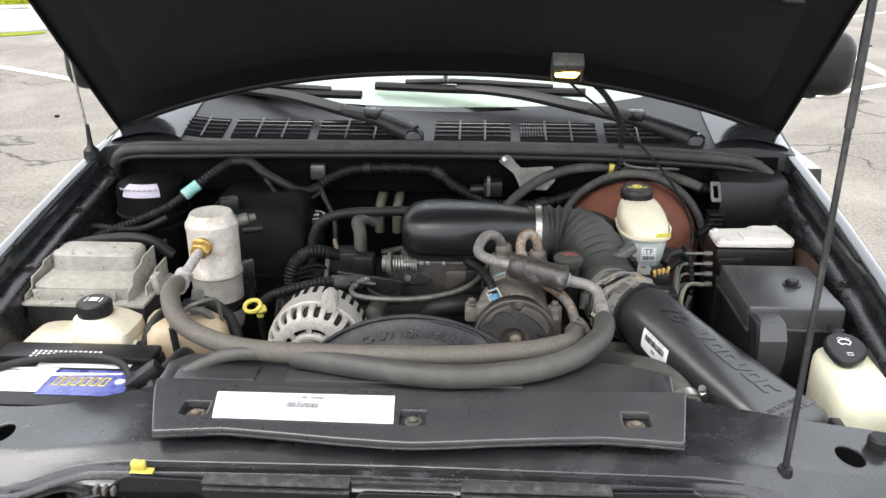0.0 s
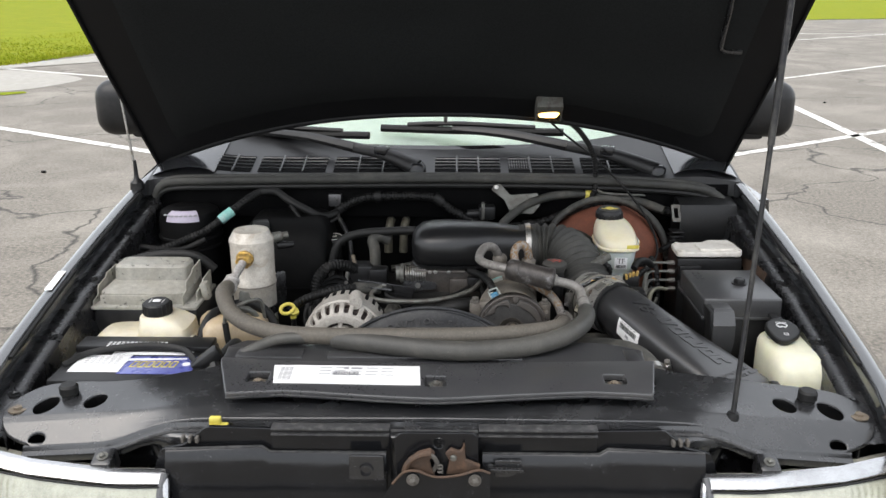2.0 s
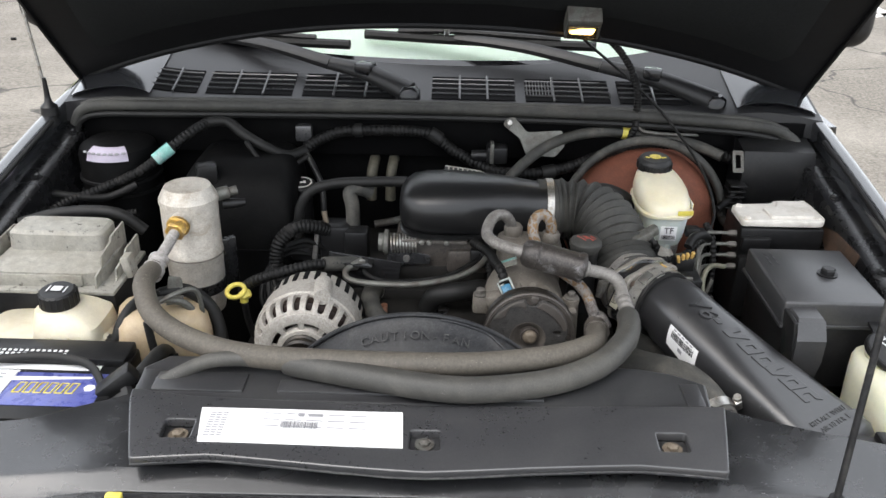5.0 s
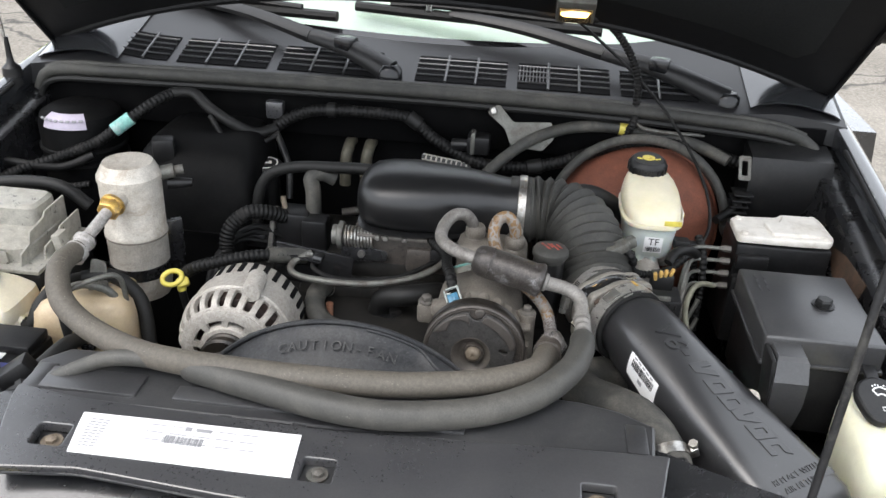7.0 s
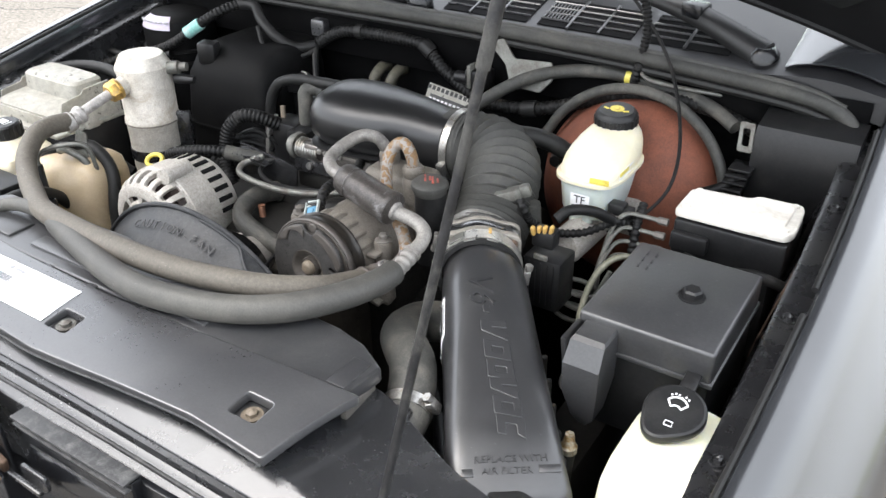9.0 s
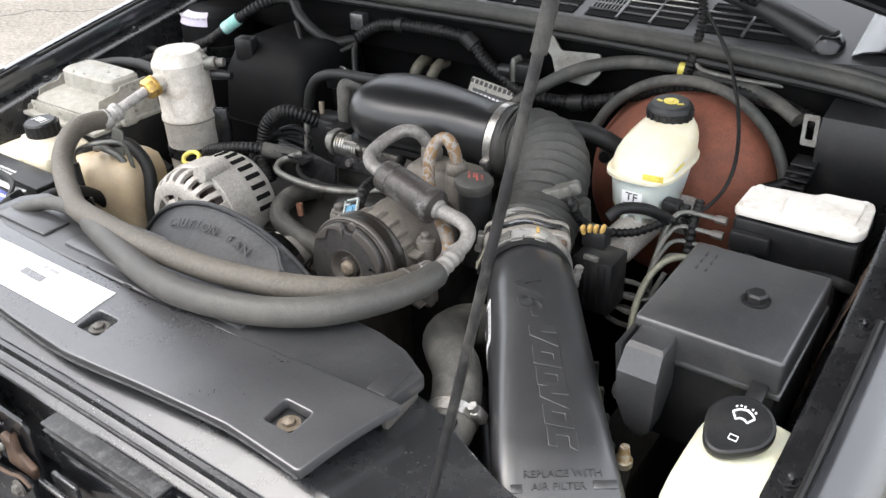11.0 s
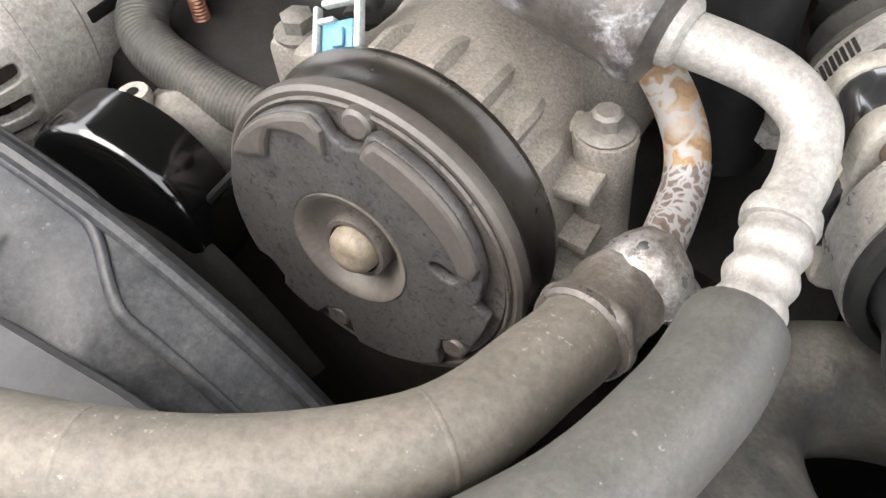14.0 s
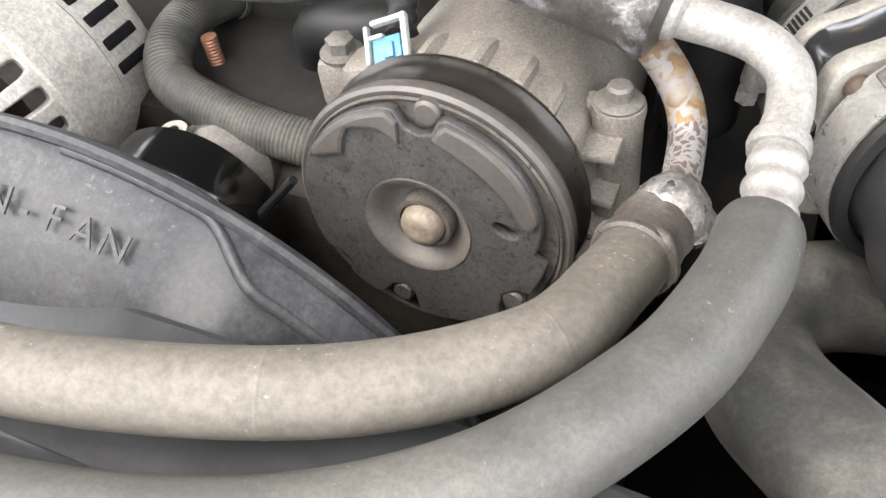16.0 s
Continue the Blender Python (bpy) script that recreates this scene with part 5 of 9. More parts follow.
for cx, cy, sx, sy in ((-0.122, 0.023, 0.006, 0.005), (-0.108, 0.023, 0.014, 0.004)):
    part("printed_mark", on_cover(rbox((cx, cy, lz), (sx, sy, 0.0003), 0)), M_GREYINK, label)

shroud = thing("fan_shroud", "black plastic fan shroud with an embossed caution", "fan shroud", (-0.014, 0.12, 0.92))
SC = Vector((-0.014, 0, 0.915))


def shroud_at(a, y, r):
    return (SC.x + r * math.sin(a), y, SC.z + r * math.cos(a))


def shroud_profile(deg):
    """The shroud's section: a top band that widens to one side, a ridge and a falling front."""
    t = max(0.0, min(1.0, (deg - 25) / 10))
    w = 0.0075 + 0.0155 * t * t * (3 - 2 * t)
    e = 0.172 - w
    return [(0.172, 0.166), (0.1725, 0.176), (0.169, 0.1805), (0.1655, 0.1800), (e + 0.0025, 0.1785), (e, 0.1778), (e - 0.0022, 0.1735), (e - 0.014, 0.168), (e - 0.030, 0.156), (e - 0.050, 0.138), (e - 0.075, 0.118), (e - 0.098, 0.100), (e - 0.112, 0.080)]


rings = [[shroud_at(radians(a), y, r) for y, r in shroud_profile(a)] for a in np.linspace(-82, 96, 110)]
part("arch", thickened(loft(rings, loop=False), 0.003), M_SHROUD, shroud)
part("rim", sweep([shroud_at(radians(a), 0.166, 0.181) for a in np.linspace(-80, 86, 50)], 0.0028, 8, smooth=False), M_SHROUD, shroud)
crease = []
for a in np.linspace(8, 60, 60):
    p = shroud_profile(a)[5]
    crease.append(shroud_at(radians(a), p[0], p[1] + 0.0002))
part("crease", sweep(crease, 0.0022, 12, smooth=False, squash=0.6), M_SHROUD, shroud, "broad worn ridge")
word = "CAUTION-FAN"
letters = []
for k, ch in enumerate(word):
    a = radians(-20.4 + 3.9 * k)
    n = Vector((math.sin(a), -0.68, math.cos(a))).normalized()
    m = place(Vector(shroud_at(a, 0.1445, 0.1667)) + n * 0.0004, n, (math.cos(a), 0, -math.sin(a)))
    letters.append(lettering(ch, 0.0140, m, 0.00045))
part("lettering", merged(*letters), M_SCUFF_GLINT, shroud, "raised caution lettering")
part("side_wall", rbox((0.0, 0.075, 0.85), (0.62, 0.05, 0.34), 0.01), M_PLASTIC, shroud)

radiator = thing("radiator", "dark radiator core with a black end tank", "radiator", (0, 0.06, 0.6))
part("core", rbox((0, 0.05, 0.80), (0.60, 0.04, 0.44), 0.004), M_DARK, radiator)
tank = rbox((0.309, 0.073, 0.996), (0.050, 0.050, 0.068), 0.005, (0, 0, 8), 3)
part("end_tank", merged(tank, rbox((0.312, 0.06, 0.80), (0.05, 0.06, 0.36), 0.01)), M_PAINT, radiator, "glossy black end tank")
part("fin", merged(*[rbox((-0.29 + 0.01 * k, 0.07, 0.80), (0.002, 0.012, 0.42), 0) for k in range(59)]), M_DARK, radiator)

hose_r = thing("radiator_hose", "thick black rubber radiator hose with a steel clamp", "hose", (0.28, 0.15, 1.0))
part("rubber", sweep([(0.318, 0.092, 1.006), (0.3165, 0.106, 1.010), (0.311, 0.120, 1.015), (0.302, 0.138, 1.021), (0.288, 0.157, 1.023), (0.266, 0.177, 1.019), (0.246, 0.199, 1.011), (0.236, 0.225, 1.002), (0.241, 0.250, 0.996), (0.268, 0.270, 0.990), (0.31, 0.28, 0.985)], 0.0222, 20), M_BOOT, hose_r)
cm = place((0.3145, 0.112, 1.0125), (0.30, -0.90, -0.30))
part("clamp", clamp_band(cm, 0.0224, 0.011), M_STEEL, hose_r, "worm-drive steel clamp")
part("tank_neck", lathe([(0, -0.03), (0.0195, -0.03), (0.0195, 0.004), (0, 0.004)], cm @ pose(0, 0, 0.014), 20), M_PAINT, hose_r, "black tank neck")
part("clamp_screw", screw_box(cm @ pose(0, 0, 0, 0, 0, 20), 0.0224), M_STEEL, hose_r)

# ---------------------------------------------------------------- battery corner
def outline_flat(pts, z, w=0.0009):
    """A thin closed printed line."""
    p = [(x, y, z) for x, y in pts]
    return sweep(p + [p[0]], w, 6, smooth=False, caps=False)


bat = thing("battery", "black car battery with blue and white labels and a strap", "battery", (-0.447, 0.105, 0.82))
part("case", rbox((-0.447, 0.117, 0.915), (0.205, 0.135, 0.19), 0.006), M_PLASTIC, bat)
part("lid", rbox((-0.447, 0.117, 1.018), (0.210, 0.140, 0.022), 0.005), M_PLASTIC, bat)
part("rear_ledge", rbox((-0.447, 0.164, 1.033), (0.205, 0.040, 0.012), 0.003), M_PLASTIC, bat)
part("white_label", rbox((-0.495, 0.103, 1.0297), (0.075, 0.058, 0.0008), 0.0002), M_PAPER, bat, "white printed label")
part("blue_label", rbox((-0.4065, 0.098, 1.0297), (0.105, 0.060, 0.0008), 0.0002), M_BLUE, bat, "blue label")
for k in range(6):
    u = -0.448 + 0.0115 * k
    part("label_mark", outline_flat([(u, 0.090), (u + 0.0075, 0.090), (u + 0.0095, 0.108), (u + 0.002, 0.108)], 1.0304), M_YELLOW, bat, "yellow outlined block mark")
part("label_badge", plate([oval(-0.368, 0.101, 0.0065, seg=6)], 0.0006, pose(0, 0, 1.0302), 0.0001), M_PAPER, bat)
part("label_flash", plate([[(-0.458, 0.112), (-0.372, 0.118), (-0.372, 0.1215), (-0.458, 0.119)]], 0.0006, pose(0, 0, 1.0302), 0.0001), M_PAPER, bat, "white printed flash")
part("label_strip", rbox((-0.430, 0.139, 1.0297), (0.12, 0.010, 0.0008), 0.0002), M_PAPER, bat)
part("print_rows", merged(*[rbox((-0.518 + 0.009 * (k % 6), 0.124 - 0.007 * (k // 9), 1.0302), (0.006, 0.0016, 0.0003), 0) for k in range(36)]), M_GREYINK, bat)
dots = merged(*[rbox((-0.50 + 0.0065 * (k % 14), 0.145 + 0.0065 * (k // 14), 1.0392), (0.0035, 0.0035, 0.0006), 0) for k in range(42)])
part("dot_print", dots, M_PAPER, bat, "pale dotted print")
part("carry_strap", sweep([(-0.545, 0.092, 1.031), (-0.52, 0.126, 1.036), (-0.45, 0.143, 1.041), (-0.385, 0.136, 1.039), (-0.350, 0.098, 1.031)], 0.0030, 10, squash=1.6), M_RUBBER, bat, "black rope carry strap")
cab_t = thing("battery_cable", "black battery cable with a round terminal cover", "cable", (-0.345, 0.10, 1.0))
part("terminal_cover", lathe([(0, 0.010), (0.012, 0.010), (0.013, 0.012), (0.020, 0.012), (0.0240, 0.008), (0.0240, -0.006), (0, -0.008)], place((-0.338, 0.098, 1.018), (-0.25, -0.65, 0.70)), 28), M_PLASTIC, cab_t, "round black terminal cover")
part("clamp_cover", rbox((-0.338, 0.104, 1.036), (0.046, 0.022, 0.020), 0.004, (0, -34, 18)), M_PLASTIC, cab_t, "tilted black clamp cover")
part("cable", sweep([(-0.335, 0.105, 1.022), (-0.318, 0.13, 1.035), (-0.312, 0.165, 1.035), (-0.318, 0.205, 1.01), (-0.32, 0.24, 0.96)], 0.0085, 12), M_RUBBER, cab_t)


def superoval_ring(rx, ry, k=7.0, n=36):
    out = []
    for i in range(n):
        c, q = math.cos(2 * math.pi * i / n), math.sin(2 * math.pi * i / n)
        out.append((rx * math.copysign(abs(c) ** (2 / k), c), ry * math.copysign(abs(q) ** (2 / k), q)))
    return out


cool = thing("coolant_reservoir", "yellowed white plastic coolant reservoir with a black cap", "reservoir", (-0.42, 0.23, 0.82))
part("tank", loft([[(-0.470 + u, 0.228 + v, z) for u, v in superoval_ring(rx, ry, 5.0)] for z, rx, ry in ((0.83, 0.080, 0.048), (0.985, 0.082, 0.050), (1.012, 0.082, 0.050), (1.024, 0.078, 0.046), (1.030, 0.070, 0.038))]), M_CREAM, cool)
part("filler_block", loft([[(-0.436 + dx + u, 0.229 + v, z) for u, v in superoval_ring(rx, ry, 5.0)] for z, rx, ry, dx in ((0.95, 0.042, 0.042, 0), (1.030, 0.041, 0.041, 0), (1.044, 0.039, 0.038, 0), (1.053, 0.032, 0.032, -0.006), (1.060, 0.025, 0.025, -0.013))]), M_CREAM, cool)
part("side_tank", loft([[(-0.335 + u * math.cos(0.3) - v * math.sin(0.3), 0.252 + u * math.sin(0.3) + v * math.cos(0.3), z) for u, v in superoval_ring(rx, ry, 5.0)] for z, rx, ry in ((0.83, 0.058, 0.046), (1.020, 0.057, 0.045), (1.040, 0.053, 0.041), (1.049, 0.045, 0.033), (1.052, 0.036, 0.024))]), M_TANK, cool, "tan stained side tank")
part("bridge", rbox((-0.385, 0.236, 1.000), (0.05, 0.05, 0.045), 0.014, seg=4), M_CREAM, cool)
cap = part("cap", lathe([(0, 0.022), (0.019, 0.022), (0.0215, 0.0195), (0.0222, 0.004), (0.0222, 0.0), (0, 0)], pose(-0.450, 0.229, 1.058, 4, 0, 0), 36), M_PLASTIC, cool, "black screw cap")
part("cap_rib", merged(*[rbox((-0.450 + 0.0222 * math.cos(k * 0.314), 0.229 + 0.0222 * math.sin(k * 0.314), 1.069), (0.0016, 0.0016, 0.017), 0.0004) for k in range(20)]), M_PLASTIC, cap)
part("cap_symbol", merged(rbox((-0.450, 0.2295, 1.0808), (0.012, 0.011, 0.0006), 0.0002), rbox((-0.460, 0.229, 1.0808), (0.0014, 0.014, 0.0006), 0), rbox((-0.4395, 0.2285, 1.0806), (0.0014, 0.014, 0.0006), 0)), M_PAPER, cap, "white symbol")
part("seam", rbox((-0.470, 0.228, 0.998), (0.167, 0.103, 0.004), 0.0015), M_CREAM, cool)
for x in (-0.535, -0.505):
    part("moulded_rib", rbox((x, 0.1785, 0.985), (0.006, 0.006, 0.080), 0.002), M_CREAM, cool)
part("moulded_arc", sweep([(-0.450, 0.1875, 1.036), (-0.444, 0.1865, 1.029), (-0.432, 0.1865, 1.029), (-0.426, 0.1875, 1.036)], 0.0022, 8), M_CREAM, cool)
part("nipple", sweep([(-0.402, 0.222, 1.022), (-0.390, 0.214, 1.020), (-0.380, 0.208, 1.018)], 0.0062, 10), M_CREAM, cool)
over = thing("overflow_hose", "thin black rubber overflow hose", "hose", (-0.36, 0.24, 1.0))
part("nipple", sweep([(-0.414, 0.216, 1.027), (-0.402, 0.214, 1.024), (-0.387, 0.212, 1.021)], lambda t: 0.0075 - 0.0015 * t, 12), M_CREAM, over, "cream plastic hose nipple")
part("rubber", sweep([(-0.392, 0.214, 1.020), (-0.379, 0.209, 1.024), (-0.372, 0.222, 1.045), (-0.360, 0.25, 1.055), (-0.335, 0.285, 1.045), (-0.30, 0.31, 1.01)], 0.0075, 10), M_RUBBER, over)
drain = thing("drain_tube", "black rubber drain tube hanging from a thin grey pipe", "tube", (-0.335, 0.20, 1.0))
part("pipe", sweep([(-0.3345, 0.198, 1.052), (-0.334, 0.1985, 1.066), (-0.325, 0.205, 1.076), (-0.305, 0.222, 1.082), (-0.288, 0.240, 1.078), (-0.284, 0.246, 1.05), (-0.284, 0.248, 0.99)], 0.0030, 10), M_GREYMETAL, drain, "thin grey pipe bend")
part("rubber", sweep([(-0.3345, 0.198, 1.056), (-0.332, 0.197, 1.03), (-0.327, 0.196, 0.99), (-0.322, 0.196, 0.94)], 0.0050, 10), M_RUBBER, drain, "black rubber sleeve")
hc = thing("hose_bracket", "grey steel bracket and black heater hoses behind the reservoir", "bracket", (-0.30, 0.26, 0.95))
part("bracket", plate([rounded([(-0.012, -0.02), (0.012, -0.02), (0.010, 0.03), (-0.006, 0.034)], 0.004)], 0.003, place((-0.318, 0.250, 1.055), (0.3, -0.9, 0.2)), 0.0006), M_GREYMETAL, hc)
part("strap", rbox((-0.305, 0.187, 0.95), (0.012, 0.004, 0.14), 0.001, (0, 0, 18)), M_PAINT_DULL, hc, "dark steel strap")
part("hose", sweep([(-0.335, 0.250, 1.065), (-0.305, 0.262, 1.064), (-0.275, 0.262, 1.035), (-0.262, 0.245, 0.98), (-0.26, 0.24, 0.90)], 0.0085, 10), M_RUBBER, hc)
part("pipe", sweep([(-0.342, 0.236, 1.06), (-0.318, 0.232, 1.068), (-0.296, 0.242, 1.05), (-0.288, 0.24, 1.0), (-0.287, 0.235, 0.9)], 0.0048, 10), M_GREYMETAL, hc)

tray = thing("battery_junction_cover", "grimy pale plastic equipment cover with raised side walls", "cover", (-0.49, 0.335, 0.9))
part("base", rbox((-0.488, 0.335, 0.985), (0.175, 0.125, 0.13), 0.008), M_PLASTIC, tray, "black lower housing")
part("rim", rbox((-0.490, 0.332, 1.050), (0.176, 0.120, 0.006), 0.002), M_TRAY, tray)
tiers = ((1.052, 0.074, 0.052, 0.338), (1.070, 0.073, 0.051, 0.338), (1.074, 0.068, 0.046, 0.340), (1.078, 0.064, 0.028, 0.362), (1.100, 0.062, 0.027, 0.362), (1.104, 0.058, 0.023, 0.363))
part("clear_cover", loft([[(-0.497 + u, y + v, z) for u, v in superoval_ring(rx, ry)] for z, rx, ry, y in tiers]), M_TRAY, tray, "cloudy clear stepped cover", smooth=25)
SIDE = Matrix(((0, 0, 1, 0), (1, 0, 0, 0), (0, 1, 0, 0), (0, 0, 0, 1)))
for x, top in ((-0.576, 1.088), (-0.427, 1.096), (-0.410, 1.078)):
    step = [(0.278, 1.048), (0.282, top - 0.028), (0.302, top - 0.024), (0.306, top - 0.010), (0.340, top - 0.006), (0.344, top), (0.390, top + 0.002), (0.390, 1.048)]
    part("side_rib", plate([rounded(step, 0.002)], 0.0026, pose(x, 0, 0) @ SIDE, 0.0006), M_TRAY, tray)
part("front_rib", rbox((-0.505, 0.284, 1.060), (0.120, 0.003, 0.018), 0.001), M_TRAY, tray)
part("corner_clip", rbox((-0.402, 0.330, 1.062), (0.012, 0.022, 0.030), 0.003, (0, -10, 0)), M_TRAY, tray)

# ---------------------------------------------------------------- air conditioning
acc = thing("accumulator", "dusty silver aluminium accumulator canister with a dark strap", "canister", (-0.331, 0.383, 0.97))
am = pose(-0.331, 0.384, 0.968)
part("dome", lathe([(0, 0.1872), (0.0300, 0.1872), (0.0388, 0.1715), (0.0392, 0.166), (0, 0.166)], am, 36), M_SILVER, acc, smooth=24)
part("can", lathe([(0, 0.168), (0.0375, 0.168), (0.0378, 0.166), (0.0375, 0.098), (0.0388, 0.096), (0.0388, 0.089), (0.0375, 0.087), (0.0372, 0.045), (0.0372, 0.020), (0.034, 0.004), (0.024, 0), (0, 0)], am, 36), M_SILVER, acc)
part("seam", lathe([(0.0376, 0.0922), (0.0392, 0.0918), (0.0392, 0.0898), (0.0376, 0.0892), (0.0376, 0.0922)], am, 36), M_COMP, acc, "grimy weld seam")
part("strap", lathe([(0.0376, 0.052), (0.0390, 0.052), (0.0390, 0.036), (0.0376, 0.036), (0.0376, 0.052)], am, 36), M_PAINT_DULL, acc, "dark clamp strap")
part("strap_bracket", rbox((-0.295, 0.405, 1.03), (0.03, 0.01, 0.08), 0.002, (0, 0, 30)), M_PAINT_DULL, acc)
bn = place((-0.332, 0.344, 1.119), (-0.06, -0.94, -0.2))
part("boss", lathe([(0, 0.008), (0.013, 0.008), (0.013, -0.006), (0, -0.006)], bn, 20), M_SILVER, acc)
part("brass_nut", lathe([(0, 0.023), (0.012, 0.023), (0.0140, 0.020), (0.0140, 0.010), (0, 0.010)], bn, 6), M_BRASS, acc, "brass hexagon nut")
part("brass_collar", lathe([(0, 0.013), (0.0105, 0.013), (0.0150, 0.010), (0.0150, 0.006), (0, 0.006)], bn, 20), M_BRASS, acc)
part("port", lathe([(0, 0.03), (0.006, 0.03), (0.006, 0.02), (0.009, 0.018), (0.009, 0), (0, 0)], place((-0.300, 0.400, 1.135), (0.8, 0.4, 0.1)), 12), M_GREYMETAL, acc)
part("switch", lathe([(0, 0.03), (0.005, 0.03), (0.007, 0.015), (0.007, 0), (0, 0)], place((-0.292, 0.405, 1.120), (0.9, 0.3, 0.0)), 12), M_PLASTIC, acc)
part("top_stamp", merged(rbox((-0.334, 0.381, 1.1545), (0.010, 0.002, 0.0006), 0.0002, (0, 0, 20)), rbox((-0.326, 0.386, 1.1545), (0.008, 0.002, 0.0006), 0.0002, (0, 0, -30))), M_GREYMETAL, acc)

suction = thing("air_conditioning_hose", "long tan-grey refrigerant hose sagging across the bay", "hose", (0, 0.12, 1.05), group="refrigerant hoses")
part("inlet_tube", sweep([(-0.333, 0.326, 1.115), (-0.336, 0.30, 1.107), (-0.340, 0.28, 1.100)], 0.0070, 12), M_FLAKE, suction, "white oxidised aluminium tube")
fm = place((-0.342, 0.268, 1.095), (-0.12, -0.94, -0.3))
part("ferrule", lathe([(0, -0.016), (0.009, -0.016), (0.0125, -0.012), (0.0125, -0.006), (0.0105, -0.004), (0.0105, 0.002), (0.0135, 0.004), (0.0135, 0.016), (0, 0.016)], fm, 20), M_FLAKE, suction, "crimped aluminium ferrule")
hose_a = [(-0.343, 0.262, 1.093), (-0.342, 0.232, 1.097), (-0.335, 0.205, 1.095), (-0.318, 0.177, 1.082), (-0.286, 0.154, 1.072), (-0.239, 0.130, 1.069), (-0.184, 0.105, 1.075), (-0.114, 0.094, 1.079), (-0.033, 0.088, 1.082),
          (0.053, 0.092, 1.082), (0.132, 0.116, 1.078), (0.179, 0.152, 1.071), (0.1918, 0.1912, 1.0602), (0.1950, 0.2115, 1.0545)]
part("hose", sweep(hose_a, 0.0125, 20, 8), M_HOSE_TAN, suction)
line = curve_points(hose_a, 12)
for k in (62, 84, 101, 118, 133):
    d = (line[k + 1] - line[k - 1]).normalized()
    part("wrap_seam", lathe([(0.01235, 0.0009), (0.01258, 0.0002), (0.01258, -0.0002), (0.01235, -0.0009), (0.01235, 0.0009)], place(line[k], d + Vector((0.10, 0.22, 0.0)) * (1 if k % 2 else -0.5)), 32), M_HOSE_TAN, suction, "faint wrap seam")
fm = place((0.1962, 0.2190, 1.0527), (0.15, 0.975, -0.20))
part("hose_end_ring", lathe([(0.0110, -0.0155), (0.0136, -0.0152), (0.0146, -0.0140), (0.0146, -0.0118), (0.0136, -0.0110), (0.0110, -0.0110)], fm, 32), M_CLUTCH, suction, "thin dark crimp ring")
ferrule = lathe([(0, -0.014), (0.0137, -0.014), (0.0142, -0.0125), (0.0142, -0.0105), (0.0134, -0.009), (0.0132, 0.000), (0.0137, 0.004), (0.0130, 0.008), (0, 0.010)], fm, 28)
for v in ferrule.verts:
    axis = fm.translation + fm.col[2].to_3d() * (v.co - fm.translation).dot(fm.col[2].to_3d())
    v.co += (v.co - axis) * 0.16 * noise.noise(v.co * 120)
part("end_ferrule", ferrule, M_FERRULE, suction, "dark brown crimped ferrule")
lump = merged(lathe([(0, -0.0138), (0.0055, -0.0126), (0.0098, -0.0096), (0.0127, -0.0052), (0.0138, 0.0), (0.0127, 0.0052), (0.0098, 0.0096), (0.0055, 0.0126), (0, 0.0138)], pose(0.2005, 0.2340, 1.0518), 28),
              lathe([(0, -0.0095), (0.0065, -0.0070), (0.0098, 0.0), (0.0065, 0.0070), (0, 0.0095)], pose(0.2075, 0.2345, 1.0475), 20))
for v in lump.verts:
    v.co += Vector((v.co.x - 0.2005, v.co.y - 0.234, v.co.z - 1.0518)).normalized() * 0.0016 * noise.noise(v.co * 160)
part("collar", lump, M_COLLAR, suction, "mottled silver and white oxidised collar")
part("collar_pit", lathe([(0, 0.0006), (0.0014, 0.0004), (0.0018, 0), (0, 0)], place((0.1995, 0.2330, 1.0655), (0.0, -0.1, 1)), 12), M_INK, suction, "small dark pit")
part("oxide_tube", sweep([(0.2010, 0.236, 1.0515), (0.2000, 0.250, 1.0500), (0.1990, 0.2610, 1.0500), (0.1978, 0.2710, 1.0515), (0.1962, 0.2780, 1.0555)], 0.0071, 18, 8), M_NET, suction, "brown tube under a net of white oxide")
part("corroded_tube", sweep([(0.1970, 0.2755, 1.0535), (0.1940, 0.2810, 1.0595), (0.1905, 0.2841, 1.0649), (0.1850, 0.2880, 1.0705), (0.1775, 0.2925, 1.0760), (0.160, 0.306, 1.083), (0.144, 0.320, 1.089), (0.1335, 0.331, 1.099), (0.1265, 0.343, 1.115), (0.1260, 0.351, 1.1265),
                                (0.1310, 0.357, 1.1350), (0.1400, 0.359, 1.1375), (0.1480, 0.358, 1.130), (0.151, 0.359, 1.117), (0.151, 0.360, 1.105)], 0.0071, 16, 8), M_CORROD, suction, "orange and white corroded tube")
discharge = thing("refrigerant_line", "dark grey sleeved refrigerant hose with an aluminium end tube", "hose", (0, 0.08, 1.05), group="refrigerant hoses")
part("thin_end", sweep([(-0.30, 0.075, 1.045), (-0.262, 0.089, 1.062), (-0.231, 0.102, 1.070), (-0.186, 0.103, 1.073), (-0.140, 0.096, 1.074)], lambda t: 0.0072 + 0.002 * t, 14), M_HOSE, discharge, "thinner bare hose end")
hose_b = [(-0.150, 0.098, 1.073), (-0.083, 0.079, 1.074), (-0.008, 0.061, 1.074), (0.052, 0.057, 1.074), (0.126, 0.074, 1.074), (0.179, 0.105, 1.075), (0.213, 0.148, 1.076), (0.2268, 0.186, 1.0752), (0.2298, 0.2130, 1.0752)]
part("sleeved_hose", sweep(hose_b, lambda t: 0.0138 - 0.0008 * max(0.0, t - 0.7) / 0.3 - 0.001 * (t < 0.01 or t > 0.995), 24, 8), M_HOSE, discharge)
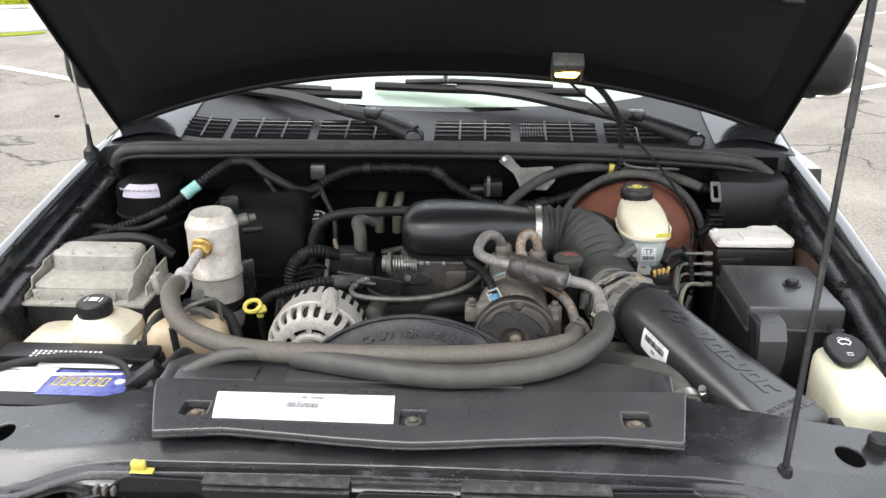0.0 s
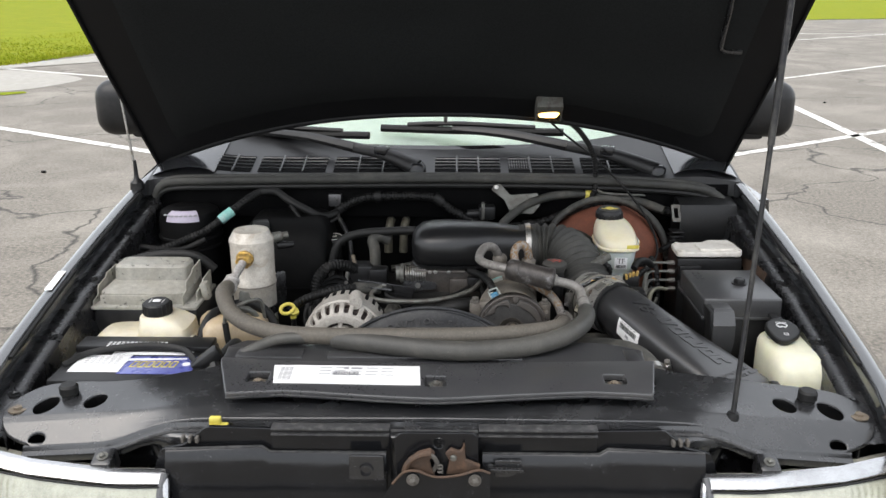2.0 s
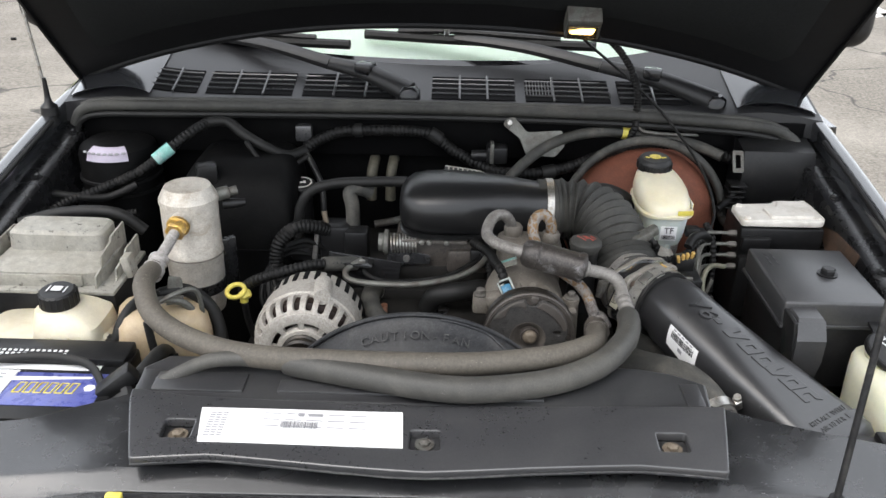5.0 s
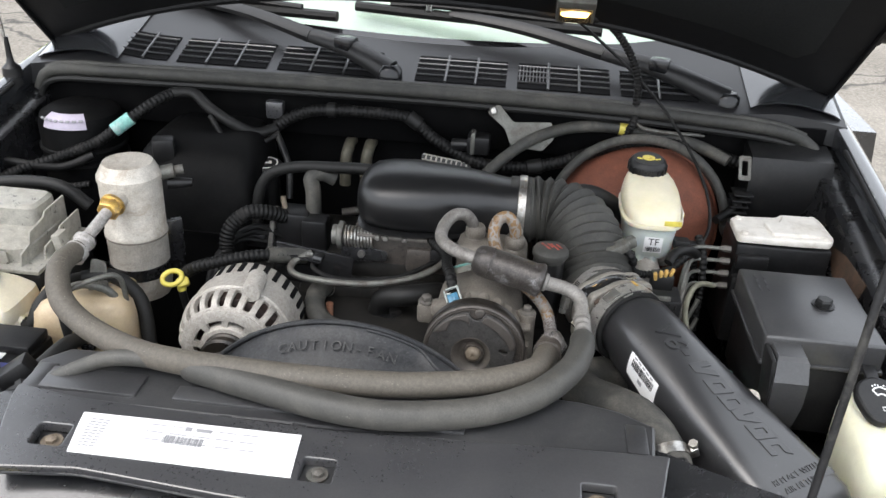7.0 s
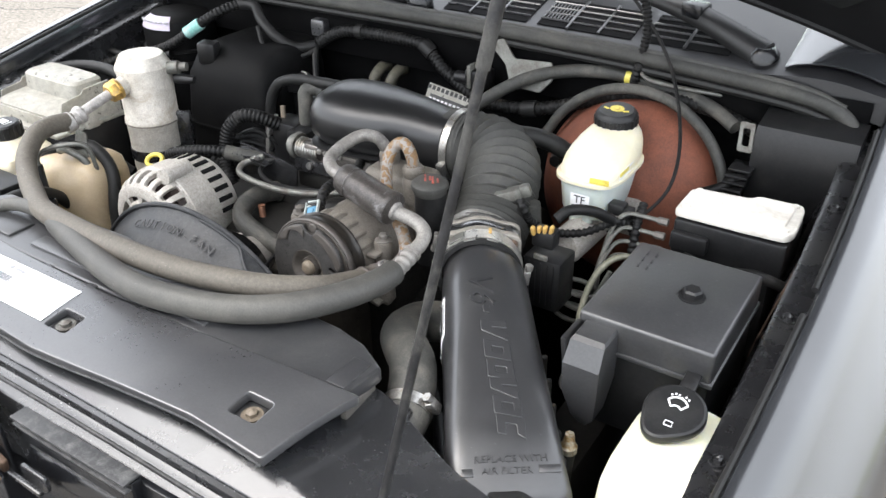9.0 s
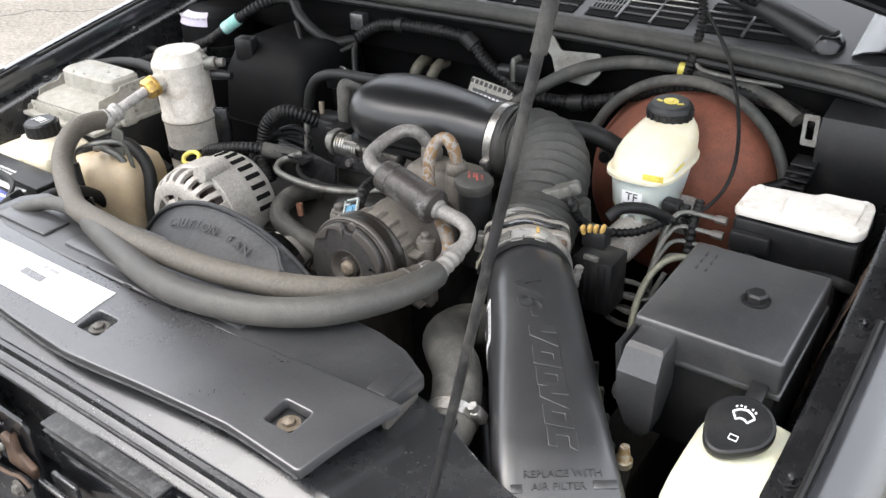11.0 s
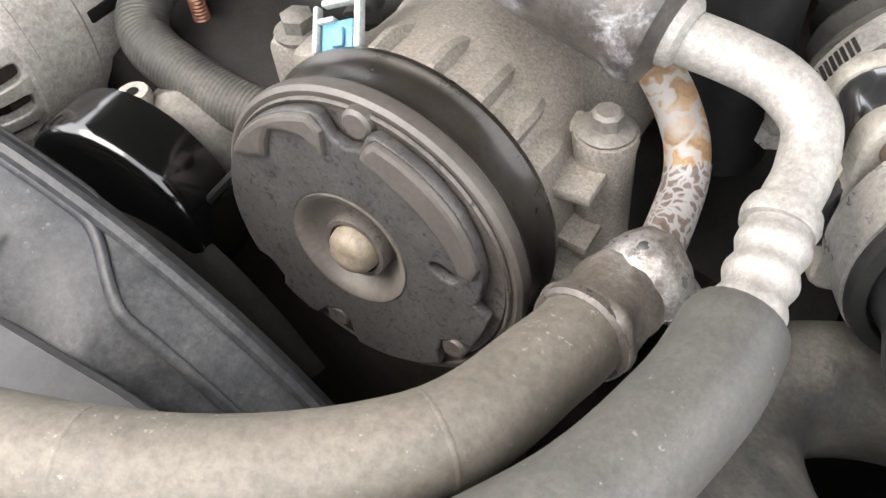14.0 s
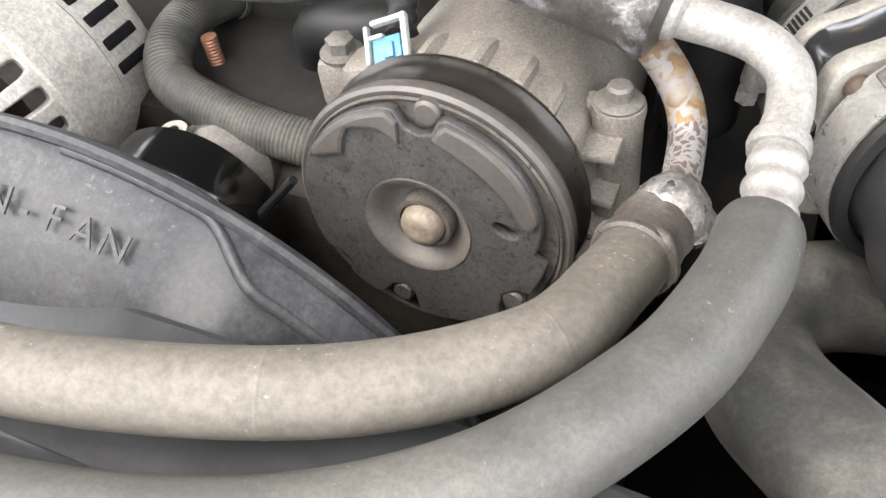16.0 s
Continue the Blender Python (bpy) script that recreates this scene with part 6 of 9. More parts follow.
crimp = sweep([(0.2304, 0.2080, 1.0748), (0.2300, 0.2270, 1.0776), (0.2296, 0.2425, 1.0803)], 0.0093, 24, 10, ribs=(0.0092, 0.0014))
part("crimp", crimp, M_ALU, discharge, "crimped aluminium collar")
part("crimp_rim", lathe([(0.0070, 0.0045), (0.0094, 0.0030), (0.0100, 0.0), (0.0094, -0.003), (0.0070, -0.003)], place((0.2290, 0.2430, 1.0804), (0.0, 1, 0.17)), 24), M_ALU, discharge)
part("aluminium_tube", sweep([(0.2290, 0.238, 1.0797), (0.2291, 0.2500, 1.0817), (0.2293, 0.2592, 1.0837), (0.2262, 0.2707, 1.0893), (0.2159, 0.2763, 1.0945), (0.2031, 0.2770, 1.0980), (0.1857, 0.2745, 1.1025), (0.176, 0.2755, 1.1050)], 0.0076, 22, 8), M_ALU, discharge, "white oxidised aluminium tube")
mm = place((0.1480, 0.279, 1.1115), (0.97, -0.11, -0.21))
part("muffler", lathe([(0, -0.042), (0.010, -0.042), (0.0155, -0.038), (0.0175, -0.032), (0.0175, 0.028), (0.0188, 0.031), (0.0192, 0.0345), (0.0178, 0.037), (0.0095, 0.040), (0, 0.040)], mm, 32), M_ALUDARK, discharge, "mottled cylindrical muffler")
part("muffler_seam", moved(lathe([(0.0175, 0.0015), (0.0181, 0.0008), (0.0181, -0.0008), (0.0175, -0.0015), (0.0175, 0.0015)], None, 28), mm @ pose(0, 0, -0.022)), M_ALUDARK, discharge)
part("tube_collar", moved(lathe([(0.0075, 0.044), (0.0098, 0.0425), (0.0105, 0.039), (0.0075, 0.037)], None, 22), mm), M_ALU, discharge)
part("loop_tube", sweep([(0.112, 0.283, 1.119), (0.104, 0.2845, 1.1205), (0.090, 0.290, 1.122), (0.074, 0.305, 1.122), (0.066, 0.325, 1.122), (0.068, 0.345, 1.127), (0.077, 0.362, 1.132), (0.090, 0.372, 1.129), (0.0985, 0.378, 1.116), (0.102, 0.380, 1.098)], 0.0073, 16, 8), M_LOOP, discharge, "looped grey oxidised aluminium tube")

comp = thing("air_conditioning_compressor", "oily cast aluminium compressor with a dark clutch plate", "compressor", (0.117, 0.27, 0.98))
CM = place((0.117, 0.2075, 1.042), (0.0, -0.994, 0.105), (1, 0, 0)) @ Matrix.Diagonal((0.90, 0.90, 1.0, 1.0))
CU = place((0.117, 0.2075, 1.042), (0.0, -0.994, 0.105), (1, 0, 0)) @ pose(-0.0008, 0.0010, 0.0)


def polar(pairs, n=4):
    """An outline from (degrees, radius) pairs, with the turns in between filled in."""
    out = []
    for (a, r), (b, q) in zip(pairs, pairs[1:] + pairs[:1]):
        if b - a > 180:
            b -= 360
        if a - b > 180:
            b += 360
        m = max(1, int(abs(b - a) / n))
        out += [((r + (q - r) * k / m) * math.cos(radians(a + (b - a) * k / m)), (r + (q - r) * k / m) * math.sin(radians(a + (b - a) * k / m))) for k in range(m)]
    return out


face_rim = polar([(0, 0.0445), (14, 0.0470), (40, 0.0488), (76, 0.0490), (79, 0.0470), (81, 0.0415), (88, 0.0398), (95, 0.0420), (98, 0.0480), (101, 0.0492), (140, 0.0492), (176, 0.0492), (208, 0.0492),
                  (211, 0.0460), (216, 0.0440), (222, 0.0450), (225, 0.0490), (240, 0.0490), (244, 0.0470), (247, 0.0395), (253, 0.0360), (260, 0.0380), (263, 0.0440), (266, 0.0488), (290, 0.0490), (308, 0.0490), (312, 0.0440), (320, 0.0405), (328, 0.0425), (332, 0.0475), (352, 0.0480), (356, 0.0425)])
face_hole = [oval(0.0325, 0.0060, 0.0048, 0.0026, 18, -20), oval(-0.0020, -0.0015, 0.0212, 0.0208, 40)]
part("clutch_plate", plate([face_rim] + face_hole, 0.0044, CU @ pose(0, 0, -0.0046), 0.0009), M_FACE, comp, "speckled lobed clutch plate")
part("armature_ring", moved(lathe([(0.024, -0.0098), (0.024, -0.0088), (0.0505, -0.0074), (0.0512, -0.0084), (0.0512, -0.0110), (0.024, -0.0110)], None, 72), CU), M_CLUTCH, comp)
rims = [polar([(14, 0.0395), (35, 0.0378), (62, 0.0372), (76, 0.0385), (80, 0.0400), (78, 0.0450), (75, 0.0484), (40, 0.0484), (18, 0.0474), (12, 0.0440)]),
        polar([(99, 0.0350), (108, 0.0412), (124, 0.0448), (131, 0.0420), (138, 0.0385), (146, 0.0420), (152, 0.0470), (150, 0.0486), (125, 0.0487), (101, 0.0486), (97, 0.0440)])]
for o in rims:
    part("raised_rim", plate([o], 0.0036, CU @ pose(0, 0, -0.0020), 0.0017), M_RIM, comp, "smooth raised rim of the plate")
dish = lathe([(0.0216, -0.0040), (0.0212, -0.0019), (0.0204, -0.0020), (0.0182, -0.0036), (0.0160, -0.0062), (0.0138, -0.0086), (0.0120, -0.0092), (0, -0.0094)], None, 56)
part("dish", moved(dish, CU @ pose(-0.0020, -0.0015, 0)), M_DISH, comp, "smooth sunken dish round the hub")
part("hub_ring", moved(lathe([(0.0088, -0.0030), (0.0092, -0.0018), (0.0108, -0.0018), (0.0112, -0.0030), (0.0112, -0.0094), (0.0088, -0.0094), (0.0088, -0.0030)], None, 40), CU @ pose(0.0006, 0.0006, 0)), M_CLUTCH, comp)
part("hub_bolt", moved(lathe([(0, 0.0026), (0.0016, 0.0030), (0.0034, 0.0034), (0.0062, 0.0024), (0.0080, 0.0002), (0.0085, -0.0026), (0.0085, -0.0092), (0, -0.0092)], None, 36), CU @ pose(0.0006, 0.0006, 0)), M_TAN, comp, "tan domed hub nut")
part("rivet", moved(lathe([(0, -0.0040), (0.0038, -0.0042), (0.0049, -0.0052), (0.0052, -0.0080), (0, -0.0080)], None, 22), CU @ pose(0.0042, 0.0470, 0)), M_RIM, comp)
for a0, r0 in ((253, 0.0425), (320, 0.0450)):
    part("rivet", moved(lathe([(0, -0.0030), (0.0036, -0.0032), (0.0046, -0.0044), (0.0046, -0.0080), (0, -0.0080)], None, 18), CU @ pose(r0 * math.cos(radians(a0)), r0 * math.sin(radians(a0)), 0)), M_CLUTCH, comp)
part("pulley", moved(lathe([(0.0600, -0.0128), (0.0606, -0.0142), (0.0596, -0.0160), (0.0590, -0.0180), (0.0588, -0.0255), (0.0596, -0.0275), (0.0606, -0.0285), (0.0612, -0.0295), (0.0606, -0.0318), (0.052, -0.034), (0.03, -0.034), (0.03, -0.012), (0.0600, -0.0128)], None, 72), CM), M_PULLEY, comp, "worn pulley groove")
part("pulley_lip", moved(lathe([(0.0545, -0.0125), (0.0552, -0.0095), (0.0572, -0.0078), (0.0596, -0.0074), (0.0611, -0.0086), (0.0615, -0.0108), (0.0608, -0.0138), (0.0545, -0.0130)], None, 72), CM), M_RIM, comp, "smooth brown-grey pulley lip")
part("rim_groove", moved(lathe([(0.0560, -0.0068), (0.0572, -0.0062), (0.0578, -0.0072), (0.0570, -0.0085), (0.0560, -0.0068)], None, 72), CM), M_CLUTCH, comp)
body = moved(lathe([(0.0, -0.030), (0.045, -0.031), (0.0525, -0.034), (0.0548, -0.038), (0.0552, -0.060), (0.0545, -0.064), (0.0545, -0.090), (0.0565, -0.093), (0.0565, -0.135), (0.053, -0.150), (0.044, -0.160), (0, -0.162)], None, 64), CM)
part("body", body, M_COMP, comp, "oily cast aluminium body")
for deg, wide in ((30, 0.012), (45.5, 0.013), (62, 0.014), (81, 0.013), (104, 0.012)):
    a = radians(deg)
    wedge = loft([[((0.0530 + h) * math.cos(a + q / 0.055), (0.0530 + h) * math.sin(a + q / 0.055), z) for q, h in ((-wide * 0.40, 0.0), (-wide * 0.12, 0.0062 * f), (wide * 0.08, 0.0066 * f), (wide * 0.40, 0.0040 * f), (wide, 0.0))] for z, f in ((-0.0335, 0.62), (-0.036, 0.85), (-0.045, 1.0), (-0.052, 0.75), (-0.060, 0.15))])
    part("rib", moved(wedge, CM), M_COMP, comp, smooth=20)
ex, ey = 0.1715, 0.2715
part("mounting_ear", loft([[(ex + r * math.cos(b), ey + r * math.sin(b), z) for b in np.linspace(0, 2 * math.pi, 21)[:-1]] for z, r in ((0.990, 0.0110), (1.030, 0.0102), (1.056, 0.0098), (1.061, 0.0104), (1.0640, 0.0100))]), M_COMP, comp, "grey cast mounting post")
part("flange_bolt", merged(lathe([(0, 0.0006), (0.0088, 0.0006), (0.0092, 0.0016), (0.0080, 0.0026), (0.0058, 0.0032), (0, 0.0034)], pose(ex, ey, 1.0635), 24), lathe([(0, 0.0088), (0.0038, 0.0088), (0.0050, 0.0076), (0.0051, 0.0026), (0, 0.0026)], pose(ex, ey, 1.0635, 0, 0, 12), 8)), M_CASTGREY, comp, "dull flanged bolt")
for z, x0, fall in ((1.0520, 0.143, -4), (1.0320, 0.148, 7), (1.0125, 0.150, 14), (0.995, 0.150, 14)):
    part("fin", rbox(((x0 + ex) / 2, ey - 0.006, z), (ex - x0 + 0.010, 0.030, 0.0042), 0.0014, (0, fall, 0)), M_COMP, comp)
part("cast_wall", rbox((ex - 0.016, ey + 0.004, 1.020), (0.040, 0.012, 0.082), 0.003), M_COMP, comp)
lx, ly = 0.0585, 0.2665
part("mounting_lug", merged(rbox((lx, ly, 1.0560), (0.019, 0.018, 0.024), 0.004), rbox((lx + 0.018, ly + 0.002, 1.0520), (0.026, 0.014, 0.020), 0.004)), M_COMP, comp)
part("lug_bolt", merged(lathe([(0, 0.0), (0.0090, 0.0), (0.0092, 0.0014), (0.0060, 0.0024), (0, 0.0026)], pose(lx, ly, 1.0680), 22), lathe([(0, 0.0085), (0.0042, 0.0085), (0.0060, 0.0074), (0.0060, 0.0020), (0, 0.0020)], pose(lx, ly, 1.0680, 0, 0, 20), 6)), M_CASTGREY, comp, "dull flanged bolt")
part("cast_bridge", rbox((0.080, 0.262, 1.066), (0.030, 0.020, 0.016), 0.004, (0, -10, 0)), M_COMP, comp)
part("rear_head", rbox((0.125, 0.375, 1.060), (0.085, 0.05, 0.075), 0.010, seg=3), M_COMP, comp)
for x, y in ((0.103, 0.380), (0.151, 0.360)):
    part("port", lathe([(0, 0.024), (0.010, 0.024), (0.0125, 0.020), (0.0125, 0.012), (0.0110, 0.010), (0.0135, 0.006), (0.0135, -0.02), (0, -0.02)], pose(x, y, 1.089), 20), M_COMP, comp)
cn = place((0.0885, 0.2545, 1.0845), (-0.1, -0.62, 0.78), (1, 0.12, 0.1))
cn = cn @ pose(0, 0, 0, 0, 0, 14) @ Matrix.Diagonal((0.60, 0.62, 0.60, 1.0))
plug = part("connector", moved(rbox((0, -0.003, 0), (0.020, 0.018, 0.010), 0.002), cn), M_CLIPBLUE, comp, "blue wire connector with a pale clip")
part("plug_base", moved(rbox((0.001, -0.0145, 0.001), (0.022, 0.008, 0.011), 0.002), cn), M_TRAY, plug, "pale plug base")
for bx, by, wx, wy in ((-0.0125, 0.002, 0.0032, 0.025), (0.0135, 0.003, 0.0040, 0.028), (0.003, 0.0150, 0.0240, 0.0034), (-0.006, 0.0060, 0.0100, 0.0030)):
    part("clip", moved(rbox((bx, by, 0.0045), (wx, wy, 0.006), 0.0012), cn), M_CLIP, plug, "pale grey locking clip")
part("tab", moved(rbox((0.002, -0.004, 0.0062), (0.007, 0.010, 0.003), 0.0010), cn), M_CLIPBLUE, plug)
part("lead", sweep([(0.088, 0.266, 1.083), (0.083, 0.282, 1.094), (0.076, 0.310, 1.092), (0.070, 0.35, 1.085), (0.05, 0.39, 1.08)], 0.0065, 10, ribs=(0.006, 0.001)), M_WIRE, comp, "dark corrugated wire sleeve")
part("spec_label", rbox((0.093, 0.31, 1.0905), (0.024, 0.020, 0.0008), 0.0002, (0, -22, 0)), M_TRAY, comp, "pale printed label")
part("spec_band", rbox((0.093, 0.316, 1.0912), (0.024, 0.005, 0.0008), 0.0002, (0, -22, 0)), M_TEAL, comp)

# ---------------------------------------------------------------- alternator and belt drive
alt = thing("alternator", "dusty cast aluminium alternator with ventilation slots", "alternator", (-0.155, 0.26, 0.95))
AM = place((-0.155, 0.215, 1.012), (0.0, -1, 0.04), (1, 0, 0))


def shoulder_point(a, t, depth=0.0):
    """A point on the rounded shoulder: a round the axis, t from the face to the side."""
    ts = (0.0, 0.16, 0.34, 0.54, 0.74, 1.0)
    r = float(np.interp(t, ts, (0.0470, 0.0528, 0.0582, 0.0622, 0.0641, 0.0645))) - depth * (0.25 + 0.75 * t)
    z = float(np.interp(t, ts, (0.0028, 0.0014, -0.0030, -0.0100, -0.0180, -0.0300))) - depth * (1.0 - 0.9 * t)
    return (r * math.cos(a), r * math.sin(a), z)


def slotted_shoulder(count, n=32):
    """The alternator's front casting: a rounded shoulder with a slot in each of count fields."""
    verts, faces = [], []
    da = 2 * math.pi / count
    for c in range(count):
        base = len(verts)
        for kx, wa, wt, lift, flat in ((60.0, 0.5, 0.5, 0.0, 0), (5.5, 0.325, 0.355, 0.0, 1), (5.0, 0.275, 0.325, 0.0009, 1), (5.0, 0.265, 0.320, 0.0070, 1)):
            for i in range(n):
                q = 2 * math.pi * (i + 0.5) / n
                cq, sq = math.cos(q), math.sin(q)
                f = (abs(cq) ** kx + abs(sq) ** kx) ** (-1.0 / kx)
                verts.append(shoulder_point((c + 0.5 + wa * f * cq) * da, 0.5 + (0.055 if flat else 0.0) + wt * f * sq, lift))
        for ring in range(3):
            for i in range(n):
                p, o = base + ring * n, base + (ring + 1) * n
                faces.append((p + i, p + (i + 1) % n, o + (i + 1) % n, o + i))
    bm = from_lists(verts, faces)
    bmesh.ops.remove_doubles(bm, verts=bm.verts, dist=0.0004)
    return bm


part("slotted_shoulder", moved(slotted_shoulder(24), AM), M_CAST, alt, "pale casting with rounded cooling slots")
part("hub_ring", moved(lathe([(0.018, 0.008), (0.030, 0.006), (0.033, 0.002), (0.033, -0.004), (0.018, -0.004), (0.018, 0.008)], None, 40), AM), M_CAST, alt)
part("mid_ring", moved(lathe([(0.0395, 0.0048), (0.047, 0.0045), (0.0515, 0.0028), (0.0520, -0.003), (0.0395, -0.004), (0.0395, 0.0048)], None, 56), AM), M_CAST, alt, "broad cast ring")
for k in range(9):
    a = 2 * math.pi * (k + 0.3) / 9
    web = loft([[(r * math.cos(a + q * w / r), r * math.sin(a + q * w / r), z + dz) for q, dz in ((-1, 0), (1, 0), (1, -0.005), (-1, -0.005))] for r, z, w in ((0.026, 0.0050, 0.0030), (0.033, 0.0044, 0.0030), (0.0415, 0.0042, 0.0042))])
    part("web", moved(web, AM), M_CAST, alt)
part("shoulder_ring", moved(lathe([(0.0625, -0.026), (0.0665, -0.028), (0.0668, -0.034), (0.0640, -0.036), (0.0625, -0.026)], None, 56), AM), M_CAST, alt)
part("body", moved(lathe([(0.0635, -0.030), (0.0660, -0.032), (0.0660, -0.062), (0.0640, -0.064), (0.0640, -0.090), (0.058, -0.100), (0, -0.102), (0, -0.05), (0.058, -0.05), (0.0635, -0.030)], None, 56), AM), M_CAST, alt)
part("winding", moved(lathe([(0, -0.010), (0.044, -0.010), (0.057, -0.016), (0.0625, -0.034), (0, -0.034)], None, 40), AM), M_WINDING, alt, "dark copper windings inside")
for k in range(14):
    a = radians(200 - 12.5 * k) - 0.5
    # Black blocks on the closed body paint the slots' inner shade.
    part("rear_slot", moved(rbox((0.0640 * math.cos(a), 0.0640 * math.sin(a), -0.078), (0.0030, 0.0062, 0.022), 0.001, (0, 0, math.degrees(a))), AM), M_SHADE_BLACK, alt, "black block painted as a shaded cooling slot")
part("ear", merged(lathe([(0, 0.012), (0.010, 0.012), (0.011, 0.009), (0.011, -0.028), (0, -0.028)], place((-0.134, 0.246, 1.075), (0.1, -1, 0.05)), 20), rbox((-0.136, 0.262, 1.068), (0.018, 0.030, 0.020), 0.005)), M_CAST, alt)
part("pulley", moved(lathe([(0, 0.030), (0.010, 0.030), (0.012, 0.024), (0.024, 0.024), (0.0265, 0.022), (0.0265, 0.020), (0.0245, 0.019), (0.0245, 0.012), (0.0265, 0.010), (0.0265, 0.008), (0, 0.008)], None, 36), AM), M_PULLEY, alt, "dark belt pulley")
drive = thing("belt_tensioner", "black belt pulley beside a cast aluminium tensioner", "pulley", (-0.02, 0.22, 0.95))
part("pulley", lathe([(0, 0.0145), (0.040, 0.0145), (0.0445, 0.0138), (0.0475, 0.0115), (0.049, 0.0075), (0.049, -0.016), (0.046, -0.018), (0, -0.018)], place((-0.030, 0.229, 0.975), (0.05, -1, 0.05)), 40), M_DRUM, drive, "glossy black pulley")
part("arm", lathe([(0, 0.012), (0.016, 0.011), (0.026, 0.004), (0.030, -0.012), (0.030, -0.04), (0, -0.04)], place((-0.026, 0.262, 0.982), (0.35, -0.8, 0.5)), 28), M_CASTGREY, drive)
part("boss", lathe([(0.003, 0.006), (0.007, 0.006), (0.008, 0.003), (0.008, -0.012), (0.003, -0.012)], pose(-0.046, 0.2594, 1.003), 16), M_CAST, drive)
part("belt", sweep([(-0.15, 0.20, 0.955), (-0.06, 0.214, 0.972), (-0.02, 0.2180, 0.985), (0.012, 0.2190, 0.975), (0.040, 0.2190, 0.945), (0.060, 0.219, 0.91)], 0.008, 8, squash=0.3), M_DARK, drive, "dusty ribbed belt")
part("brace_rod", sweep([(0.040, 0.236, 1.020), (0.005, 0.235, 0.980), (-0.030, 0.235, 0.938)], 0.0022, 8), M_ROD, drive, "thin dark brace rod")
byp = thing("bypass_hose", "curved grey coolant hose with a woven surface", "hose", (-0.05, 0.29, 0.98))
part("rubber", sweep([(-0.080, 0.400, 1.000), (-0.086, 0.365, 1.012), (-0.086, 0.335, 1.018), (-0.079, 0.306, 1.017), (-0.062, 0.288, 1.010), (-0.020, 0.282, 1.001), (0.024, 0.286, 0.990), (0.055, 0.300, 0.962)], 0.0125, 16, 8, ribs=(0.0022, 0.00035)), M_BOOT, byp)
part("clamp", clamp_band(place((-0.084, 0.375, 1.009), (0.1, 1, -0.4)), 0.0132, 0.010), M_GREYMETAL, byp, "grey spring clamp")
stud = thing("sender_stud", "copper coloured threaded sensor on the engine", "sensor", (-0.070, 0.327, 0.98))
part("hexagon", lathe([(0, 0.009), (0.0078, 0.009), (0.0090, 0.0075), (0.0090, 0), (0, 0)], pose(-0.066, 0.325, 0.9850), 6), M_COPPER, stud)
part("threaded_end", sweep([(-0.066, 0.325, 0.988), (-0.0662, 0.325, 1.002), (-0.0665, 0.325, 1.016)], 0.0046, 10, ribs=(0.002, 0.0006)), M_COPPER, stud)


# ---------------------------------------------------------------- air intake
def ring_between(m, pts):
    return [tuple(m @ Vector((x, y, 0))) for x, y in pts]


def superoval(rx, ry, k, n=36):
    """An outline from an ellipse (k = 2) to a rounded box (k large)."""
    out = []
    for i in range(n):
        a = 2 * math.pi * i / n
        c, s = math.cos(a), math.sin(a)
        out.append((rx * math.copysign(abs(c) ** (2 / k), c), ry * math.copysign(abs(s) ** (2 / k), s)))
    return out


AXIS = Vector((0.584, -0.812, -0.10)).normalized()
ACROSS = Vector((0.812, 0.584, 0.0))


def duct_frame(s, drop):
    """A frame across the intake duct, s along it from the sensor; x across, y up."""
    o = Vector((0.291, 0.281, 1.052)) + Vector((0.584, -0.812, 0)) * s * 0.82 + Vector((0, 0, drop))
    z = Vector((0.584, -0.812, 0.0))
    m = Matrix((ACROSS, Vector((0, 0, 1)), z)).transposed().to_4x4()
    m.translation = o
    return m


duct = thing("air_filter_housing", "black plastic air filter housing with raised lettering", "air filter housing", (0.36, 0.2, 0.95))
rows = [(-0.030, 0.000, 0.0400, 0.039, 2.0), (0.004, 0.000, 0.0400, 0.039, 2.0), (0.014, -0.002, 0.042, 0.041, 2.3), (0.045, -0.009, 0.0440, 0.042, 2.3), (0.10, -0.027, 0.046, 0.046, 2.7), (0.17, -0.052, 0.0475, 0.052, 4.2),
        (0.24, -0.074, 0.0495, 0.058, 6.2), (0.314, -0.094, 0.0515, 0.061, 9.0), (0.324, -0.098, 0.0500, 0.058, 8.0), (0.327, -0.101, 0.046, 0.053, 7.0)]
part("body", loft([ring_between(duct_frame(s, d), superoval(rx, ry, k)) for s, d, rx, ry, k in rows]), M_DUCT, duct)


def duct_top(s):
    """Height of the housing's flat top."""
    return float(np.interp(s, [r[0] for r in rows], [1.052 + r[1] + r[3] for r in rows]))


def on_top(s, u, lift=0.0006):
    """A frame lying on the top: x runs along the duct to the front, y across."""
    p = Vector((0.291, 0.281, 0)) + Vector((0.584, -0.812, 0)) * s * 0.82 + ACROSS * u
    p.z = duct_top(s) + lift
    slope = (duct_top(s + 0.02) - duct_top(s - 0.02)) / 0.04 / 0.82
    x = Vector((0.584, -0.812, slope)).normalized()
    y = ACROSS.copy()
    z = x.cross(y)
    m = Matrix((x, y, z)).transposed().to_4x4()
    m.translation = p
    return m


def outline_glyph(pts, w=0.0016):
    """A raised closed line, as moulded plastic marks have."""
    p = [(x, y, 0) for x, y in pts]
    return sweep(p + [p[0]], w, 6, smooth=False, caps=False)


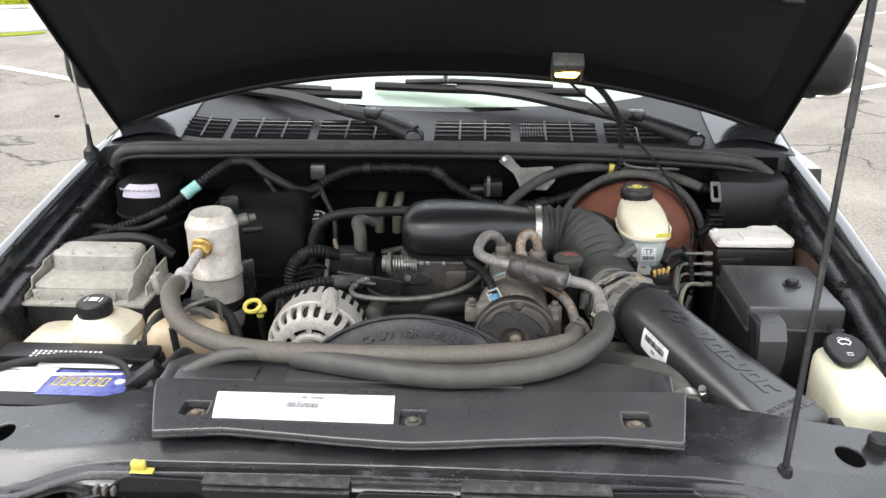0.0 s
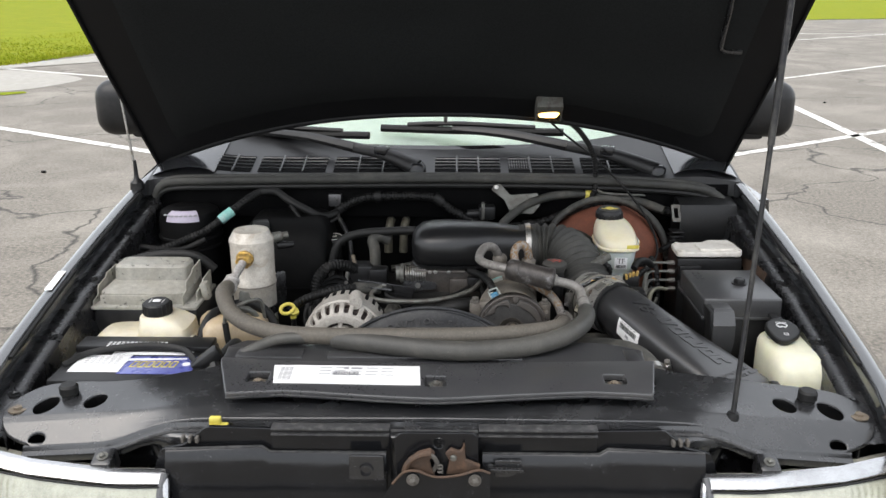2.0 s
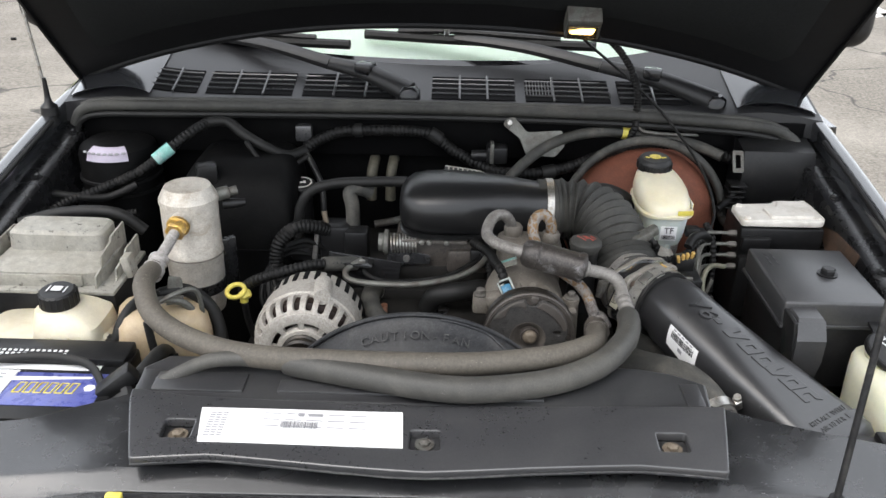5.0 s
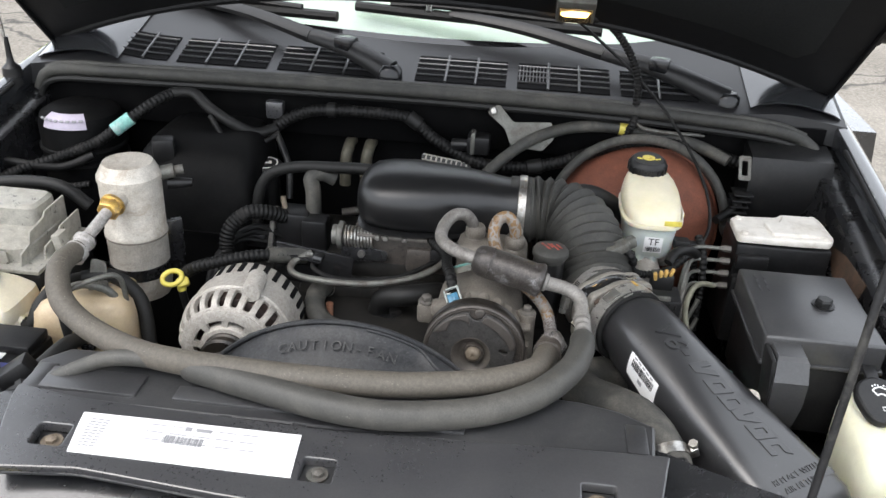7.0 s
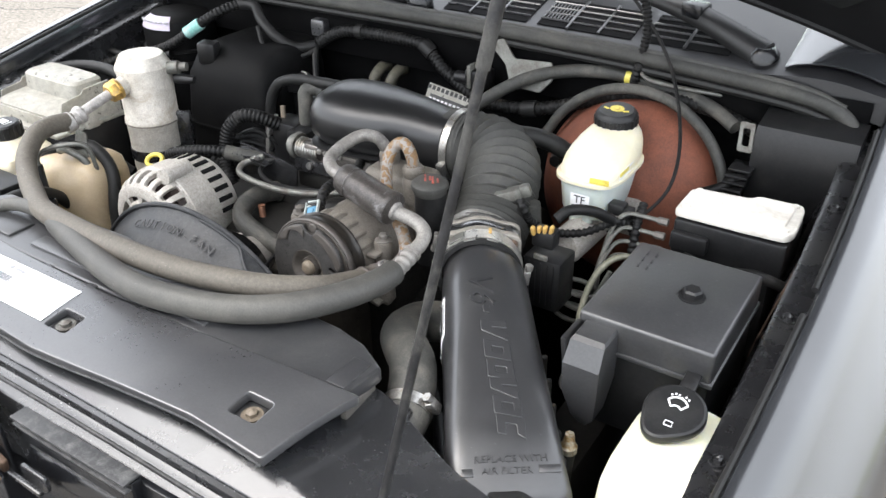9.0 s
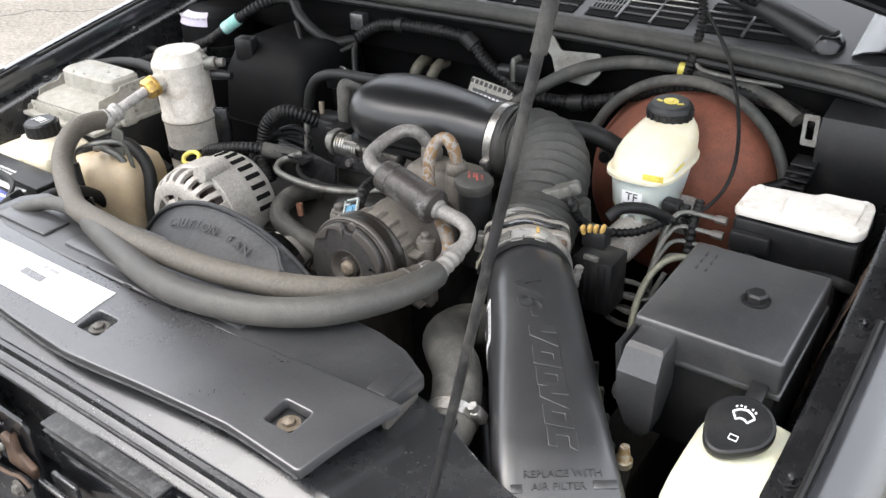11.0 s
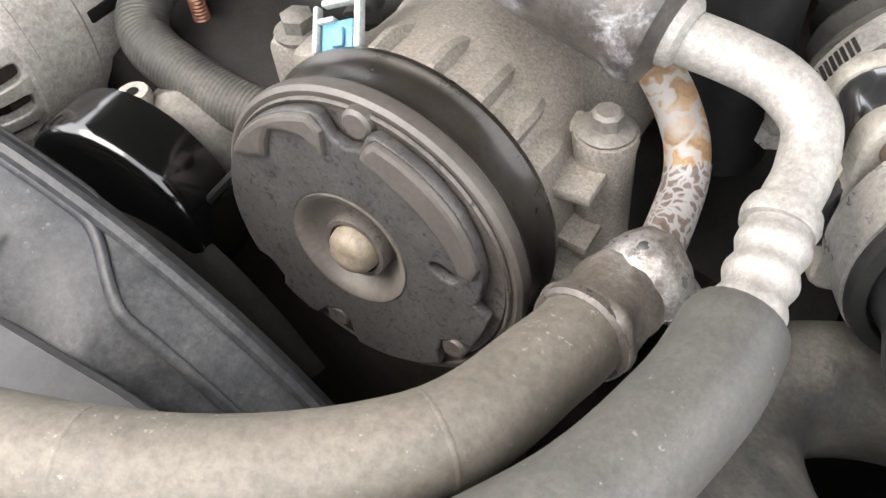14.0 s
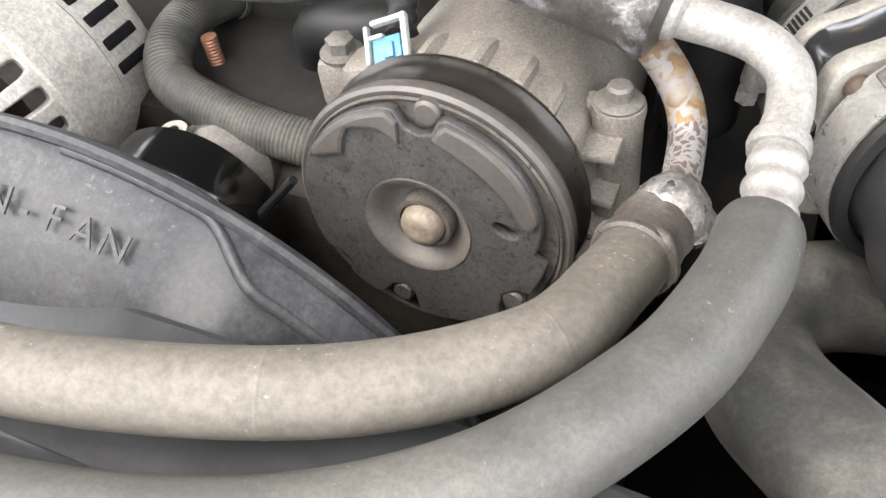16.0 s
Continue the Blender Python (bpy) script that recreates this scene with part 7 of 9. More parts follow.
part("mark_raised", moved(lettering("V6", 0.034, pose(0, 0, 0, 0, 0, 0) @ Matrix(((1, 0.25, 0, 0), (0, 1, 0, 0), (0, 0, 1, 0), (0, 0, 0, 1))), 0.0014), on_top(0.074, -0.008, 0.0012)), M_DUCT, duct, "raised cylinder count")
part("mark_raised", moved(plate([rounded([(-0.005, -0.0030), (0.004, -0.0030), (0.006, 0.0030), (-0.003, 0.0030)], 0.0012)], 0.0016, None, 0.0004), on_top(0.100, -0.004, 0.0002)), M_DUCT, duct)
for k, s0 in enumerate((0.130, 0.155, 0.180, 0.203, 0.224, 0.247)):
    h, w, u0 = 0.0118, 0.0094, 0.001 + 0.0011 * k
    lean = [(-w - 0.003, -h), (w - 0.003, -h), (w + 0.003, h), (-w + 0.003, h)]
    gap = [(-w * 0.35 - 0.0012, -h * 0.4), (w * 0.35 - 0.0012, -h * 0.4), (w * 0.35 + 0.0012, h * 0.45), (-w * 0.35 + 0.0012, h * 0.45)]
    if k in (0, 3):
        lean = [(-w - 0.003, -h), (-w * 0.1, -h), (w + 0.003, h), (w * 0.4, h), (-w * 0.4, -h * 0.2), (-w * 0.2, h), (-w, h)]
    if k == 5:
        lean = [(-w - 0.003, -h), (w - 0.003, -h), (w - 0.001, -h * 0.4), (-w * 0.3, -h * 0.4), (-w * 0.1, h * 0.4), (w * 0.9, h * 0.4), (w + 0.004, h), (-w + 0.003, h)]
    part("mark_raised", moved(plate([rounded(lean, 0.0014)] + ([rounded(gap, 0.001)] if k in (1, 2, 4) else []), 0.0018, None, 0.0005), on_top(s0, u0, 0.0001)), M_DUCT, duct)
part("lettering", merged(moved(lettering("REPLACE WITH", 0.0088, pose(0, 0, 0, 0, 0, 90), 0.0005), on_top(0.283, 0.003, 0.0003)),
                         moved(lettering("AIR FILTER", 0.0088, pose(0, 0, 0, 0, 0, 90), 0.0005), on_top(0.2955, -0.001, 0.0003))), M_DUCT, duct, "raised lettering")
part("moulded_bar", moved(rbox((0, -0.033, 0.0003), (0.007, 0.009, 0.0009), 0.0003), on_top(0.2965, 0.0, 0.0)), M_DUCT, duct)
part("moulded_bar", moved(rbox((0, 0.034, 0.0003), (0.007, 0.018, 0.0009), 0.0003), on_top(0.2945, 0.0, 0.0)), M_DUCT, duct)


def shell(s, deg, lift):
    """A place on the housing's skin: s along it, deg round it."""
    col = [[r[i] for r in rows] for i in range(5)]
    d, rx, ry, k = (float(np.interp(s, col[0], col[i])) for i in (1, 2, 3, 4))
    cs, sn = math.cos(radians(deg)), math.sin(radians(deg))
    u = (rx + lift) * math.copysign(abs(cs) ** (2 / k), cs)
    v = (ry + lift) * math.copysign(abs(sn) ** (2 / k), sn)
    return tuple(duct_frame(s, d) @ Vector((u, v, 0)))


def skin_patch(s0, s1, d0, d1, lift, n=6):
    """A thin patch that follows the skin."""
    return thickened(loft([[shell(s0 + (s1 - s0) * i / n, d0 + (d1 - d0) * j / n, lift) for j in range(n + 1)] for i in range(n + 1)], loop=False), 0.0003)


sticker = part("barcode_label", skin_patch(0.056, 0.112, 154, 183, 0.0009), M_PAPER, duct, "white barcode label")
rnd = random.Random(5)
stripes, x = [], 0.063
while x < 0.105:
    w = rnd.choice((0.0005, 0.0009, 0.0014))
    stripes.append(skin_patch(x, x + w, 160, 170, 0.0014, 2))
    x += w + rnd.choice((0.0007, 0.0012))
tagged(part("barcode", merged(*stripes), M_INK, sticker), kind="stuff")
part("print_line", merged(*[skin_patch(0.064 + 0.008 * k, 0.0695 + 0.008 * k, 155.6, 158.0, 0.0014, 2) for k in range(5)]), M_GREYINK, sticker)
part("print_block", skin_patch(0.079, 0.087, 174, 178, 0.0014, 2), M_GREYINK, sticker)
for k in range(6):
    q = duct_frame(0.10 + 0.035 * k, -0.065 - 0.006 * k) @ Vector((0.052, 0.0, 0))
    part("flange_rib", rbox(tuple(q), (0.010, 0.006, 0.05), 0.0015, (0, 0, 36)), M_DUCT, duct)
part("lower_housing", loft([ring_between(duct_frame(s, -0.115 - 0.03 * s), superoval(0.056, 0.05, 7)) for s in (0.09, 0.2, 0.31)]), M_PLASTIC, duct)
part("latch_clip", rbox(tuple(duct_frame(0.300, -0.065) @ Vector((-0.048, 0, 0))), (0.012, 0.008, 0.02), 0.002, (0, 0, 36)), M_STEEL, duct)

maf = thing("air_flow_sensor", "silver and black mass air flow sensor block", "sensor", (0.262, 0.332, 1.0))
mz = Matrix((Vector((0.857, 0.514, 0)), Vector((0, 0, 1)), Vector((0.514, -0.857, 0)))).transposed().to_4x4()
mz.translation = Vector((0.269, 0.312, 1.053))
scallop = []
for i in range(96):
    a = 2 * math.pi * i / 96
    r = 0.0436 + 0.0085 * sum(math.exp(-(((math.degrees(a) - b + 180) % 360 - 180) / 15.0) ** 2) for b in (38, 142, 218, 322))
    scallop.append((r * math.cos(a), r * math.sin(a)))
part("front_flange", plate([scallop], 0.009, mz @ pose(0, 0, 0.010), 0.002), M_FLANGE, maf, "cast aluminium flange")
part("rear_flange", plate([scallop], 0.007, mz @ pose(0, 0, -0.012), 0.002), M_FLANGE, maf, "cast aluminium flange")
part("middle_block", plate([[(x * 0.98, y * 0.98) for x, y in scallop]], 0.016, mz @ pose(0, 0, -0.001), 0.001), M_PAINT, maf, "glossy black middle section")
part("neck", moved(lathe([(0.040, 0.014), (0.0405, 0.03), (0.0405, -0.03), (0.038, -0.03)], None, 40), mz), M_FLANGE, maf)
for x, y in ((0.0345, 0.0265), (-0.0335, 0.0265)):
    part("screw", moved(lathe([(0, 0.004), (0.003, 0.004), (0.0048, 0.002), (0.0048, 0), (0, 0)], None, 14), mz @ pose(x, y, 0.0150)), M_LATCH, maf, "rusty flange screw")
lm = mz @ pose(-0.0440, 0.0105, 0.0030, 0, 0, -21)
part("side_block", moved(rbox((0.0070, 0, 0), (0.0125, 0.046, 0.022), 0.002), lm), M_PAINT, maf, "glossy black side block")
fl = part("flow_label", moved(rbox((0, 0, 0), (0.0012, 0.040, 0.0135), 0.0003), lm), M_CREAMLABEL, maf, "cream label with a barcode and flow arrow")
lf = lm @ Matrix(((0, 0, -1, -0.0008), (-1, 0, 0, 0), (0, 1, 0, 0), (0, 0, 0, 1)))
tagged(part("barcode", moved(bars(16, 0.020, 0.0075, pose(0.005, -0.001, 0)), lf), M_INK, fl), kind="stuff")
part("flow_word", moved(lettering("FLOW", 0.0052, pose(-0.0125, 0.0012, 0.0002), 0.0002), lf), M_REDINK, fl)
part("flow_arrow", moved(rbox((-0.0125, -0.0034, 0.0002), (0.010, 0.0014, 0.0003), 0), lf), M_REDINK, fl, "red arrow bar")
for z0, r, w, turn in ((-0.026, 0.0425, 0.011, 172), (0.0258, 0.0440, 0.0165, 122)):
    cmx = mz @ pose(0, 0, z0)
    part("clamp", clamp_band(cmx, r, w, 0.0014), M_BAND, maf, "worm-drive steel clamp")
    if z0 < 0:
        part("clamp_screw", screw_box(cmx @ pose(0, 0, 0, 0, 0, turn), r), M_BAND, maf)
        for k in range(9):
            part("clamp_slot", moved(rbox((r + 0.0016, 0, 0), (0.0006, 0.0012, w * 0.55), 0), cmx @ pose(0, 0, 0, 0, 0, 138 + 2.6 * k)), M_DARK, maf)
    else:
        part("clamp_saddle", moved(rbox((r + 0.0018, 0, 0), (0.0022, 0.018, w * 0.7), 0.0008), cmx @ pose(0, 0, 0, 0, 0, turn)), M_GREYMETAL, maf, "dull clamp saddle plate")
        part("clamp_screw", screw_box(cmx @ pose(0, 0, 0, 0, 0, -8), r), M_BAND, maf)
part("lip_ring", moved(lathe([(0.0395, 0.0340), (0.0440, 0.0340), (0.0448, 0.0360), (0.0440, 0.0385), (0.0395, 0.0390)], None, 56), mz), M_RUBBER, maf, "black rubber lip")
for a0 in (74, 104):
    part("lip_tab", moved(rbox((0.0446, 0, 0.0375), (0.0012, 0.012, 0.0016), 0.0004), mz @ pose(0, 0, 0, 0, 0, a0)), M_STEEL, maf, "bright tab on the lip edge")
part("paint_mark", moved(rbox((0.010, 0.0448, 0.020), (0.003, 0.0008, 0.011), 0.0002), mz), M_AMBER, maf, "orange paint mark")

corr = thing("intake_hose", "dusty ribbed black rubber air intake hose", "hose", (0.22, 0.42, 1.0))
part("bellows", sweep([(0.165, 0.455, 1.104), (0.185, 0.456, 1.105), (0.212, 0.448, 1.105), (0.232, 0.426, 1.099), (0.244, 0.396, 1.086), (0.252, 0.364, 1.066), (0.258, 0.338, 1.055)], 0.0440, 32, 8, ribs=(0.0118, 0.0062)), M_CORR, corr)
part("cuff", sweep([(0.140, 0.455, 1.104), (0.152, 0.455, 1.104), (0.170, 0.455, 1.104)], 0.0425, 28), M_CORR, corr)
part("end_cuff", sweep([(0.2535, 0.346, 1.0555), (0.2575, 0.336, 1.054), (0.262, 0.325, 1.053)], 0.0420, 28), M_CORR, corr)
cb = place((0.156, 0.455, 1.104), (1, 0, 0), (0, -1, 0))
part("clamp", clamp_band(cb, 0.0428, 0.0095, 0.0016), M_STEEL, corr, "bright steel band clamp")
part("clamp_screw", screw_box(cb @ pose(0, 0, 0, 0, 0, 18), 0.0428), M_STEEL, corr)
part("side_nozzle", sweep([(0.215, 0.475, 1.125), (0.245, 0.495, 1.118), (0.275, 0.51, 1.10), (0.30, 0.53, 1.07)], 0.011, 12), M_RUBBER, corr)

plen = thing("intake_resonator", "smooth satin black intake resonator over the throttle", "resonator", (0.04, 0.46, 1.05))
prof = [(-0.0535, 0.010, 0.008, 0.000), (-0.052, 0.028, 0.020, 0.000), (-0.046, 0.043, 0.029, 0.001), (-0.034, 0.055, 0.036, 0.002), (-0.015, 0.061, 0.0395, 0.002), (0.015, 0.062, 0.041, 0.002), (0.05, 0.057, 0.041, 0.001), (0.085, 0.049, 0.0405, 0.0),
        (0.115, 0.043, 0.040, -0.003), (0.135, 0.0405, 0.0400, -0.006), (0.150, 0.0400, 0.0400, -0.006)]
rings = []
for x, ry, rz, dz in prof:
    pts = superoval(ry, rz, 2.35, 40)
    rings.append([(x, 0.452 + u, 1.110 + dz + v) for u, v in pts])
part("shell", loft(rings), M_RESONATOR, plen)
part("seam", loft([[(x, 0.452 + u * 1.02, 1.082 + v) for u, v in superoval(ry * 0.98, 0.003, 2, 24)] for x, ry, rz, dz in prof[1:9]]), M_RESONATOR, plen)
thr = thing("throttle_assembly", "grey cast throttle unit with a coil spring and linkage", "throttle", (-0.03, 0.42, 1.0))
part("casting", merged(rbox((0.0, 0.440, 1.050), (0.115, 0.075, 0.05), 0.008), rbox((0.045, 0.412, 1.045), (0.06, 0.03, 0.035), 0.005)), M_CLUTCH, thr)
part("top_flange", rbox((-0.002, 0.424, 1.076), (0.090, 0.060, 0.005), 0.0015), M_CASTGREY, thr, "grey casting flange")
for x in (-0.020, -0.010, 0.014):
    part("flange_screw", lathe([(0, 0.003), (0.003, 0.0025), (0.0038, 0), (0, 0)], place((x, 0.393, 1.076), (0, -1, 0.1)), 12), M_STEEL, thr)
part("base", rbox((0.0, 0.45, 1.022), (0.14, 0.10, 0.03), 0.006), M_DARK, thr)
part("spring", sweep([(-0.064 + 0.0007 * k, 0.406 + 0.0130 * math.cos(k * 1.05), 1.068 + 0.0130 * math.sin(k * 1.05)) for k in range(56)], 0.0016, 6, 3), M_STEEL, thr, "coil return spring")
part("spool", lathe([(0, 0.004), (0.017, 0.004), (0.018, 0.002), (0.018, -0.002), (0.013, -0.004), (0.013, -0.010), (0, -0.010)], place((-0.070, 0.408, 1.068), (1, 0, 0)), 24), M_GREYMETAL, thr)
part("lever", plate([rounded([(-0.03, -0.012), (0.03, -0.008), (0.03, 0.004), (0.0, 0.010), (-0.03, 0.012)], 0.004)], 0.003, place((-0.038, 0.398, 1.050), (0, -1, 0.2)), 0.0006), M_PAINT_DULL, thr)
part("screw", lathe([(0, 0.004), (0.0045, 0.004), (0.005, 0.002), (0.005, 0), (0, 0)], place((-0.041, 0.396, 1.050), (0, -1, 0.1)), 14), M_STEEL, thr)
part("position_sensor", rbox((0.064, 0.404, 1.052), (0.035, 0.022, 0.028), 0.004), M_PLASTIC, thr)
part("wire", sweep([(0.064, 0.396, 1.06), (0.072, 0.380, 1.052), (0.076, 0.365, 1.03), (0.07, 0.36, 1.0)], 0.006, 10, ribs=(0.005, 0.001)), M_WIRE, thr)
part("bracket", merged(rbox((-0.100, 0.378, 1.034), (0.100, 0.004, 0.052), 0.0015, (0, 8, 0)), rbox((-0.115, 0.368, 1.056), (0.060, 0.020, 0.003), 0.001, (0, 8, 0))), M_GLOSSGREY, thr, "glossy dark cable bracket")
part("bright_clip", rbox((-0.098, 0.358, 1.062), (0.008, 0.005, 0.005), 0.001), M_STEEL, thr)
cables = thing("throttle_cables", "thin black control cables curving across the engine", "cable", (-0.03, 0.36, 1.02))
part("outer_cable", sweep([(-0.10, 0.372, 1.058), (-0.120, 0.352, 1.050), (-0.105, 0.335, 1.044), (-0.034, 0.330, 1.044), (0.024, 0.345, 1.048), (0.060, 0.37, 1.056), (0.085, 0.42, 1.07)], 0.0042, 10), M_GREYMETAL, cables, "pale grey outer cable")
part("inner_cable", sweep([(-0.085, 0.38, 1.056), (-0.095, 0.358, 1.046), (-0.06, 0.345, 1.040), (0.01, 0.355, 1.044), (0.055, 0.385, 1.054)], 0.0030, 8), M_WIRE, cables)
part("sleeve_end", sweep([(-0.108, 0.376, 1.050), (-0.128, 0.366, 1.054), (-0.150, 0.352, 1.060)], 0.0100, 12), M_BOOT, cables, "plain grey sleeve end")
part("cable_sleeve", sweep([(-0.115, 0.372, 1.052), (-0.16, 0.345, 1.062), (-0.20, 0.33, 1.058), (-0.235, 0.33, 1.045), (-0.26, 0.35, 1.02)], 0.008, 10, ribs=(0.006, 0.0012)), M_WIRE, cables)

coil = thing("ignition_coil", "black ignition coil pack with a bright metal core", "ignition coil", (-0.16, 0.48, 0.98))
part("core", rbox((-0.178, 0.468, 1.032), (0.007, 0.022, 0.070), 0.002, (0, 8, 0)), M_BAND, coil, "bright laminated core")
part("block", rbox((-0.150, 0.482, 1.028), (0.045, 0.04, 0.07), 0.005), M_PLASTIC, coil)
part("tower", sweep([(-0.160, 0.478, 1.05), (-0.166, 0.484, 1.07), (-0.167, 0.486, 1.078)], 0.0038, 10), M_TAN, coil, "copper coloured tip")
part("elbow", sweep([(-0.125, 0.485, 1.035), (-0.126, 0.490, 1.085), (-0.130, 0.497, 1.103), (-0.118, 0.505, 1.108), (-0.10, 0.51, 1.10)], 0.0105, 12), M_BOOT, coil, "grey rubber elbow")
part("module", rbox((-0.118, 0.468, 1.035), (0.035, 0.030, 0.050), 0.005), M_PLASTIC, coil)
part("plug", rbox((-0.200, 0.468, 1.02), (0.03, 0.02, 0.022), 0.004), M_PLASTIC, coil)
leads = thing("plug_wires", "bundle of black spark plug wires", "wires", (-0.20, 0.43, 0.98))
rnd = random.Random(11)
for k in range(7):
    a, b = rnd.uniform(-0.012, 0.012), rnd.uniform(-0.012, 0.012)
    part("wire", sweep([(-0.165 + a, 0.47 + b, 1.02 + b), (-0.205 + a, 0.455 + b, 1.035 + a), (-0.235 + b, 0.43 + a, 1.02 + b), (-0.235 + a, 0.395 + b, 0.985 + a), (-0.20 + b, 0.37, 0.94)], 0.0042, 8), M_WIRE, leads)
bundle = thing("coil_loom", "thick black ribbed wiring loom beside the ignition coil", "wiring", (-0.2, 0.43, 1.09))
part("sleeve", sweep([(-0.150, 0.480, 1.045), (-0.176, 0.456, 1.066), (-0.203, 0.442, 1.070), (-0.224, 0.432, 1.052), (-0.229, 0.424, 1.026), (-0.219, 0.410, 1.000), (-0.195, 0.395, 0.98)], 0.0105, 14, 8, ribs=(0.0055, 0.0014)), M_WIRE, bundle)
pcv = thing("breather_hose", "black breather hose looping beside the resonator", "hose", (-0.15, 0.5, 1.05))
part("rubber", sweep([(-0.208, 0.495, 1.02), (-0.209, 0.50, 1.050), (-0.203, 0.503, 1.082), (-0.185, 0.505, 1.104), (-0.150, 0.505, 1.115), (-0.106, 0.503, 1.119), (-0.05, 0.50, 1.122), (-0.02, 0.49, 1.12)], 0.0078, 12), M_RUBBER, pcv)

psr = thing("power_steering_reservoir", "black power steering reservoir with a red marked cap", "reservoir", (0.19, 0.33, 1.0))
part("neck", lathe([(0, 0.10), (0.018, 0.10), (0.018, 0.0), (0, 0)], pose(0.192, 0.334, 1.015), 24), M_PLASTIC, psr)
capm = pose(0.193, 0.331, 1.102)
psc = part("cap", lathe([(0, 0.0165), (0.006, 0.0165), (0.0175, 0.0150), (0.0205, 0.0120), (0.0210, 0.007), (0.0185, 0.003), (0.0175, 0), (0, 0)], capm, 30), M_CORR, psr)
part("cap_mark", moved(merged(*[rbox((-0.006 + 0.005 * k, 0.002 * (k % 2), 0.0163), (0.0022, 0.016 - 0.006 * (k % 2), 0.0014), 0.0002, (0, 0, 35)) for k in range(4)]), capm), M_REDINK, psc, "faded red print")

# ---------------------------------------------------------------- engine mass and firewall side
engine = thing("engine_block", "grimy dark engine block and intake manifold", "engine", (0, 0.42, 0.55))
part("block", rbox((0.0, 0.45, 0.80), (0.36, 0.34, 0.40), 0.02), M_DARK, engine)
part("front_cover", rbox((0.02, 0.285, 0.86), (0.24, 0.05, 0.24), 0.02), M_GRIME, engine)
part("manifold", merged(rbox((0.0, 0.475, 0.985), (0.24, 0.21, 0.06), 0.012), rbox((-0.05, 0.320, 0.960), (0.11, 0.06, 0.035), 0.012)), M_DARK, engine)
part("thermostat_housing", lathe([(0, 0.034), (0.014, 0.033), (0.026, 0.028), (0.034, 0.018), (0.037, 0.0), (0, 0)], pose(0.004, 0.345, 0.968), 28), M_GLOSSGREY, engine, "dark glossy domed housing")
part("sender_flange", rbox((-0.041, 0.327, 0.9815), (0.102, 0.050, 0.008), 0.003), M_GRIME, engine, "grimy dark flange")
for sx in (-1, 1):
    part("valve_cover", rbox((sx * 0.205, 0.46, 0.93), (0.10, 0.30, 0.07), 0.02, (0, sx * 18, 0)), M_DARK, engine)
part("accessory_bracket", merged(rbox((0.10, 0.34, 0.96), (0.14, 0.10, 0.06), 0.01), rbox((-0.14, 0.31, 0.95), (0.12, 0.06, 0.06), 0.01)), M_GRIME, engine)
part("hose", sweep([(-0.01, 0.345, 1.00), (0.0, 0.335, 1.025), (0.03, 0.33, 1.035), (0.06, 0.35, 1.03), (0.075, 0.40, 1.0)], 0.013, 12), M_RUBBER, engine)
part("fuel_rail", sweep([(-0.10, 0.55, 1.03), (0.0, 0.57, 1.04), (0.10, 0.55, 1.03)], 0.006, 10), M_GREYMETAL, engine)
part("rear_hose", sweep([(0.10, 0.54, 1.05), (0.16, 0.52, 1.07), (0.20, 0.49, 1.04), (0.21, 0.45, 0.98)], 0.009, 10), M_RUBBER, engine)
under = part("splash_tray", rbox((0, 0.28, 0.42), (1.05, 0.75, 0.02), 0.004), M_DARK)
tagged(under, "grimy dark tray below the engine", "tray", kind="structure")

oil = thing("oil_filler_cap", "round black oil filler cap with a pale ring symbol", "cap", (-0.215, 0.572, 1.03))
part("tube", lathe([(0, 0.05), (0.016, 0.05), (0.016, -0.10), (0, -0.10)], pose(-0.215, 0.575, 1.02), 20), M_PLASTIC, oil)
oc = pose(-0.215, 0.573, 1.070, 8, 0, 0)
part("cap", lathe([(0, 0.019), (0.019, 0.019), (0.0225, 0.016), (0.0225, 0.002), (0.019, 0), (0, 0)], oc, 30), M_PLASTIC, oil)
part("symbol", moved(merged(plate([oval(0, 0, 0.0165), oval(0, 0, 0.0145)], 0.0006, pose(0, 0, 0.0194), 0.0001), rbox((0, 0, 0.0194), (0.014, 0.0035, 0.0006), 0.0002), rbox((0.004, 0.004, 0.0194), (0.004, 0.004, 0.0006), 0.0002)), oc), M_WHITE, oil, "pale ring symbol")

dip = thing("dipstick", "bright yellow dipstick handle ring", "dipstick", (-0.262, 0.322, 1.0))
ringp = [(0.0118 * math.cos(2 * math.pi * k / 20), 0.0085 * math.sin(2 * math.pi * k / 20), 0) for k in range(21)]
dm = place((-0.262, 0.322, 1.032), (0.25, -0.70, 0.65), (1, 0, 0)) @ pose(0, 0, 0, 0, 0, 28)
part("ring", moved(sweep(ringp, 0.0032, 10, smooth=False, caps=False), dm), M_YELLOW, dip)
part("stem", merged(moved(rbox((0.010, -0.008, -0.006), (0.016, 0.013, 0.012), 0.004), dm), lathe([(0, 0), (0.0055, 0), (0.0055, -0.012), (0, -0.012)], pose(-0.253, 0.326, 1.026), 12)), M_YELLOW, dip)
part("tube", sweep([(-0.253, 0.327, 1.018), (-0.253, 0.327, 1.008), (-0.25, 0.34, 0.96), (-0.23, 0.36, 0.88)], 0.005, 8), M_ROD, dip)

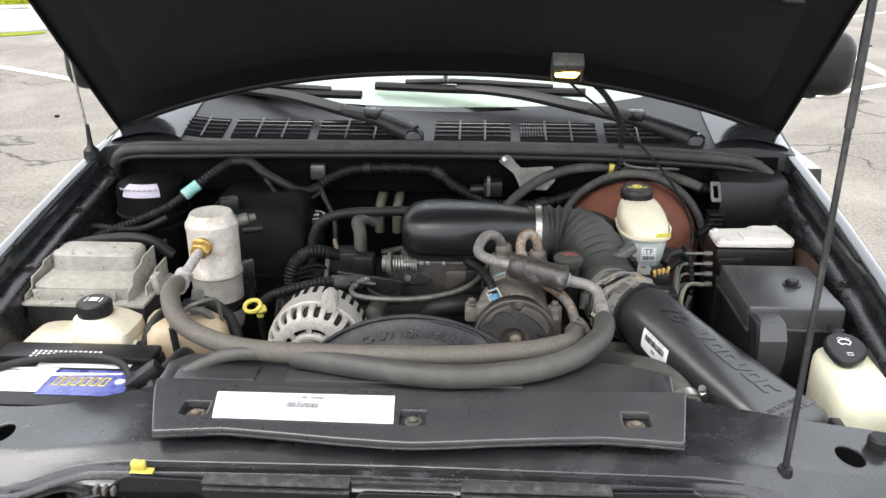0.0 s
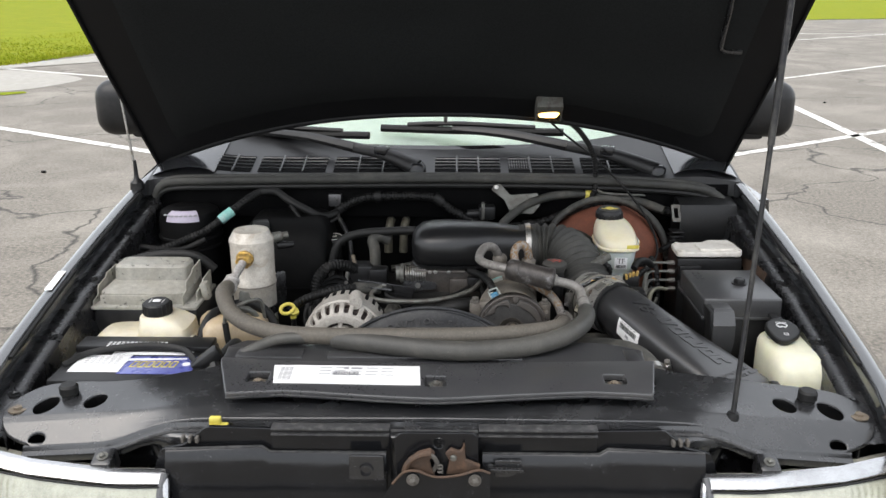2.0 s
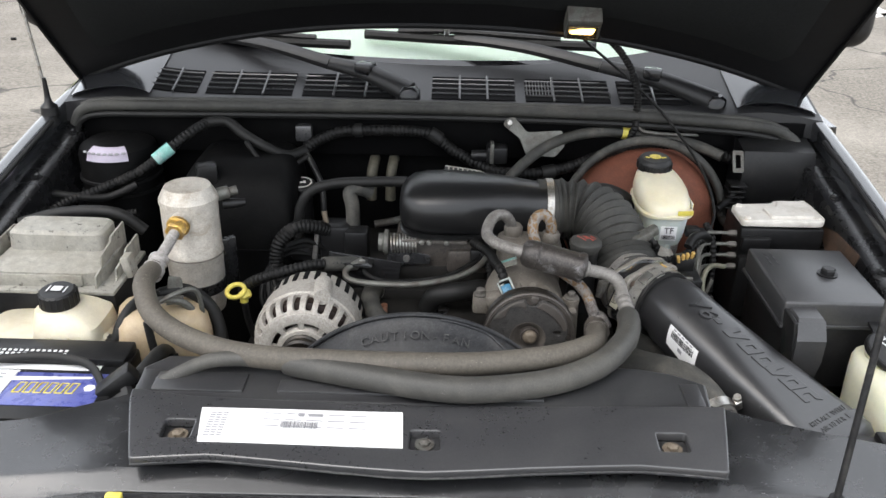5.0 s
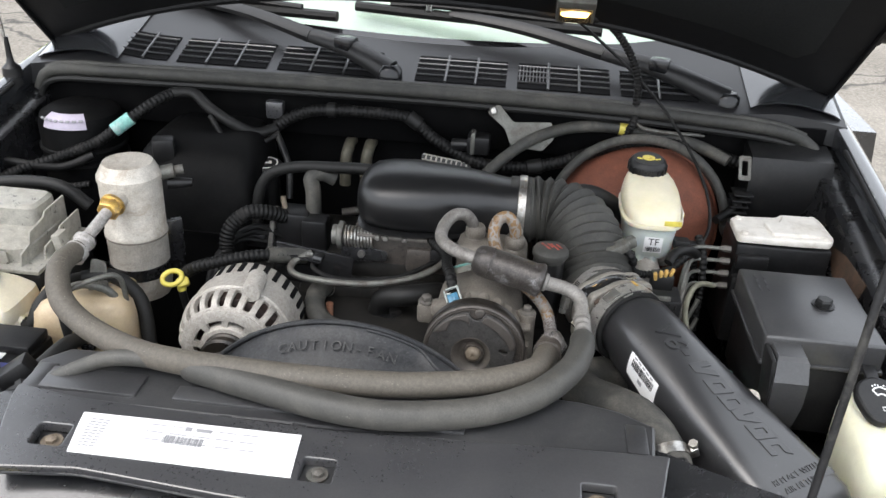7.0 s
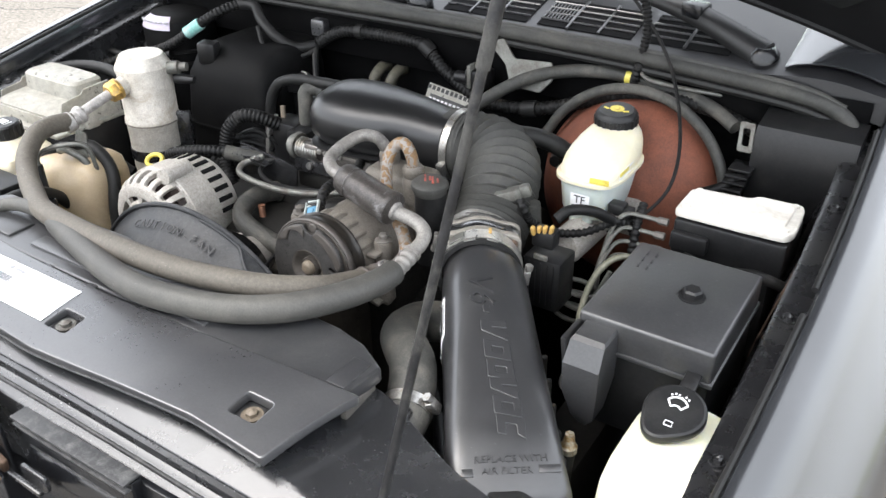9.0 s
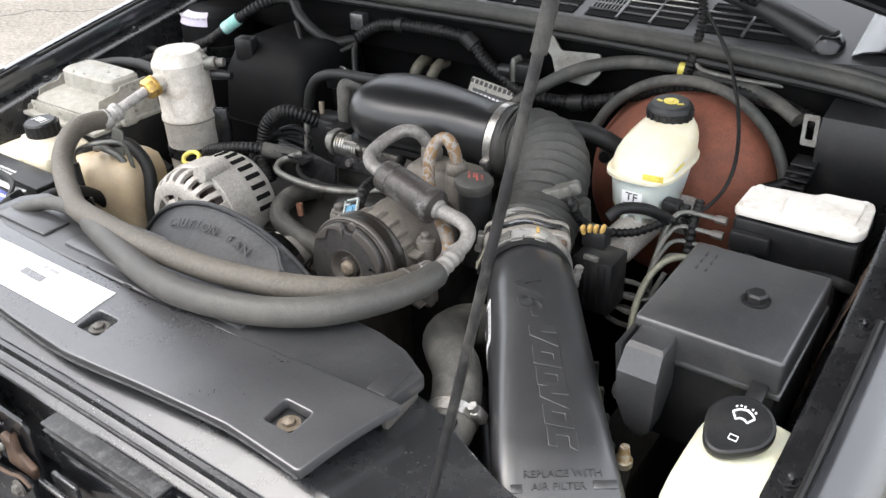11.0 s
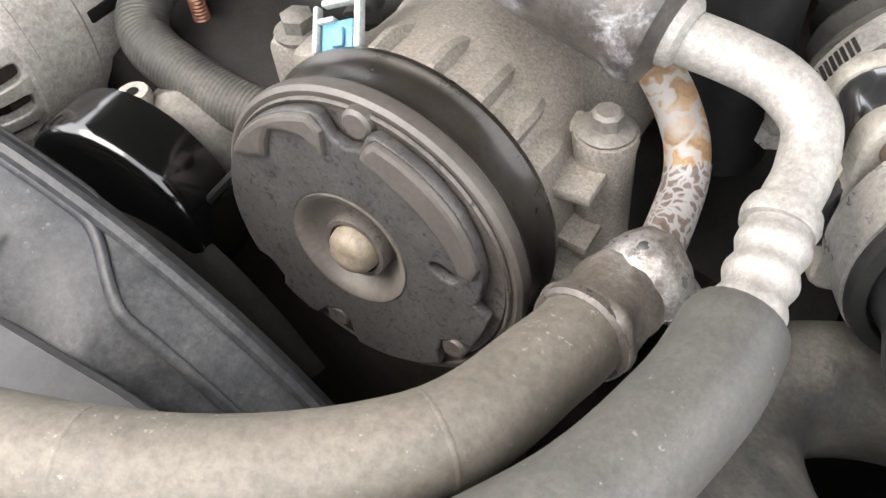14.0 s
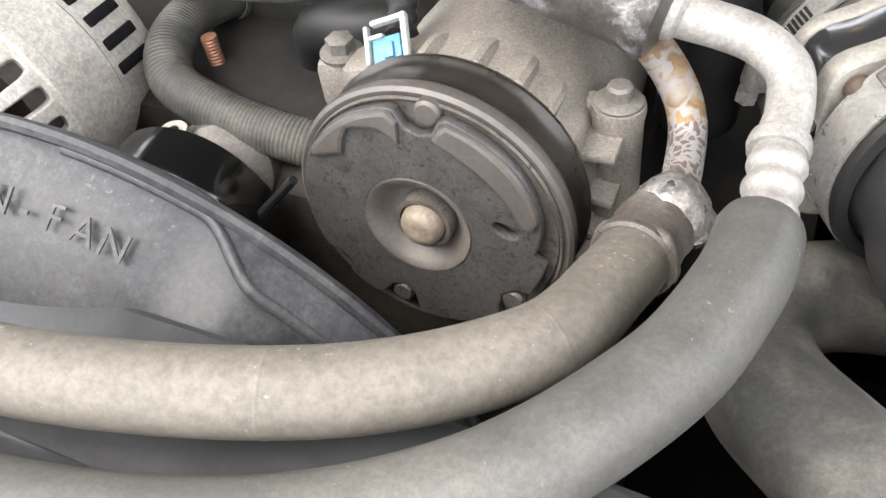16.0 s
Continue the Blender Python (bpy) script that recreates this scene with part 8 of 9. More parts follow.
hvac = thing("heater_box", "large black heater and evaporator case on the firewall", "heater box", (-0.26, 0.56, 0.8))
case_rows = [(0.80, 0.090, 0.085, 0.0), (1.02, 0.089, 0.084, 0.0), (1.085, 0.086, 0.079, 0.004), (1.110, 0.080, 0.070, 0.012), (1.124, 0.070, 0.058, 0.022), (1.129, 0.056, 0.045, 0.032)]
part("case", loft([[(-0.302 + u, 0.572 + dy + v, z) for u, v in superoval(rx, ry, 6.5, 40)] for z, rx, ry, dy in case_rows]), M_CASE, hvac)
for x0, x1 in ((-0.262, -0.248),):
    part("rib", sweep([(x1, 0.500, 0.96), (x1, 0.493, 1.03), ((x0 + x1) / 2, 0.512, 1.088), (x0, 0.550, 1.118), (x0, 0.610, 1.128)], 0.0035, 8), M_CASE, hvac)
part("flange", loft([[(-0.302 + u, 0.572 + v, z) for u, v in superoval(0.092, 0.087, 6.5, 40)] for z in (1.006, 1.011)]), M_CASE, hvac)
part("socket", rbox((-0.345, 0.520, 1.118), (0.030, 0.026, 0.034), 0.005, (0, 0, 20)), M_PLASTIC, hvac)
blower = thing("blower_motor", "black round blower motor housing with a printed label", "blower motor", (-0.49, 0.59, 0.95))
part("housing", lathe([(0, 0.135), (0.045, 0.135), (0.056, 0.128), (0.060, 0.115), (0.060, -0.05), (0, -0.05)], pose(-0.508, 0.606, 1.005), 36), M_CASE, blower)
for z in (1.105, 1.085):
    part("rim", lathe([(0.060, 0.003), (0.063, 0.002), (0.063, -0.002), (0.060, -0.003), (0.060, 0.003)], pose(-0.508, 0.606, z - 0.02), 36), M_PLASTIC, blower)
lab = [[(-0.508 + r * math.cos(radians(a)), 0.606 + r * math.sin(radians(a)), z) for r, z in ((0.0440, 1.1410), (0.0565, 1.1345), (0.0605, 1.122))] for a in np.linspace(240, 304, 14)]
bl = part("label", thickened(loft(lab, loop=False), 0.0006), M_LILAC, blower, "white and violet printed label")
part("print_line", merged(*[rbox((-0.508 + 0.0575 * math.cos(radians(235 + 9 * k)), 0.606 + 0.0575 * math.sin(radians(235 + 9 * k)), 1.1342), (0.006, 0.004, 0.0008), 0.0002, (30, 0, 325 + 9 * k)) for k in range(8)]), M_GREYINK, bl)

bracket = thing("relay_bracket", "grey metal relay bracket with black plugs on the firewall", "bracket", (0.12, 0.63, 1.1))
part("plate", plate([rounded([(-0.035, 0.030), (-0.022, 0.036), (0.0, 0.012), (0.055, 0.016), (0.06, -0.008), (0.045, -0.026), (0.0, -0.024), (-0.012, 0.002), (-0.038, 0.022)], 0.004)], 0.004, place((0.135, 0.622, 1.150), (0, -0.9, 0.3)), 0.0008), M_GREYMETAL, bracket)
part("plug", rbox((0.088, 0.612, 1.130), (0.032, 0.03, 0.026), 0.003), M_PLASTIC, bracket)
part("plug_band", rbox((0.080, 0.605, 1.134), (0.006, 0.02, 0.032), 0.001), M_GREYMETAL, bracket)
part("solenoid", sweep([(0.05, 0.615, 1.124), (0.07, 0.612, 1.126), (0.10, 0.61, 1.126)], 0.009, 10), M_PLASTIC, bracket)
part("screw", lathe([(0, 0.004), (0.004, 0.003), (0.005, 0), (0, 0)], place((0.106, 0.612, 1.180), (0, -0.9, 0.3)), 12), M_STEEL, bracket)

vin = thing("emission_label", "black and white printed label on a metal flap", "label", (0.04, 0.60, 1.06))
vm = place((0.041, 0.602, 1.0925), (0.05, -0.88, 0.45), (1, 0.05, -0.16))
part("flap", moved(rbox((0, 0, 0), (0.070, 0.028, 0.002), 0.0006), vm), M_TRAY, vin)
part("print_block", moved(rbox((0.004, -0.006, 0.0012), (0.064, 0.012, 0.0005), 0.0001), vm), M_INK, vin)
part("print_row", moved(merged(*[rbox((-0.033 + 0.0075 * k, 0.009, 0.0012), (0.005, 0.006, 0.0004), 0) for k in range(10)]), vm), M_INK, vin)
part("print_row", moved(merged(*[rbox((-0.026 + 0.0068 * k, -0.006, 0.0016), (0.0045, 0.003, 0.0004), 0) for k in range(9)]), vm), M_PAPER, vin)


def loom(name, label, pts, r, mat=None, ribs=(0.0065, 0.0014), seg=10, wraps=()):
    """A cable or hose with optional taped places along it."""
    ob = thing(name, label, "wiring" if ribs else "hose", pts[0])
    part("sleeve", sweep(pts, r, seg, 8, ribs=ribs), mat or M_WIRE, ob)
    line = curve_points(pts, 8)
    for share, length, m2, lab in wraps:
        k = min(len(line) - 3, max(1, int(share * (len(line) - 1))))
        d = (line[k + 1] - line[k - 1]).normalized()
        part("tape", sweep([line[k] - d * length / 2, line[k], line[k] + d * length / 2], r + 0.0016, 12), m2, ob, lab)
    return ob


loom("firewall_loom", "thick black corrugated wiring loom along the firewall", [(-0.215, 0.628, 1.125), (-0.186, 0.63, 1.143), (-0.152, 0.63, 1.154), (-0.09, 0.63, 1.157), (-0.024, 0.63, 1.155), (0.000, 0.628, 1.143), (0.022, 0.622, 1.128), (0.07, 0.612, 1.107), (0.11, 0.605, 1.100),
                                                                  (0.159, 0.605, 1.102), (0.205, 0.61, 1.112), (0.243, 0.615, 1.126), (0.28, 0.62, 1.140), (0.34, 0.63, 1.146), (0.40, 0.635, 1.142), (0.46, 0.635, 1.125)], 0.0095,
     wraps=((0.30, 0.02, M_RUBBER, "black tape"), (0.16, 0.012, M_RUBBER, ""), (0.62, 0.02, M_RUBBER, "")))
loom("upper_hose", "black rubber vacuum hose with a yellow tag", [(0.095, 0.56, 1.095), (0.13, 0.585, 1.125), (0.17, 0.61, 1.147), (0.215, 0.632, 1.157), (0.26, 0.642, 1.160), (0.298, 0.645, 1.158), (0.34, 0.642, 1.154), (0.40, 0.632, 1.146), (0.44, 0.61, 1.135)], 0.0085, M_BOOT, None,
     wraps=((0.62, 0.012, M_YELLOW, "yellow tag"),))
loom("cable_sheath", "pale grey cable clipped along the cowl", [(0.305, 0.636, 1.176), (0.32, 0.630, 1.166), (0.36, 0.632, 1.162), (0.40, 0.645, 1.158), (0.43, 0.655, 1.153)], 0.0028, M_GREYMETAL, None, 8)
loom("side_loom", "black corrugated wiring loom with teal tape", [(-0.365, 0.615, 1.168), (-0.387, 0.585, 1.158), (-0.422, 0.562, 1.133), (-0.450, 0.55, 1.112), (-0.478, 0.545, 1.098), (-0.515, 0.53, 1.084), (-0.56, 0.50, 1.072), (-0.585, 0.45, 1.06)], 0.0085,
     wraps=((0.30, 0.030, M_TEAL, "teal and white tape"),))
loom("heater_loom", "black taped wiring loom running to the heater box", [(-0.365, 0.615, 1.168), (-0.335, 0.618, 1.168), (-0.306, 0.60, 1.155), (-0.27, 0.59, 1.138), (-0.24, 0.60, 1.122), (-0.215, 0.62, 1.124)], 0.0080, M_RUBBER, None)
loom("heater_wire", "thin black wires dropping beside the heater box", [(-0.215, 0.62, 1.122), (-0.20, 0.60, 1.105), (-0.185, 0.58, 1.08), (-0.18, 0.56, 1.04)], 0.0048, M_ROD, None)
loom("heater_wire", "thin black wires dropping beside the heater box", [(-0.30, 0.585, 1.148), (-0.27, 0.57, 1.118), (-0.235, 0.59, 1.108), (-0.21, 0.61, 1.118)], 0.0040, M_WIRE, None)
loom("blower_wires", "black wires beside the blower motor", [(-0.585, 0.51, 1.085), (-0.54, 0.515, 1.078), (-0.50, 0.525, 1.075), (-0.46, 0.54, 1.09)], 0.0065, M_WIRE, None)
loom("blower_wires", "black wires beside the blower motor", [(-0.58, 0.47, 1.075), (-0.54, 0.475, 1.062), (-0.49, 0.49, 1.058), (-0.45, 0.50, 1.062)], 0.0065)
loom("tray_cable", "black cable lying behind the pale cover", [(-0.575, 0.40, 1.085), (-0.53, 0.415, 1.094), (-0.48, 0.42, 1.098), (-0.44, 0.418, 1.094), (-0.41, 0.42, 1.07)], 0.0085, M_RUBBER, None)
for x in (-0.108, -0.077):
    loom("heater_pipe", "dull green-grey heater pipe at the firewall", [(x, 0.665, 1.098), (x, 0.650, 1.100), (x - 0.001, 0.637, 1.094), (x - 0.003, 0.630, 1.080), (x - 0.004, 0.628, 1.04)], 0.0088, M_GROVE, None)
relay = thing("relay", "grey plastic relay hanging on the firewall", "relay", (-0.222, 0.645, 1.13))
part("body", rbox((-0.219, 0.640, 1.147), (0.026, 0.018, 0.026), 0.003), M_COVER, relay)
part("strap", rbox((-0.219, 0.652, 1.172), (0.012, 0.006, 0.03), 0.001), M_PAINT_DULL, relay)
for x, z in ((-0.255, 1.128), (-0.425, 1.158), (0.429, 1.153)):
    nut = thing("firewall_nut", "small grey nut and washer on the firewall", "nut", (x, 0.655, z), group="firewall nuts")
    part("nut", hex_bolt(place((x, 0.660, z), (0, -1, 0.1)), 0.006, 0.011), M_GREYMETAL, nut)

# ---------------------------------------------------------------- brakes
boost = thing("brake_booster", "rust-brown round brake booster drum", "brake booster", (0.32, 0.6, 0.9))
BM = place((0.322, 0.560, 1.034), (0.0, -0.985, 0.17), (1, 0, 0))
part("drum", moved(lathe([(0, 0.030), (0.040, 0.030), (0.052, 0.026), (0.060, 0.014), (0.078, 0.008), (0.100, -0.006), (0.112, -0.022), (0.118, -0.040), (0.1205, -0.050), (0.1205, -0.056), (0.117, -0.058), (0.112, -0.085), (0, -0.09)], None, 64), BM), M_RUST, boost)
part("crimp_ring", moved(lathe([(0.1185, -0.046), (0.1235, -0.048), (0.1235, -0.060), (0.1185, -0.061), (0.1185, -0.046)], None, 64), BM), M_RUST, boost)
part("front_boss", moved(lathe([(0, 0.045), (0.026, 0.045), (0.030, 0.040), (0.030, 0.026), (0, 0.026)], None, 32), BM), M_RUST, boost)
part("check_valve", moved(lathe([(0, 0.03), (0.007, 0.03), (0.009, 0.02), (0.013, 0.015), (0.013, 0), (0, 0)], None, 20), BM @ pose(-0.075, 0.035, 0.006)), M_PLASTIC, boost)
bh = []
for a in np.linspace(165, 5, 15):
    r = 0.126 + 0.006 * math.sin(radians(a))
    q = BM @ Vector((r * math.cos(radians(a)), r * math.sin(radians(a)), -0.020))
    bh.append(tuple(q))
loom("booster_hose", "grey-black rubber hose bent over the brake booster", [(0.185, 0.565, 1.03), (0.190, 0.560, 1.06)] + bh[1:] + [(0.452, 0.535, 1.045), (0.470, 0.53, 1.035)], 0.0068, M_BOOT, None)
part("yellow_end", rbox((0.452, 0.537, 1.058), (0.018, 0.012, 0.012), 0.002, (0, 20, 0)), M_YELLOW, thing("hose_clip", "small yellow clip on a hose end", "clip", (0.452, 0.537, 1.05)))

master = thing("brake_master_cylinder", "aged white brake fluid reservoir on a cast cylinder", "brake reservoir", (0.322, 0.48, 0.98))
part("cylinder", lathe([(0, 0.14), (0.018, 0.14), (0.021, 0.132), (0.021, 0.03), (0.024, 0.02), (0.024, 0), (0, 0)], place((0.323, 0.545, 1.026), (0, -0.985, 0.06)), 28), M_CAST, master, "cast aluminium cylinder")
part("cylinder_flange", rbox((0.323, 0.525, 1.03), (0.09, 0.012, 0.05), 0.008), M_CAST, master)


def tank_ring(z, x0, x1, y0, y1, k=3.4, n=32):
    return [((x0 + x1) / 2 + u, (y0 + y1) / 2 + v, z) for u, v in superoval((x1 - x0) / 2, (y1 - y0) / 2, k, n)]


part("lower_tank", loft([tank_ring(*r) for r in ((1.050, 0.302, 0.346, 0.460, 0.515), (1.055, 0.295, 0.352, 0.448, 0.525), (1.066, 0.292, 0.355, 0.442, 0.535), (1.100, 0.289, 0.359, 0.437, 0.548), (1.104, 0.290, 0.358, 0.439, 0.546))]), M_RESLOW, master, "fluid-darkened lower tank")
part("seam_flange", loft([tank_ring(*r) for r in ((1.1015, 0.285, 0.363, 0.433, 0.552), (1.1025, 0.284, 0.364, 0.432, 0.553), (1.106, 0.284, 0.364, 0.432, 0.553), (1.107, 0.286, 0.362, 0.434, 0.551))]), M_RESERVOIR, master)
part("upper_tank", loft([tank_ring(*r) for r in ((1.1055, 0.287, 0.361, 0.435, 0.551, 2.9), (1.112, 0.286, 0.362, 0.437, 0.554, 2.8), (1.119, 0.286, 0.361, 0.443, 0.557, 2.7), (1.126, 0.288, 0.359, 0.454, 0.560, 2.6), (1.132, 0.291, 0.355, 0.470, 0.562, 2.5), (1.137, 0.295, 0.349, 0.490, 0.563, 2.3), (1.1395, 0.299, 0.342, 0.508, 0.562, 2.2))]
                        + [tank_ring(1.1405, 0.303, 0.337, 0.518, 0.559, 2.0)]), M_RESERVOIR, master)
bcm = pose(0.319, 0.540, 1.136, 6, 0, 0)
bcap = part("cap", lathe([(0, 0.021), (0.020, 0.021), (0.0235, 0.018), (0.025, 0.013), (0.025, 0.004), (0.022, 0.001), (0, 0)], bcm, 32), M_PLASTIC, master, "black ribbed cap")
part("cap_rib", moved(merged(*[rbox((0.0252 * math.cos(k * 0.349), 0.0252 * math.sin(k * 0.349), 0.009), (0.002, 0.0042, 0.010), 0.0006, (0, 0, math.degrees(k * 0.349))) for k in range(18)]), bcm), M_PLASTIC, bcap)
part("cap_symbol", moved(merged(plate([oval(0, 0.001, 0.0085, 0.0075)], 0.0008, pose(0, 0, 0.0214), 0.0002), rbox((-0.012, -0.002, 0.0214), (0.007, 0.003, 0.0008), 0.0002, (0, 0, -20)), rbox((0.012, -0.002, 0.0214), (0.007, 0.003, 0.0008), 0.0002, (0, 0, 20))), bcm), M_YELLOW, bcap, "yellow warning symbol")
tf = part("test_label", rbox((0.3255, 0.4355, 1.080), (0.023, 0.0008, 0.022), 0.0002, (4, 0, 0)), M_PAPER, master, "small white label")
part("label_letters", lettering("TF", 0.013, place((0.3255, 0.4338, 1.0845), (0, -1, 0.07), (1, 0, 0)), 0.0003), M_INK, tf)
part("barcode", bars(16, 0.018, 0.006, place((0.3255, 0.4342, 1.0745), (0, -1, 0.07), (1, 0, 0))), M_INK, tf)
warn = part("warning_label", rbox((0.3610, 0.478, 1.112), (0.0008, 0.040, 0.010), 0.0002, (0, 0, 0)), M_PAPER, master, "yellow and white warning label")
part("yellow_band", rbox((0.3616, 0.470, 1.114), (0.0006, 0.025, 0.005), 0.0002), M_YELLOW, warn)
warn = part("warning_label", rbox((0.346, 0.4365, 1.111), (0.022, 0.0008, 0.007), 0.0002, (3, 0, 6)), M_YELLOW, master, "yellow warning label")
part("level_sensor", merged(rbox((0.364, 0.455, 1.076), (0.02, 0.016, 0.014), 0.003), rbox((0.377, 0.455, 1.074), (0.012, 0.012, 0.012), 0.002)), M_PLASTIC, master)
part("foot", merged(*[lathe([(0, 0), (0.006, 0), (0.006, -0.022), (0, -0.022)], pose(0.314 + 0.016 * k, 0.452, 1.060), 12) for k in range(2)]), M_RESLOW, master)
loom("sensor_wire", "black wire curving below the brake reservoir", [(0.275, 0.372, 1.108), (0.292, 0.365, 1.095), (0.295, 0.38, 1.072), (0.315, 0.40, 1.056), (0.345, 0.41, 1.060), (0.372, 0.435, 1.070), (0.385, 0.455, 1.05), (0.388, 0.45, 1.0)], 0.0052)
iat = thing("air_temperature_plug", "grey plastic sensor plug beside the intake hose", "connector", (0.272, 0.361, 1.09))
part("body", merged(rbox((0.272, 0.366, 1.106), (0.030, 0.016, 0.013), 0.003, (0, -18, 25)), rbox((0.288, 0.374, 1.112), (0.012, 0.012, 0.014), 0.003, (0, -18, 25))), M_GREYMETAL, iat)
part("stem", lathe([(0, 0.03), (0.010, 0.03), (0.013, 0.0), (0, 0)], pose(0.288, 0.39, 1.06), 16), M_BOOT, iat)
ycon = thing("amber_connector", "black sensor plug with amber locking clip", "connector", (0.327, 0.35, 1.05))
for k, (dx, dz, tall, lean) in enumerate(((0.0, -0.001, 0.010, -10), (0.0062, 0.0015, 0.008, 0), (0.0120, 0.0022, 0.009, 6), (0.0185, 0.0025, 0.012, 14))):
    part("clip", rbox((0.317 + dx, 0.3400 + 0.0015 * k, 1.0885 + dz), (0.0042, 0.006, tall), 0.0014, (12, lean, 0)), M_AMBER, ycon, "amber locking prong")
part("body", merged(rbox((0.327, 0.350, 1.078), (0.026, 0.018, 0.020), 0.003), rbox((0.331, 0.354, 1.028), (0.044, 0.040, 0.062), 0.004)), M_PLASTIC, ycon)
for k in range(5):
    part("rib", rbox((0.317 + 0.007 * k, 0.3335, 1.030), (0.0022, 0.003, 0.050), 0.0008), M_PLASTIC, ycon)
part("lock_tab", rbox((0.330, 0.334, 1.062), (0.016, 0.004, 0.006), 0.0012), M_GREYMETAL, ycon, "grey locking tab")
part("lead", sweep([(0.333, 0.360, 1.096), (0.342, 0.372, 1.104), (0.36, 0.39, 1.10), (0.375, 0.41, 1.085)], 0.006, 10), M_WIRE, ycon)

abs_u = thing("brake_control_unit", "dusty white topped brake control unit on a dark base", "control unit", (0.485, 0.48, 1.0))
lid = [(0.430, 0.446), (0.500, 0.446), (0.545, 0.448), (0.552, 0.460), (0.549, 0.512), (0.545, 0.525), (0.498, 0.523), (0.492, 0.513), (0.438, 0.507), (0.430, 0.500)]
part("lid", plate([rounded(lid, 0.006)], 0.010, pose(0, 0, 1.094), 0.0025), M_WHITE, abs_u)
part("lid_pad", plate([rounded([(0.474, 0.455), (0.54, 0.458), (0.54, 0.515), (0.50, 0.515), (0.49, 0.49), (0.47, 0.488)], 0.005)], 0.006, pose(0, 0, 1.0995), 0.0018), M_WHITE, abs_u)
for x, y in ((0.440, 0.456), (0.541, 0.459), (0.538, 0.515), (0.440, 0.498)):
    part("lid_screw", lathe([(0, 0.004), (0.004, 0.003), (0.005, 0), (0, 0)], pose(x, y, 1.0985), 12), M_WHITE, abs_u)
part("base", merged(rbox((0.490, 0.484, 1.062), (0.118, 0.076, 0.05), 0.004), rbox((0.486, 0.482, 0.995), (0.11, 0.09, 0.10), 0.006)), M_PLASTIC, abs_u, "dark valve block")
part("front_tab", rbox((0.452, 0.440, 1.066), (0.04, 0.010, 0.020), 0.003), M_PLASTIC, abs_u)
part("harness", sweep([(0.455, 0.415, 1.062), (0.49, 0.412, 1.058), (0.53, 0.418, 1.062), (0.56, 0.43, 1.05)], 0.006, 10), M_WIRE, abs_u)
for k in range(4):
    z = 1.078 - 0.0145 * k
    y = 0.448 - 0.006 * k
    pipe = thing("brake_pipe", "thin steel brake pipe bending into the control unit", "brake pipe", (0.40, y, z), group="brake pipes")
    part("tube", sweep([(0.425, y, z), (0.40, y, z), (0.383, y - 0.002, z), (0.374, y - 0.010, z - 0.004), (0.368, y - 0.022 - 0.004 * k, z - 0.022), (0.364, y - 0.03 - 0.006 * k, z - 0.06), (0.36 + 0.004 * k, y - 0.03 + 0.006 * (k % 2), z - 0.13)], 0.0026, 8), M_GREYMETAL, pipe)
    part("nut", lathe([(0, 0.012), (0.0036, 0.012), (0.0044, 0.009), (0.0044, 0), (0, 0)], place((0.425, y, z), (-1, 0, 0)), 6), M_CASTGREY, pipe)
for k, (cx, cy, cz, r) in enumerate(((0.355, 0.385, 1.00, 0.020), (0.358, 0.382, 0.985, 0.022), (0.352, 0.378, 0.97, 0.021))):
    coilp = thing("coiled_brake_pipe", "looped thin brake pipe", "brake pipe", (cx, cy, cz), group="looped brake pipes")
    part("tube", sweep([(cx + r * math.cos(a), cy + r * 0.7 * math.sin(a), cz + 0.006 * math.sin(a * 0.5)) for a in np.linspace(0.5, 6.6, 14)] + [(cx + 0.03, cy + 0.01, cz + 0.03 - 0.01 * k)], 0.0028, 8), M_GREYMETAL, coilp)
pale = thing("pale_brake_pipe", "dull grey brake pipe with an end fitting", "brake pipe", (0.40, 0.33, 1.0))
part("tube", sweep([(0.410, 0.428, 1.034), (0.392, 0.424, 1.037), (0.378, 0.408, 1.034), (0.370, 0.385, 1.020), (0.3715, 0.358, 1.003), (0.378, 0.335, 0.99)], 0.0036, 12), M_PALEPIPE, pale)
part("fitting", lathe([(0, 0.012), (0.006, 0.012), (0.0065, 0.004), (0.005, -0.015), (0, -0.015)], place((0.385, 0.322, 0.987), (0.1, -0.5, -0.8)), 12), M_STEEL, pale)
loom("teal_wire", "thin teal wire beside the filter housing", [(0.40, 0.27, 0.985), (0.41, 0.29, 0.99), (0.418, 0.31, 0.985), (0.41, 0.33, 0.97)], 0.0022, M_TEAL, None, 8)
loom("booster_shaft_loom", "black corrugated loom below the brake reservoir", [(0.388, 0.47, 1.08), (0.392, 0.445, 1.068), (0.394, 0.43, 1.03), (0.392, 0.42, 0.97)], 0.0055)
rusty = thing("frame_rail", "grimy dark steel chassis rail below the brake lines", "chassis rail", (0.42, 0.35, 0.7))
part("rail", rbox((0.40, 0.40, 0.84), (0.06, 0.34, 0.10), 0.01), M_DARK, rusty)
part("rust_bracket", rbox((0.381, 0.488, 0.917), (0.036, 0.080, 0.060), 0.004, (0, 0, -14)), M_RUST, rusty, "rust-brown bracket")
for dx, dy in ((-0.016, -0.026), (0.016, 0.026)):
    part("bolt", hex_bolt(pose(0.381 + dx * 0.5, 0.488 + dy, 0.9465), 0.005, 0.008), M_LATCH, rusty, "rusty bolt")

